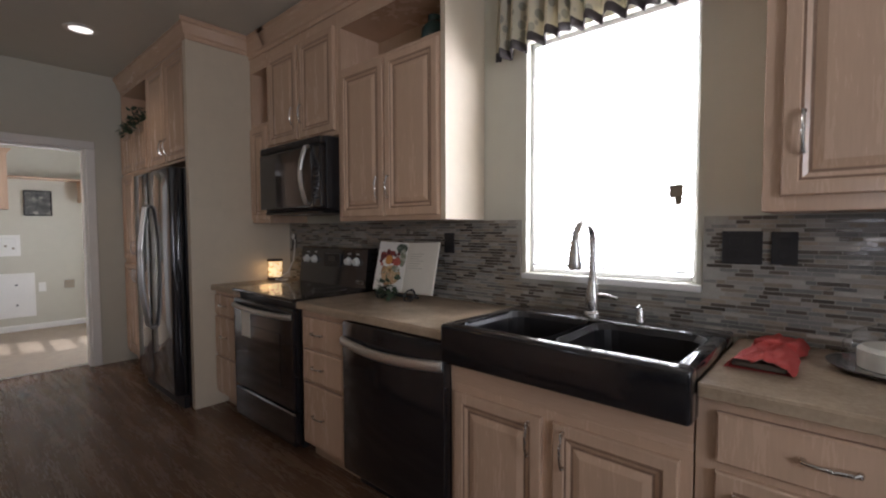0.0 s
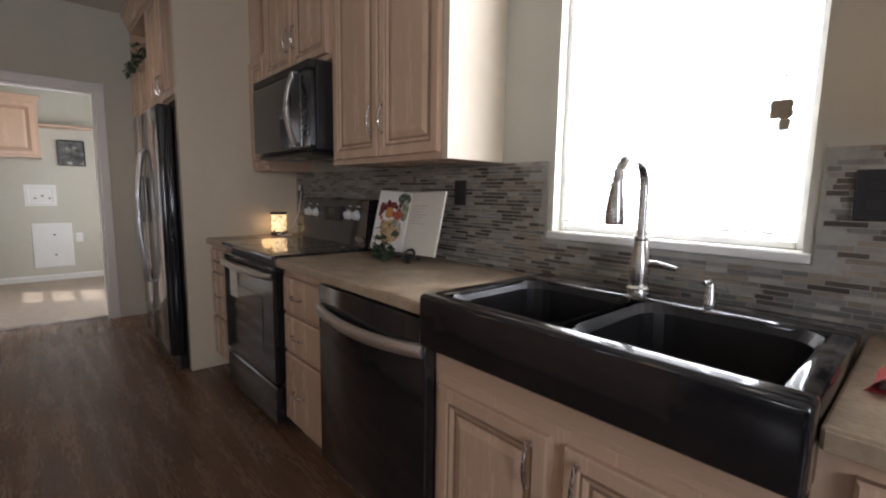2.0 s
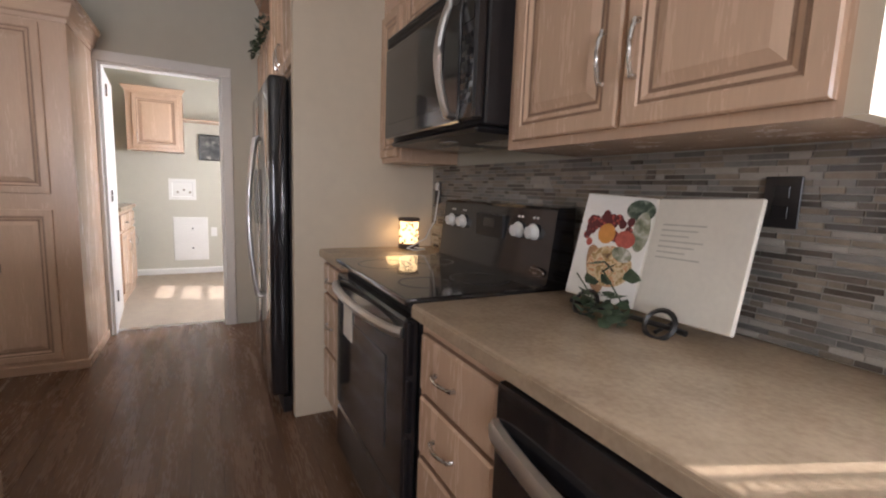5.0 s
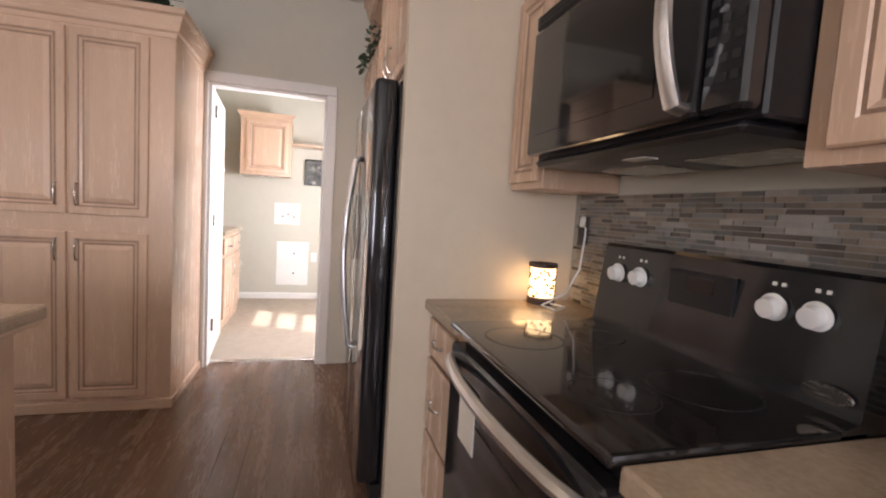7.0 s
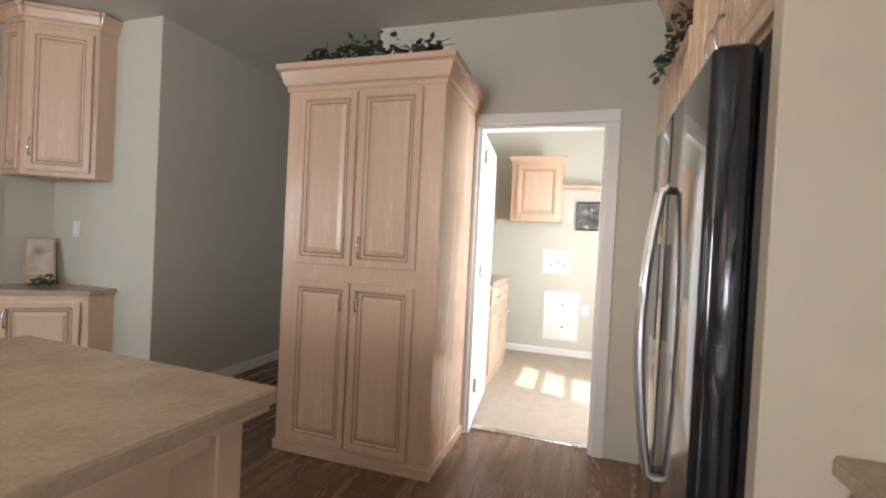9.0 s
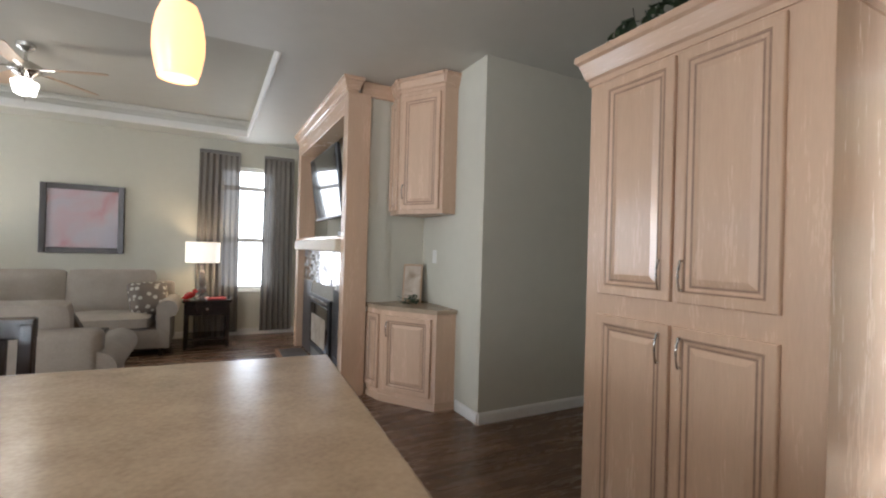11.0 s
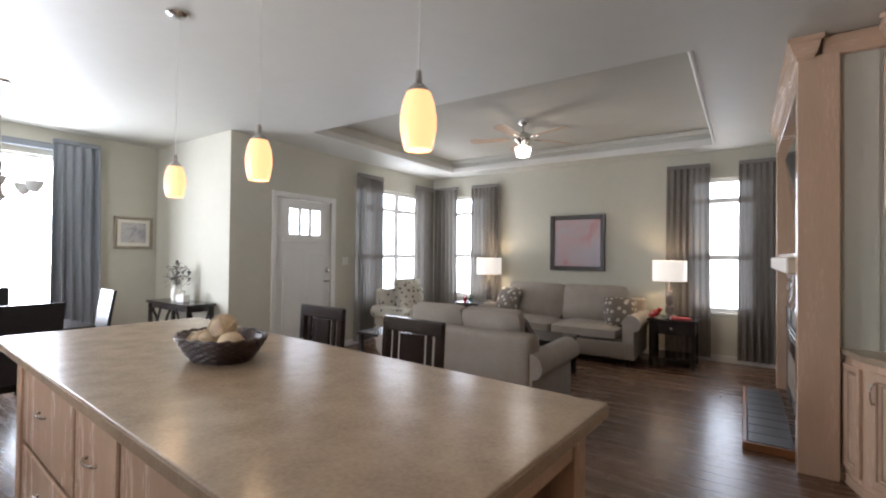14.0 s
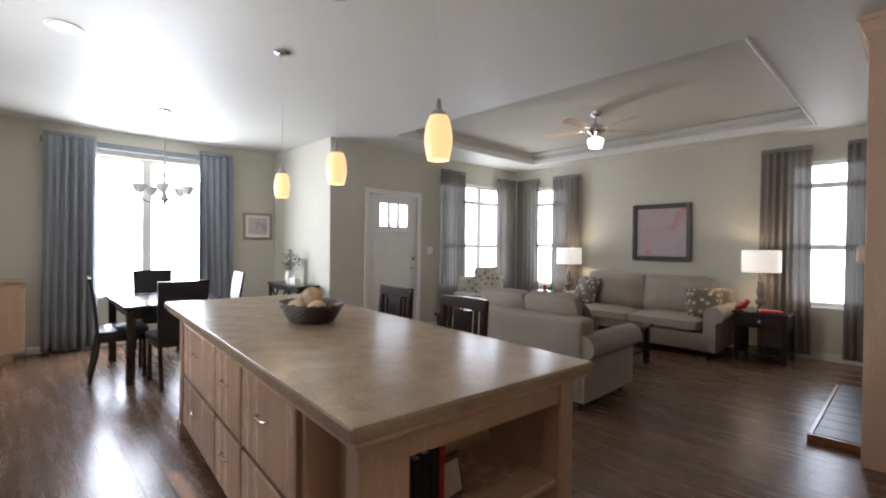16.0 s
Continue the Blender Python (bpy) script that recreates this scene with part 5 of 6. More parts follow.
for k in range(9):
    z, r = 0.008 + k * 0.0105, 0.105 + 0.055 * (k / 8) ** 0.8
    ring = [(r * SX * math.cos(a), r * SY * math.sin(a), z + 0.004 * math.sin(a * 20 + math.pi * (k % 2))) for a in [2 * math.pi * i / 60 for i in range(61)]]
    tube(ring, 0.0066, 6, bm=bm)
part("weave", bm, WICKER, bw, smooth=True)
part("base", lathe([(0, 0), (0.105, 0), (0.11, 0.008), (0.15, 0.085), (0.146, 0.086), (0.10, 0.014), (0, 0.012)], 40, m=Matrix.Diagonal((SX, SY, 1, 1))), WICKER, bw, smooth=True)
for dx, dy, dz, r, lab in ((-0.075, 0.01, 0.062, 0.052, "cream"), (0.055, -0.03, 0.060, 0.050, "cream"), (0.02, 0.035, 0.070, 0.048, "tan"), (0.075, 0.04, 0.058, 0.045, "tan"), (-0.005, 0.0, 0.122, 0.050, "rope-wrapped")):
    bt = thing("decor_ball", pose(-1.16 + dx * 1.25, -0.12 + dy * 1.25, 0.911 + dz * 1.12) @ Matrix.Diagonal((1.12, 1.12, 1.12, 1)), lab + " woven decorative ball in the bowl", "decoration", "balls in the bowl")
    bm = bmesh.new()
    bmesh.ops.create_uvsphere(bm, u_segments=24, v_segments=16, radius=r)
    for v in bm.verts:
        v.co *= 1 + 0.025 * noise.noise(v.co * 60)
    part("core", bm, CREAM, bt, smooth=True)
    if lab != "cream":
        for q in range(7):
            a0 = Euler((q * 0.9, q * 1.7, q * 0.5)).to_matrix()
            bm = tube([a0 @ Vector((r * 1.03 * math.cos(a), r * 1.03 * math.sin(a), 0.006 * q - 0.02)) for a in [2 * math.pi * i / 24 for i in range(25)]], 0.0028, 5)
            part("cord_wrap", bm, CREAM, bt)
    tagged(bt, group="balls in the bowl")


# ---- lamps overhead ----
def pendant(x, y):
    th = thing("pendant_lamp", pose(x, y, H), "lit amber glass pendant lamp on a thin cord", "pendant lamp", "pendants over the island")
    part("canopy", lathe([(0, 0), (0.062, 0), (0.060, -0.012), (0.045, -0.024), (0.012, -0.03), (0, -0.03)], 24), STEEL, th, smooth=True)
    part("cord", tube([(0, 0, -0.03), (0, 0, -0.85)], 0.0016, 6), PLASTIC, th, "thin pale cord")
    part("cap", lathe([(0.004, -0.845), (0.009, -0.850), (0.011, -0.885), (0.030, -0.905), (0.040, -0.928), (0, -0.928)], 20), STEEL, th, "brushed nickel cap", smooth=True)
    part("shade", lathe([(0.038, -0.918), (0.050, -0.950), (0.057, -0.992), (0.057, -1.030), (0.050, -1.072), (0.043, -1.096), (0.040, -1.094), (0.046, -1.060)], 28), PENDANT, th, "amber glass shade", smooth=True)
    part("bulb", lathe([(0.0, -1.060), (0.041, -1.065), (0.0, -1.069)], 20), PENDANT_IN, th, smooth=True)
    bulb(x, y, H - 1.19, 1.5, 0.04, (1.0, 0.70, 0.38))
    return th


for x, y in ((-2.24, -0.12), (-1.28, -0.21), (-0.29, -0.32)):
    pendant(x, y)


def downlight(x, y, watts):
    th = thing("recessed_light", pose(x, y, H), "round white recessed ceiling light", "ceiling light", "recessed lights")
    part("trim_ring", lathe([(0.105, -0.001), (0.105, -0.008), (0.075, -0.010), (0.072, -0.001)], 30), TRIM, th, smooth=True)
    part("lens", lathe([(0, -0.004), (0.073, -0.004), (0.073, -0.001), (0, -0.001)], 30), LENS, th)
    d = bpy.data.lights.new("downlight", "SPOT")
    d.energy, d.spot_size, d.spot_blend, d.shadow_soft_size, d.color = watts, radians(120), 0.8, 0.07, (1.0, 0.83, 0.62)
    o = new("downlight", d)
    o.location = (x, y, H - 0.02)
    return th


downlight(-3.52, 1.15, 18)
downlight(0.37, 0.90, 5)


def fan():
    th = thing("ceiling_fan", pose(-0.87, -4.0, 3.0), "brushed nickel ceiling fan with four lit glass shades", "ceiling fan")
    part("canopy", lathe([(0, 0), (0.07, 0), (0.065, -0.03), (0.03, -0.06), (0, -0.06)], 24), STEEL, th, smooth=True)
    part("downrod", tube([(0, 0, -0.05), (0, 0, -0.17)], 0.013), STEEL, th)
    part("motor", lathe([(0, -0.15), (0.05, -0.15), (0.11, -0.18), (0.115, -0.235), (0.07, -0.27), (0.05, -0.30), (0, -0.30)], 28), STEEL, th, smooth=True)
    for k in range(5):
        a = k * 72 + 16
        bm = bmesh.new()
        out = [(0.17, -0.045), (0.60, -0.068), (0.645, -0.04), (0.655, 0.0), (0.645, 0.04), (0.60, 0.068), (0.17, 0.045)]
        prism(out, -0.003, 0.003, bm=bm)
        b = part("blade", bm, MAPLE_IN, th, m=pose(0, 0, -0.215, 0, 0, a) @ pose(0, 0, 0, 11))
        part("blade_iron", box(0.10, 0.24, -0.015, 0.015, -0.010, -0.003, 0.002), STEEL, b)
    for k in range(4):
        a = radians(k * 90 + 30)
        m = pose(0.075 * math.cos(a), 0.075 * math.sin(a), -0.33, 0, 0, math.degrees(a)) @ pose(0, 0, 0, 0, 35, 0)
        part("lamp_arm", tube([(0.03 * math.cos(a), 0.03 * math.sin(a), -0.29), (0.075 * math.cos(a), 0.075 * math.sin(a), -0.325)], 0.012), STEEL, th)
        part("glass_shade", lathe([(0.018, 0.01), (0.03, -0.01), (0.046, -0.05), (0.058, -0.09), (0.054, -0.088), (0.0, -0.05)], 20, m=m.inverted().inverted()), FROST, th, "lit frosted glass shade", smooth=True)
    part("pull_chain", tube([(0.0, 0.0, -0.30), (0, 0, -0.50)], 0.002, 5), STEEL, th)
    bulb(-0.87, -4.0, 2.46, 4, 0.08, (1.0, 0.90, 0.75))
    return th


fan()


def chandelier():
    th = thing("chandelier", pose(2.09, -0.04, H), "brushed nickel dining chandelier with glass shades", "chandelier")
    part("canopy", lathe([(0, 0), (0.065, 0), (0.06, -0.02), (0.02, -0.035), (0, -0.035)], 24), STEEL, th, smooth=True)
    part("chain", tube([(0, 0, -0.03), (0.004, 0, -0.3), (-0.004, 0, -0.5), (0, 0, -0.68)], 0.006), STEEL, th)
    part("column", lathe([(0.008, -0.66), (0.02, -0.70), (0.012, -0.76), (0.03, -0.82), (0.02, -0.90), (0.035, -0.97), (0.012, -1.03), (0, -1.06)], 18), STEEL, th, smooth=True)
    for k in range(5):
        a = radians(72 * k + 20)
        c, s = math.cos(a), math.sin(a)
        part("arm", tube([(0.02 * c, 0.02 * s, -0.95), (0.10 * c, 0.10 * s, -1.02), (0.20 * c, 0.20 * s, -0.99), (0.235 * c, 0.235 * s, -0.93)], 0.008), STEEL, th, smooth=True)
        part("glass_shade", lathe([(0.016, -0.925), (0.03, -0.915), (0.055, -0.87), (0.068, -0.825), (0.064, -0.825), (0.028, -0.905)], 20, m=pose(0.235 * c, 0.235 * s, 0)), PLASTIC, th, "white glass shade", smooth=True)
    return th


chandelier()


# ---- corner cupboards and fireplace wall ----
def corner_unit(outline, z0, z1, label, door_edges, name):
    """A cupboard over a five-sided plan; door_edges: (edge index, door inset, door z, door height, handle height)."""
    th = thing(name, pose(0, 0, 0), label, "cabinet", "corner cupboards")
    part("body", prism(outline, z0, z1), MAPLE, th)
    for k, inset, dz, dh, hz in door_edges:
        (xa, ya), (xb, yb) = outline[k], outline[(k + 1) % len(outline)]
        w = math.hypot(xb - xa, yb - ya)
        m0 = pose(xa, ya, 0, 0, 0, math.degrees(math.atan2(yb - ya, xb - xa)))
        raised_door(th, inset, dz, w - 2 * inset, dh, y=-0.001, m0=m0, handle=(0.035, hz, True) if hz else None)
    return th


P = [(-4.148, -2.758), (-4.148, -2.08), (-3.97, -2.08), (-3.655, -2.52), (-3.60, -2.758)]
# outlines run so that each edge's outer side is to its right when walked backwards
PB = P[::-1]
ccab = corner_unit(PB, 0.0, 0.785, "glazed maple corner base cupboard", [(1, 0.045, 0.10, 0.64, 0.47), (0, 0.02, 0.10, 0.64, 0)], "corner_base_cupboard")
part("base_rail", prism([(-4.146, -2.073), (-3.965, -2.073), (-3.648, -2.516), (-3.59, -2.756), (-3.68, -2.757), (-4.0, -2.15), (-4.146, -2.15)], 0.0, 0.06), MAPLE_H, ccab)
solo("worktop", prism([(-3.575, -2.757), (-3.63, -2.505), (-3.955, -2.05), (-4.147, -2.05), (-4.147, -2.757)], 0.787, 0.822, bevel=0.004), COUNTER, "small tan laminate top of the corner cupboard", "worktop")
Q = [(-3.80, -2.757), (-3.785, -2.52), (-4.02, -2.14), (-4.147, -2.14), (-4.147, -2.757)]
cup = corner_unit(Q, 1.615, 2.67, "glazed maple corner wall cupboard", [(1, 0.03, 1.65, 0.98, 0.10), (0, 0.015, 1.65, 0.98, 0)], "corner_wall_cupboard")
for (xa, ya), (xb, yb) in ((Q[0], Q[1]), (Q[1], Q[2]), (Q[2], Q[3])):
    dd = Vector((xb - xa, yb - ya, 0)).normalized()
    crown(cup, [((xa, ya), (xb, yb), (dd.y, -dd.x))], 2.67, h=0.12, proj=0.045)
pf = thing("small_frame", pose(-3.98, -2.62, 0.8225, 0, 0, 150), "tan photograph leaning on the corner cupboard", "picture frame")
part("frame", box(-0.09, 0.09, 0, 0.018, 0, 0.36, 0.004), MAPLE_IN, pf, m=pose(0, 0, 0.004, -16))
part("print", box(-0.074, 0.074, -0.003, 0, 0.018, 0.342), ART_LINEN, pf, m=pose(0, 0, 0.004, -16))
greenery("ivy_spray", pose(-3.90, -2.48, 0.823), (0.08, 0.05, 0.09), 60, 0.04, "small artificial ivy spray by the leaning photograph", 12)
plate("light_switch", pose(-4.149, -2.50, 1.25, 0, 0, 90), 0.075, 0.12, PLASTIC, "white light switch on the wall")

FX, FY0, FY1 = -3.365, -5.10, -2.70
fp = thing("fireplace_surround", pose(0, 0, 0), "maple fireplace wall with a television niche and mantel", "fireplace")
part("stile", box(-3.575, FX, FY1 - 0.13, FY1, 0, 2.68, 0.004), MAPLE, fp)
part("stile", box(-3.575, FX, FY0, FY0 + 0.16, 0, 2.68, 0.004), MAPLE, fp)
part("header", box(-3.575, FX, FY0 + 0.16, FY1 - 0.13, 2.50, 2.68, 0.004), MAPLE_H, fp)
part("mantel", box(-3.60, FX + 0.05, FY0 + 0.161, FY1 - 0.131, 1.27, 1.385, 0.012), PANELSKIN, fp)
part("rail", box(-3.575, FX - 0.01, FY0 + 0.16, FY1 - 0.13, 1.385, 1.42, 0.004), MAPLE_H, fp)
part("niche_back", box(-3.80, -3.76, FY0 + 0.05, FY1 - 0.05, 0.0, 2.68), WALL, fp)
part("niche_cheek", box(-3.76, -3.576, FY1 - 0.06, FY1 - 0.041, 0.0, 2.68), WALL, fp)
part("niche_cheek", box(-3.76, -3.576, FY0 + 0.041, FY0 + 0.06, 0.0, 2.68), WALL, fp)
crown(fp, [((FX, FY0), (FX, FY1), (1, 0)), ((-3.44, FY1), (FX, FY1), (0, 1))], 2.66, h=0.138, proj=0.055)
part("top_trim", box(-4.15, -3.49, -2.757, -2.705, 2.665, 2.795, 0.008), MAPLE_H, fp)
part("end_wall", box(-4.14, -3.58, FY0, FY0 + 0.04, 0.0, 2.79), WALL, fp)
# tiled breast with the dark firebox
part("breast", box(-3.70, -3.455, FY0 + 0.161, FY1 - 0.131, 0.0, 1.268), GROUT, fp)
fb = thing("fireplace_insert", pose(-3.453, -3.90, 0.14), "black glass-fronted fireplace insert", "fireplace insert")
part("frame", box(0.0, 0.03, -0.50, 0.50, 0, 0.62, 0.006), BLACKSAT, fb)
part("glass", box(0.031, 0.034, -0.42, 0.42, 0.06, 0.53), DARKGLASS, fb)
part("log_print", box(0.0342, 0.036, -0.34, 0.34, 0.08, 0.40), ART_LINEN, fb, "pale gas logs behind the glass")
part("louvre", box(0.031, 0.038, -0.42, 0.42, 0.55, 0.59, 0.003), STEEL, fb)
rt = random.Random(21)
for r in range(9):
    y = FY0 + 0.165
    z = 0.90 + r * 0.0405
    while y < FY1 - 0.14:
        w = min(rt.choice((0.06, 0.09, 0.12)), FY1 - 0.134 - y)
        if w > 0.02:
            part("tile", box(-3.456, -3.449, y, y + w - 0.003, z, z + 0.0375), rt.choice((TILES[1], TILES[2], TILES[2], TILES[3])), fp)
        y += w
for y0, y1 in ((FY0 + 0.163, -4.43), (-3.37, FY1 - 0.133)):
    for k in range(4):
        part("surround_tile", box(-3.456, -3.447, y0, y1, 0.0 + k * 0.222, 0.217 + k * 0.222, 0.002), SLATE, fp)
he = thing("hearth", pose(0, 0, 0), "low slate-tiled hearth with a wooden edge", "hearth")
hx1, hy0, hy1 = -3.07, -4.62, -2.93
part("edge", box(-3.375, hx1, hy1 - 0.03, hy1, 0.0, 0.055, 0.004), BRICKEDGE, he)
part("edge", box(hx1 - 0.03, hx1, hy0, hy1 - 0.031, 0.0, 0.055, 0.004), BRICKEDGE, he)
part("edge", box(-3.375, hx1 - 0.031, hy0, hy0 + 0.03, 0.0, 0.055, 0.004), BRICKEDGE, he)
part("bed", box(-3.375, hx1 - 0.031, hy0 + 0.031, hy1 - 0.031, 0.0, 0.045), GROUT, he)
for k in range(8):
    ya = hy0 + 0.033 + k * (hy1 - hy0 - 0.066) / 8
    part("tile", box(-3.37, hx1 - 0.034, ya, ya + (hy1 - hy0 - 0.066) / 8 - 0.006, 0.045, 0.057, 0.002), SLATE, he)
tv = thing("television", pose(-3.52, -3.93, 1.62, 0, 0, 90), "large flat black television tilted in the niche", "television")
tvm = pose(0, -0.02, 0, 7)
part("body", box(-0.62, 0.62, 0, 0.05, 0, 0.75, 0.012), BLACKSAT, tv, m=tvm)
part("screen", box(-0.595, 0.595, -0.003, 0.0, 0.03, 0.725), SCREEN, tv, m=tvm)
part("wall_mount", box(-0.12, 0.12, 0.04, 0.235, 0.25, 0.45), BLACKSAT, tv)
rc = thing("media_box", pose(-3.47, -3.05, 1.421), "small black media box on the mantel", "electronics")
part("case", box(-0.05, 0.05, -0.11, 0.11, 0, 0.045, 0.006), BLACKSAT, rc)
part("foot", box(-0.03, 0.03, -0.05, 0.05, 0.045, 0.085, 0.005), BLACKSAT, rc)


# ---- living room furniture ----
def cushion(w, d, h, puff=0.03, n=10):
    """A soft pad, crowned in its middle, on z = 0."""
    bm = bmesh.new()
    bmesh.ops.create_grid(bm, x_segments=n, y_segments=n, size=0.5)
    top = list(bm.verts)
    r = bmesh.ops.extrude_face_region(bm, geom=list(bm.faces))
    up = [v for v in r["geom"] if isinstance(v, bmesh.types.BMVert)]
    for v in up:
        v.co.z = 1
    for v in bm.verts:
        u, q = v.co.x * 2, v.co.y * 2
        crownf = (1 - u ** 4) * (1 - q ** 4)
        edge = 1 - 0.05 * (abs(u) ** 8) * (abs(q) ** 8)
        hi = v.co.z > 0.5
        v.co = Vector((u * w / 2 * edge, q * d / 2 * edge, (h * (0.80 + 0.20 * crownf) + puff * crownf) if hi else h * 0.2 * (1 - crownf)))
        v.co.z += 0.006 * noise.noise(Vector((u * 2.1, q * 2.1, w * 7)))
    return bm


def roll_arm(depth, h, r, bm=None):
    """A rolled sofa arm: flat flank, round top; along -y from 0 to depth, r its radius, x from 0 outwards."""
    out = bmesh.new()
    prof = [(0.03, 0.0), (0.03, h - r)]
    prof += [(r + 0.03 + r * 1.18 * math.cos(a) * 0.9, h - r + r * math.sin(a)) for a in [math.pi - math.pi * 1.25 * k / 12 for k in range(13)]]
    prof += [(r + 0.06, h - r * 1.9), (r + 0.06, 0.0)]
    a = [out.verts.new((x, 0, z)) for x, z in prof]
    b = [out.verts.new((x, -depth, z)) for x, z in prof]
    out.faces.new(a)
    out.faces.new(b)
    for k in range(len(prof)):
        out.faces.new((a[k], a[(k + 1) % len(prof)], b[(k + 1) % len(prof)], b[k]))
    return out


def sofa(m, width, label, fabric, name="sofa", seats=2, back_h=0.90, arm_h=0.64, depth=0.95):
    """Local: back along y = 0 (its rear), seat towards -y, x from 0 to width."""
    th = thing(name, m, label, "sofa" if seats > 1 else "armchair")
    aw = 0.25
    part("base", box(aw - 0.10, width - aw + 0.10, -depth + 0.03, -0.06, 0.09, 0.30, 0.02, segs=2), fabric, th, smooth=True)
    part("back_frame", box(0.06, width - 0.06, -0.20, 0, 0.09, back_h - 0.13, 0.05, segs=3), fabric, th, smooth=True)
    for side in (0, 1):
        bm = roll_arm(depth - 0.05, arm_h - 0.09, 0.105)
        mm = pose(aw - 0.03, 0, 0.09) @ Matrix.Diagonal((-1, 1, 1, 1)) if side == 0 else pose(width - aw + 0.03, 0, 0.09)
        bmesh.ops.transform(bm, matrix=mm, verts=bm.verts)
        bmesh.ops.translate(bm, vec=(0, -0.012, 0), verts=bm.verts)
        bmesh.ops.recalc_face_normals(bm, faces=bm.faces)
        arm = part("arm", bm, fabric, th, smooth=True)
        for face in arm.data.polygons:
            if len(face.vertices) > 8:
                face.use_smooth = False
    sw = (width - 2 * aw) / seats
    for k in range(seats):
        x = aw + sw * (k + 0.5)
        part("seat_cushion", cushion(sw - 0.008, depth - 0.24, 0.17, 0.02), fabric, th, m=pose(x, -0.20 - (depth - 0.24) / 2 - 0.02, 0.302), smooth=True)
        part("back_cushion", cushion(sw - 0.004, 0.52, 0.17, 0.05), fabric, th, m=pose(x, -0.225, 0.42 + 0.255 + (back_h - 0.93), 76), smooth=True)
    for x in (0.14, width - 0.14):
        for y in (-0.09, -depth + 0.10):
            part("foot", lathe([(0.022, 0), (0.03, 0.09)], 12, m=pose(x, y, 0)), ESPRESSO, th)
    return th


def throw_pillow(m, label, material):
    th = thing("throw_pillow", m, label, "cushion")
    part("cover", cushion(0.42, 0.42, 0.09, 0.07), material, th, smooth=True)
    return th


# long sofa on the south wall faces the island; the love seat turns its back to it
sofa(pose(0.28, -5.86, 0, 0, 0, 180), 2.28, "taupe upholstered three-seat sofa against the far wall", SOFA, back_h=0.94)
throw_pillow(pose(-0.06, -5.40, 0.66, 65, 0, 160), "brown cushion with pale dots on the sofa", DOTTED)
throw_pillow(pose(-1.68, -5.40, 0.60, 62, 0, 205), "brown cushion with pale dots on the sofa", DOTTED)
sofa(pose(-1.82, -2.17, 0), 1.60, "taupe upholstered love seat seen from behind", SOFA, name="love_seat", back_h=0.90)
throw_pillow(pose(-1.40, -2.62, 0.66, 58, 0, -35), "dark brown cushion on the love seat", SOFA_DK)
sofa(pose(1.58, -4.02, 0, 0, 0, 270 - 12), 0.96, "cream armchair with a grey leaf print", FLORAL, name="armchair", seats=1, depth=0.90, back_h=0.98, arm_h=0.62)


def end_table(m, label, drawer=True, w=0.56, d=0.56, h=0.60):
    th = thing("end_table", m, label, "side table", "end tables")
    part("top", box(-w / 2, w / 2, -d / 2, d / 2, h - 0.03, h, 0.005), ESPRESSO, th)
    part("apron", box(-w / 2 + 0.03, w / 2 - 0.03, -d / 2 + 0.03, d / 2 - 0.03, h - 0.19, h - 0.031), ESPRESSO, th)
    if drawer:
        dr = part("drawer_front", box(-w / 2 + 0.06, w / 2 - 0.06, d / 2 - 0.029, d / 2 - 0.012, h - 0.175, h - 0.05, 0.003), ESPRESSO, th)
        part("knob", lathe([(0, 0), (0.008, 0), (0.016, 0.02), (0, 0.026)], 12, m=pose(0, d / 2 - 0.012, h - 0.11, -90)), STEEL, dr, smooth=True)
    for x in (-1, 1):
        for y in (-1, 1):
            part("leg", box(x * (w / 2 - 0.045) - 0.022, x * (w / 2 - 0.045) + 0.022, y * (d / 2 - 0.045) - 0.022, y * (d / 2 - 0.045) + 0.022, 0, h - 0.031, 0.003), ESPRESSO, th)
        for k in range(4):
            part("slat", box(x * (w / 2 - 0.045) - 0.008, x * (w / 2 - 0.045) + 0.008, -0.15 + k * 0.09, -0.12 + k * 0.09, 0.12, h - 0.19), ESPRESSO, th)
    part("lower_shelf", box(-w / 2 + 0.03, w / 2 - 0.03, -d / 2 + 0.03, d / 2 - 0.03, 0.10, 0.12, 0.003), ESPRESSO, th)
    return th


def table_lamp(x, y, z):
    th = thing("table_lamp", pose(x, y, z), "lit table lamp with a white drum shade and smoked crystal base", "table lamp", "table lamps")
    part("foot", lathe([(0, 0), (0.085, 0), (0.085, 0.015), (0.05, 0.03), (0, 0.03)], 24), STEEL, th, smooth=True)
    part("stem", lathe([(0.018, 0.03), (0.05, 0.06), (0.055, 0.10), (0.03, 0.14), (0.045, 0.18), (0.045, 0.25), (0.03, 0.29), (0.04, 0.33), (0.016, 0.37), (0.010, 0.52), (0, 0.52)], 24), CRYSTAL, th, "smoked crystal baluster", smooth=True)
    part("shade", lathe([(0.205, 0.46), (0.205, 0.73), (0.201, 0.73), (0.201, 0.46), (0.205, 0.46)], 36), SHADE, th, "white linen drum shade", smooth=True)
    part("finial", lathe([(0, 0.74), (0.008, 0.73), (0.006, 0.70), (0.003, 0.66)], 10), STEEL, th)
    bulb(x, y, z + 0.60, 6.0, 0.05, (1.0, 0.74, 0.45))
    return th


end_table(pose(-2.33, -5.48, 0), "dark espresso end table with a drawer and a lower shelf")
table_lamp(-2.26, -5.60, 0.602)
end_table(pose(0.60, -5.54, 0), "dark espresso end table beside the long sofa")
table_lamp(0.46, -5.66, 0.602)


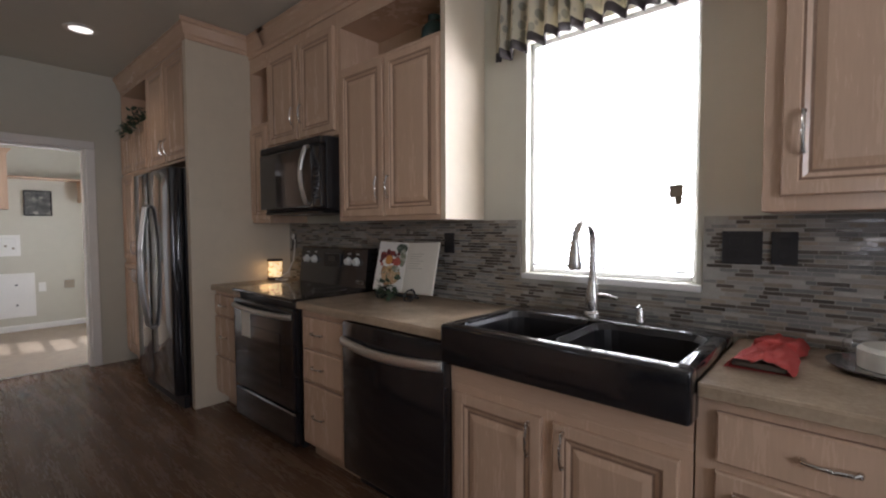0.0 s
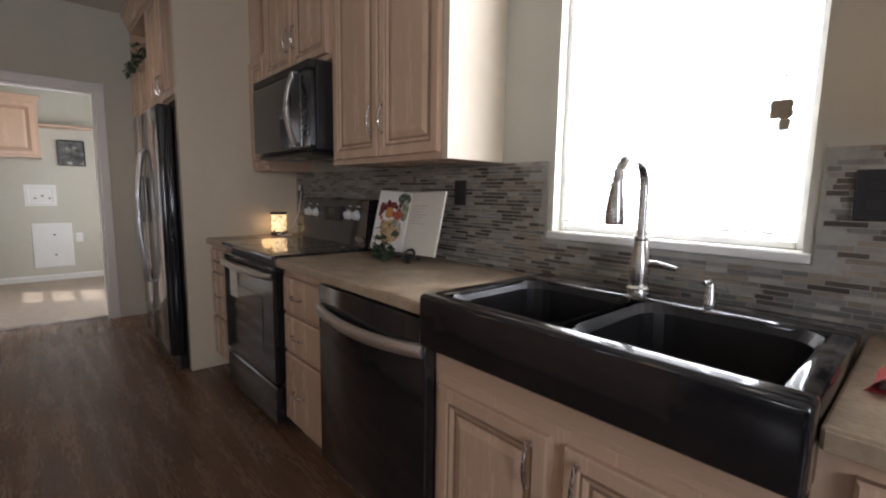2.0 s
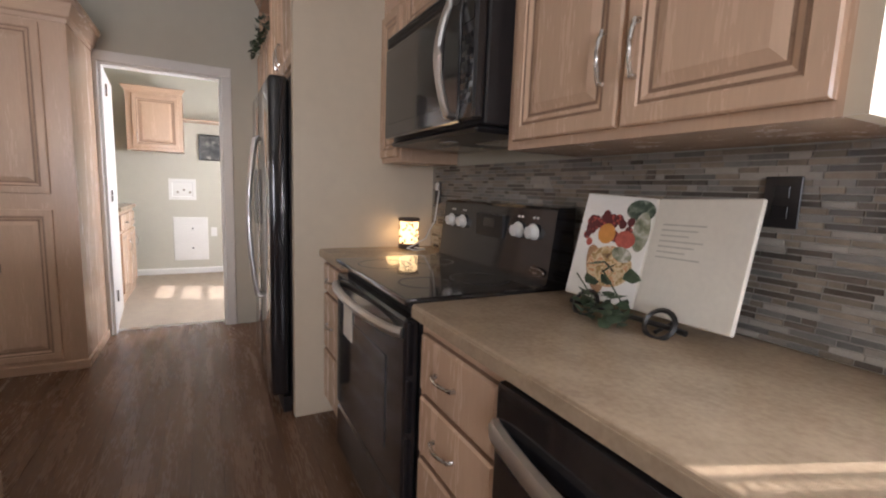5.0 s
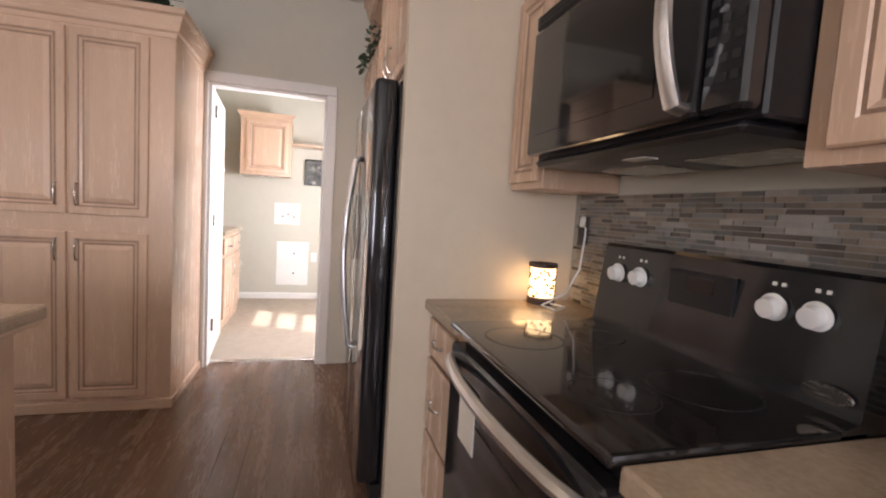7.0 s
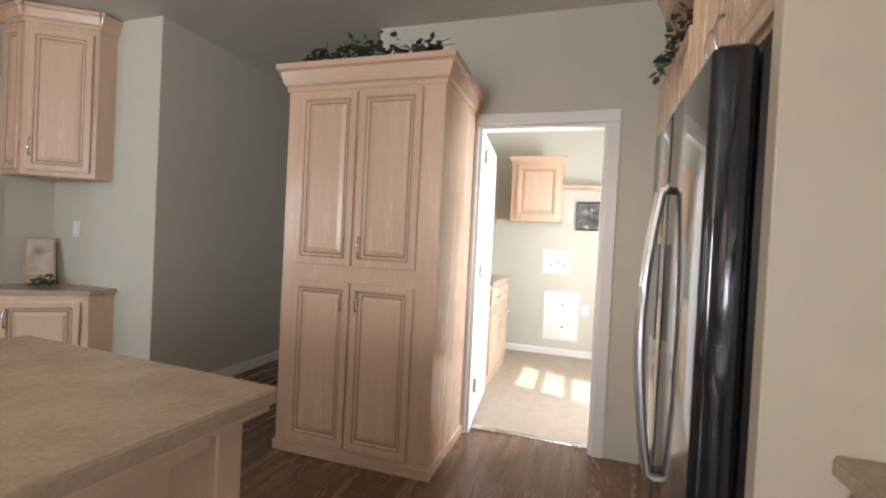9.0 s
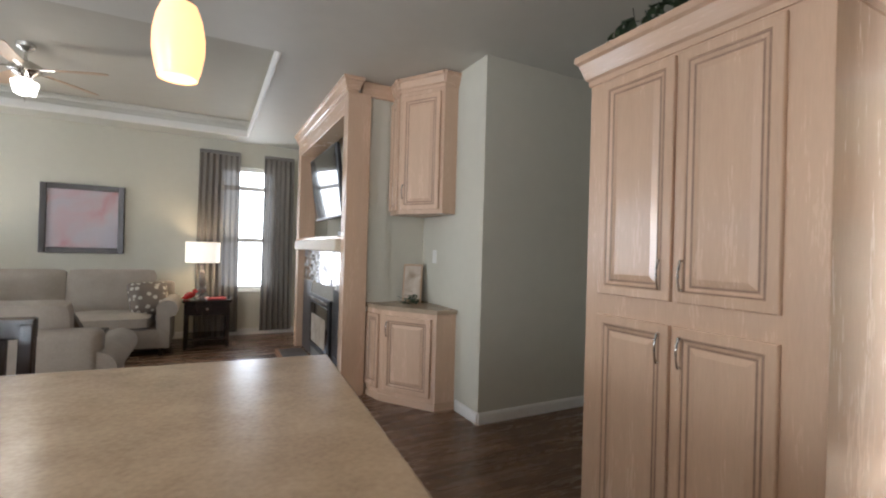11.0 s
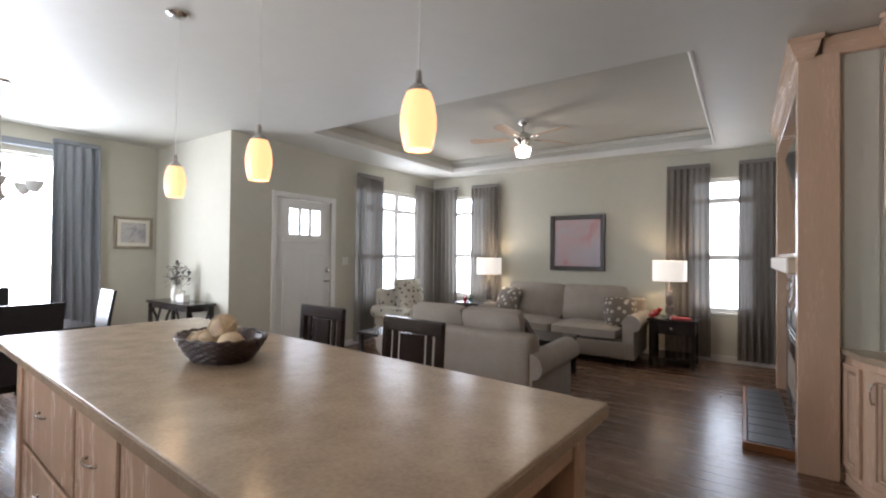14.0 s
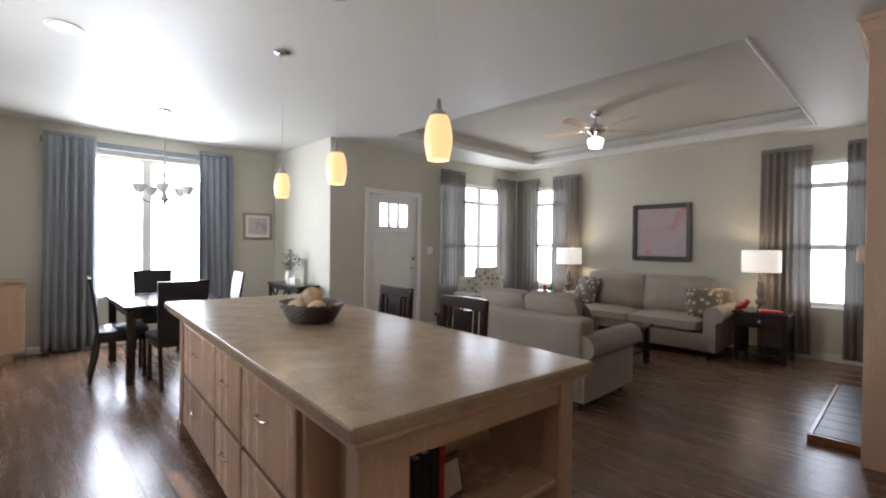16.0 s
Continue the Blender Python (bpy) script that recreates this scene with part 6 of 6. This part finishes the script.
def bird(x, y, z, rz):
    th = thing("ceramic_bird", pose(x, y, z, 0, 0, rz), "red glazed ceramic bird on the end table", "ornament")
    bm = bmesh.new()
    bmesh.ops.create_uvsphere(bm, u_segments=20, v_segments=12, radius=1)
    for v in bm.verts:
        v.co = Vector((v.co.x * 0.085 + (0.05 * v.co.z if v.co.x < -0.6 else 0), v.co.y * 0.045 * (1 - 0.4 * abs(v.co.x)), 0.05 + v.co.z * 0.048 + 0.02 * v.co.x))
    bmesh.ops.create_uvsphere(bm, u_segments=14, v_segments=10, radius=0.032, matrix=Matrix.Translation((0.075, 0, 0.105)))
    bmesh.ops.create_cone(bm, segments=8, radius1=0.010, radius2=0.001, depth=0.03, cap_ends=True, matrix=pose(0.112, 0, 0.105, 0, 90, 0))
    return part("body", bm, REDGLAZE, th, smooth=True)


bird(-2.12, -5.34, 0.603, 150)
tbk = thing("book", pose(-2.42, -5.32, 0.602, 0, 0, 12), "small red book lying on the end table", "book")
part("cover", box(-0.11, 0.11, -0.08, 0.08, 0, 0.022, 0.003), RED, tbk)
part("pages", box(-0.105, 0.112, -0.076, 0.076, 0.004, 0.018), PAPER, tbk)
greenery("potted_plant", pose(0.62, -5.36, 0.602), (0.07, 0.06, 0.12), 60, 0.045, "small green plant on the end table", 15)
rcn = thing("candle_holder", pose(0.76, -5.40, 0.602), "small red candle holder on the end table", "ornament")
part("cup", lathe([(0, 0), (0.03, 0), (0.035, 0.05), (0.03, 0.10), (0.026, 0.10), (0.028, 0.02), (0, 0.02)], 16), REDGLAZE, rcn, smooth=True)

ct = thing("coffee_table", pose(-0.92, -4.02, 0), "dark espresso coffee table with turned-out legs", "coffee table")
part("top", box(-0.55, 0.55, -0.30, 0.30, 0.42, 0.455, 0.006), ESPRESSO, ct)
part("apron", box(-0.50, 0.50, -0.25, 0.25, 0.34, 0.419), ESPRESSO, ct)
for x in (-0.49, 0.49):
    for y in (-0.25, 0.25):
        part("leg", box(x - 0.03, x + 0.03, y - 0.03, y + 0.03, 0, 0.419, 0.004), ESPRESSO, ct)
part("lower_shelf", box(-0.47, 0.47, -0.23, 0.23, 0.12, 0.145, 0.003), ESPRESSO, ct)
st = thing("side_table", pose(0.12, -2.72, 0), "low dark side table between armchair and love seat", "side table")
part("top", box(-0.24, 0.24, -0.24, 0.24, 0.52, 0.55, 0.005), ESPRESSO, st)
for x in (-0.2, 0.2):
    for y in (-0.2, 0.2):
        part("leg", box(x - 0.02, x + 0.02, y - 0.02, y + 0.02, 0, 0.519, 0.003), ESPRESSO, st)


def picture(name, m, w, h, frame_w, frame_mat, art, label, mat_w=0.0):
    th = thing(name, m, label, "picture")
    for x0, x1, z0, z1 in ((0, frame_w, 0, h), (w - frame_w, w, 0, h), (frame_w, w - frame_w, 0, frame_w), (frame_w, w - frame_w, h - frame_w, h)):
        part("frame", box(x0, x1, -0.035, 0, z0, z1, 0.008, segs=2), frame_mat, th)
    part("print", box(frame_w + mat_w, w - frame_w - mat_w, -0.016, -0.010, frame_w + mat_w, h - frame_w - mat_w), art, th)
    if mat_w:
        part("mount", box(frame_w, w - frame_w, -0.012, -0.004, frame_w, h - frame_w), PAPER, th)
    return th


picture("framed_picture", pose(-0.48, -5.998, 1.15, 0, 0, 180), 0.86, 0.865, 0.07, FRAMEWOOD, ART_ROSE, "dark framed rose abstract picture above the sofa")
picture("framed_picture", pose(3.648, -1.42, 1.415, 0, 0, -90), 0.45, 0.42, 0.035, SILVERFRAME, ART_GREY, "small pewter framed print in the dining corner", 0.045)
plate("light_switch", pose(1.858, -3.74, 1.27, 0, 0, -90), 0.12, 0.12, PLASTIC, "white double light switch beside the front door", 2)


# ---- island chairs and dining set ----
def counter_chair(m):
    th = thing("counter_chair", m, "dark espresso counter chair with a panelled back", "chair", "chairs at the island")
    w = 0.44
    part("seat", box(-w / 2, w / 2, -0.02, 0.40, 0.60, 0.65, 0.012, segs=2), LEATHER, th)
    for x in (-1, 1):
        part("front_leg", box(x * 0.19 - 0.02, x * 0.19 + 0.02, 0.35, 0.39, 0, 0.60, 0.003), ESPRESSO, th)
        part("back_leg", box(x * 0.195 - 0.021, x * 0.195 + 0.021, -0.021, 0.021, 0, 1.0, 0.004), ESPRESSO, th, m=pose(0, -0.01, 0, 3))
        part("stretcher", box(x * 0.19 - 0.012, x * 0.19 + 0.012, 0.02, 0.36, 0.22, 0.25), ESPRESSO, th)
        part("splat", box(x * 0.125 - 0.014, x * 0.125 + 0.014, -0.008, 0.010, 0.70, 0.96), ESPRESSO, th, m=pose(0, -0.01, 0, 3))
    part("top_rail", box(-w / 2, w / 2, -0.018, 0.018, 0.945, 1.025, 0.008, segs=2), ESPRESSO, th, m=pose(0, -0.01, 0, 3))
    part("lower_rail", box(-0.175, 0.175, -0.012, 0.012, 0.68, 0.715, 0.003), ESPRESSO, th, m=pose(0, -0.01, 0, 3))
    bm, _f = panel_rings(0.165, 0.225, [(0, 0.012), (0, -0.010), (0.006, -0.014), (0.022, -0.014), (0.03, -0.006), (0.04, -0.006)])
    part("back_panel", bm, ESPRESSO, th, m=pose(0, -0.01, 0, 3) @ pose(-0.0825, 0, 0.717))
    part("footrest", box(-0.17, 0.17, 0.36, 0.38, 0.20, 0.23), ESPRESSO, th)
    return th


c1 = counter_chair(pose(-1.55, -0.93, 0, 0, 0, -4))
copy_thing(c1, pose(-0.71, -1.02, 0, 0, 0, -3))


def dining_chair(m):
    th = thing("dining_chair", m, "black leatherette dining chair with a tall plain back", "chair", "chairs round the dining table")
    part("seat", cushion(0.44, 0.42, 0.07, 0.015), LEATHER, th, m=pose(0, 0.21, 0.43), smooth=True)
    part("seat_frame", box(-0.20, 0.20, 0.02, 0.40, 0.38, 0.432, 0.003), ESPRESSO, th)
    bm = bmesh.new()
    g = []
    for i in range(9):
        v = i / 8
        g.append([(x, -0.06 * v ** 1.6 - 0.014 + 0.028 * s, 0.44 + 0.56 * v) for s in (0, 1) for x in (-0.20 - 0.015 * v, 0.20 + 0.015 * v)])
    vs = [[bm.verts.new(p) for p in row] for row in g]
    for a, b in zip(vs, vs[1:]):
        for q in ((0, 1), (1, 3), (3, 2), (2, 0)):
            bm.faces.new((a[q[0]], a[q[1]], b[q[1]], b[q[0]]))
    bm.faces.new((vs[0][0], vs[0][1], vs[0][3], vs[0][2]))
    bm.faces.new((vs[-1][0], vs[-1][1], vs[-1][3], vs[-1][2]))
    bmesh.ops.recalc_face_normals(bm, faces=bm.faces)
    part("backrest", bm, LEATHER, th, smooth=True)
    for x in (-0.18, 0.18):
        part("front_leg", box(x - 0.018, x + 0.018, 0.36, 0.396, 0, 0.379, 0.003), ESPRESSO, th)
        part("back_leg", tube([(x, -0.06, 0.0), (x, -0.01, 0.25), (x, 0.015, 0.45)], 0.021, 6, taper=[0.8, 1, 1]), ESPRESSO, th)
    return th


d1 = dining_chair(pose(1.16, 0.0, 0, 0, 0, -88))
copy_thing(d1, pose(1.98, 0.56, 0, 0, 0, 176))
copy_thing(d1, pose(3.10, -0.13, 0, 0, 0, 92))
copy_thing(d1, pose(2.16, -0.80, 0, 0, 0, -6))
dt = thing("dining_table", pose(2.09, -0.06, 0), "dark espresso square dining table", "table")
part("top", box(-0.63, 0.63, -0.47, 0.47, 0.715, 0.75, 0.006), ESPRESSO, dt)
part("apron", box(-0.57, 0.57, -0.41, 0.41, 0.62, 0.714), ESPRESSO, dt)
for x in (-0.57, 0.57):
    for y in (-0.41, 0.41):
        part("leg", box(x - 0.035, x + 0.035, y - 0.035, y + 0.035, 0, 0.714, 0.004), ESPRESSO, dt)

co = thing("console_table", pose(2.58, -1.745, 0), "dark espresso console table with crossed end bars", "console table")
part("top", box(-0.50, 0.50, -0.17, 0.17, 0.75, 0.78, 0.005), ESPRESSO, co)
part("apron", box(-0.46, 0.46, -0.14, 0.14, 0.69, 0.749), ESPRESSO, co)
for x in (-0.455, 0.455):
    for y in (-0.135, 0.135):
        part("leg", box(x - 0.02, x + 0.02, y - 0.02, y + 0.02, 0, 0.749, 0.003), ESPRESSO, co)
    for s in (-1, 1):
        part("cross_bar", box(-0.010, 0.010, -0.012, 0.012, -0.36, 0.36), ESPRESSO, co, m=pose(x, 0, 0.38, s * 20))
for s in (-1, 1):
    part("cross_bar", box(-0.012, 0.012, -0.010, 0.010, -0.30, 0.30), ESPRESSO, co, m=pose(-0.32 * s, 0.135, 0.45, 0, s * 27, 0))
va2 = thing("flower_vase", pose(2.66, -1.74, 0.781), "pale glazed vase of dried flowers", "vase")
part("vase", lathe([(0, 0), (0.05, 0), (0.07, 0.06), (0.06, 0.13), (0.045, 0.17), (0.06, 0.20), (0.055, 0.20), (0.04, 0.17), (0, 0.15)], 22), PAPER, va2, smooth=True)
rf = random.Random(33)
bm = bmesh.new()
for k in range(150):
    a, r, z = rf.uniform(0, 6.283), rf.uniform(0, 0.17), rf.uniform(0.24, 0.46)
    p = Vector((r * math.cos(a), r * math.sin(a) * 0.8, z - r * 0.4))
    leaf_mesh(bm, p, rf.uniform(0.03, 0.055), rf)
    if k % 8 == 0:
        part("stem", tube([(0, 0, 0.15), (p.x * 0.5, p.y * 0.5, p.z * 0.75), p], 0.002, 5), LEAF, va2)
tagged(part("blooms", bm, [mat("dried_flower", (0.20, 0.17, 0.15), 0.8, vary=0.3, scale=20, random_vary=0.5)], va2), kind="stuff")
tb = thing("tissue_box", pose(2.47, -1.72, 0.781, 0, 0, 20), "small pale box on the console table", "box")
part("box", box(-0.06, 0.06, -0.05, 0.05, 0, 0.09, 0.006), PLASTIC, tb)
part("tissue", lathe([(0.03, 0.088), (0.012, 0.11), (0.03, 0.14), (0.0, 0.12)], 7), PAPER, tb)

hu = cabinet("base_cabinet", 3.30, 3.646, 1.285, 0, 0.875, 1.09, "glazed maple sideboard in the dining corner", toe=True)
solo("worktop", box(3.27, 3.647, 1.06, 2.378, 0.878, 0.915, 0.005), COUNTER, "tan laminate top of the dining sideboard", "worktop")
part("door", panel_rings(0.33, 0.70, [(0, 0), (0, -0.016), (0.004, -0.02), (0.05, -0.02), (0.06, -0.01), (0.09, -0.016), (0.1, -0.016)])[0], MAPLE, hu, m=pose(0.008, 0, 0.12))

# ---- utility room ----
ub = thing("base_cabinet", pose(-6.56, 0.46, 0, 0, 0, 180), "maple base cabinet in the utility room", "cabinet", "utility cabinets")
ub.matrix_basis = pose(-5.62, 0.46, 0.012, 0, 0, 180)
part("body", box(0, 0.92, 0, 0.575, 0.0, 0.905), MAPLE, ub)
for x in (0.03, 0.48):
    raised_door(ub, x, 0.72, 0.41, 0.15, name="drawer_front", flat=True, handle=(0.2, 0.07, False))
    raised_door(ub, x, 0.10, 0.41, 0.59, handle=(0.36, 0.38, True))
solo("worktop", box(-6.56, -5.60, -0.118, 0.49, 0.919, 0.957, 0.005), COUNTER, "grey-tan laminate top in the utility room", "worktop")
uu = thing("wall_cabinet", pose(-5.62, 0.20, 0, 0, 0, 180), "maple wall cabinet in the utility room", "cabinet", "utility cabinets")
part("body", box(0, 1.26, 0, 0.315, 1.44, 2.26), MAPLE, uu)
for x in (0.03, 0.44, 0.85):
    raised_door(uu, x, 1.47, 0.38, 0.75, handle=(0.34, 0.06, True))
uf = thing("wall_cabinet", pose(-6.885, 0.40, 0, 0, 0, 90), "maple wall cabinet on the utility far wall", "cabinet", "utility cabinets")
part("body", box(0, 0.57, 0, 0.312, 1.575, 2.26), MAPLE, uf)
raised_door(uf, 0.06, 1.61, 0.47, 0.60, handle=(0.05, 0.06, True))
crown(uf, [((0, 0), (0.57, 0), (0, -1))], 2.24, h=0.07, proj=0.04)
sh = thing("wall_shelf", pose(-7.0, 1.62, 1.97), "maple wall shelf with brackets in the utility room", "shelf")
part("board", box(-0.198, 0.10, -0.72, 0.75, 0.0, 0.02, 0.003), MAPLE_H, sh)
part("bracket", box(-0.198, 0.05, 0.06, 0.08, -0.28, 0.0), MAPLE, sh)
picture("framed_sign", pose(-7.198, 1.13, 1.505, 0, 0, 90), 0.28, 0.33, 0.015, BLACKSAT, ART_DARK, "dark framed sign on the utility wall")
lb = thing("washer_outlet_box", pose(-7.198, 0.775, 0.985, 0, 0, 90), "white recessed washer outlet box", "outlet box")
part("flange", panel_rings(0.31, 0.27, [(0, 0), (0, -0.008), (0.04, -0.008), (0.045, -0.002), (0.06, -0.002)])[0], PLASTIC, lb)
for k in range(3):
    part("valve", lathe([(0.014, 0), (0.014, 0.03), (0, 0.03)], 10, m=pose(0.10 + 0.07 * k, -0.003, 0.10 + 0.03 * (k % 2), 90)), SILVERFRAME, lb)
ap = thing("access_panel", pose(-7.198, 0.81, 0.19, 0, 0, 90), "white flush access panel with two latches", "access panel")
part("cover", box(0, 0.40, -0.010, 0, 0, 0.57, 0.003), PLASTIC, ap)
for z in (0.16, 0.42):
    part("latch", lathe([(0.012, 0), (0.010, 0.01), (0, 0.01)], 10, m=pose(0.22, -0.010, z, 90)), BLACKSAT, ap)
plate("light_switch", pose(-7.198, 1.28, 0.565, 0, 0, 90), 0.075, 0.12, PLASTIC, "white outlet on the utility wall")
plate("outlet", pose(-7.198, 1.56, 0.58, 0, 0, 90), 0.11, 0.11, SILVERFRAME, "grey dryer outlet on the utility wall")

# ---- outside, seen through the glass ----
for nm, x0, x1, y0, y1 in (("garden_wall", -14, 14, -14.2, -14), ("garden_wall", 13.8, 14, -13.9, 14), ("garden_wall", -14, 13.7, 13.8, 14)):
    solo(nm, box(x0, x1, y0, y1, -0.4, 1.3, 0.02), STUCCO, "pale stucco garden wall", "wall")

# ---- mosaic tiles behind the counter ----
solo("backsplash", box(-2.775, -0.505, 2.372, 2.379, 0.912, 1.362), GROUT, "grey grouted mosaic backsplash", "backsplash", "structure")
bs = bpy.data.objects["backsplash"]
part("grout_bed", box(-0.505, 0.315, 2.372, 2.379, 0.912, 1.062), GROUT, bs)
part("grout_bed", box(0.315, 1.55, 2.372, 2.379, 0.912, 1.362), GROUT, bs)
rt = random.Random(7)
shared = {}
LEN, ROWH = (0.03, 0.045, 0.06, 0.085, 0.115), 0.0150
for i, w in enumerate(LEN):
    for j, mt in enumerate(TILES):
        b = box(0, w - 0.0026, -0.0024, 0, 0, ROWH - 0.0030)
        for v in b.verts:
            if v.co.y < -0.001:
                v.co.x += 0.0008 if v.co.x < w / 2 else -0.0008
                v.co.z += 0.0008 if v.co.z < 0.008 else -0.0008
        shared[i, j] = mesh_of("tile", b, mt)
rest = [bmesh.new() for _ in TILES]
count = 0
for r in range(30):
    z = 0.9125 + r * ROWH
    x = -2.775 + rt.uniform(-0.05, 0)
    while x < 1.54:
        i = rt.choice((0, 1, 2, 2, 3, 3, 4))
        j = rt.choices((0, 1, 2, 3), (4, 4, 4, 3))[0]
        w = LEN[i]
        if x + w > -2.77 and x >= -2.775 and x + w < 1.55 and (x + w < -0.505 or x > 0.315 or z + ROWH < 1.062):
            if -1.62 < x < -0.62 and count < 300 and r > 2:
                ob = new("tile", shared[i, j])
                ob.parent = bs
                ob.location = (x, 2.3715 - rt.uniform(0, 0.0008), z)
                count += 1
            else:
                box(x, x + w - 0.0026, 2.3692 - rt.uniform(0, 0.0008), 2.3715, z, z + ROWH - 0.0030, bm=rest[j])
        x += w
for j, b in enumerate(rest):
    tagged(part("mosaic", b, TILES[j], bs), kind="stuff")

# ---- floor planks ----
PW, PL = 0.125, 1.21
rp = random.Random(11)
plank_meshes = {}
far = bmesh.new()
count = 0
y = -6.0
row = 0
while y < 2.38:
    w = min(PW, 2.38 - y)
    x = -6.60 + rp.uniform(-PL, 0)
    while x < 3.65:
        x0, x1 = max(x, -6.60), min(x + PL, 3.65)
        inside = x1 - x0 > 0.03 and not (x1 < -4.78 and y + w > -0.3) and not (x1 < -4.25 and y < -1.9)
        if inside and y + w > -0.3 and x0 < -4.78:
            x0 = -4.78
        if inside and x1 - x0 > 0.03:
            near = -4.9 < x0 < 1.2 and -3.3 < y < 1.75
            if near and count < 300 and abs(x1 - x0 - PL) < 1e-6 and abs(w - PW) < 1e-6:
                if "full" not in plank_meshes:
                    b = box(0, PL - 0.0005, 0, PW - 0.0005, -0.004, 0)
                    for v in b.verts:
                        if v.co.z > -0.002:
                            v.co.x += 0.0004 if v.co.x < 0.5 else -0.0004
                            v.co.y += 0.0004 if v.co.y < 0.05 else -0.0004
                    plank_meshes["full"] = mesh_of("plank", b, FLOOR)
                ob = new("plank", plank_meshes["full"])
                ob.parent = floor
                ob.location = (x0, y, 0.0)
                count += 1
            else:
                box(x0, x1 - 0.0005, y, y + w - 0.0005, -0.004, 0.0, bm=far)
        x += PL
    y += PW
    row += 1
tagged(part("planks", far, FLOOR, floor), kind="stuff")
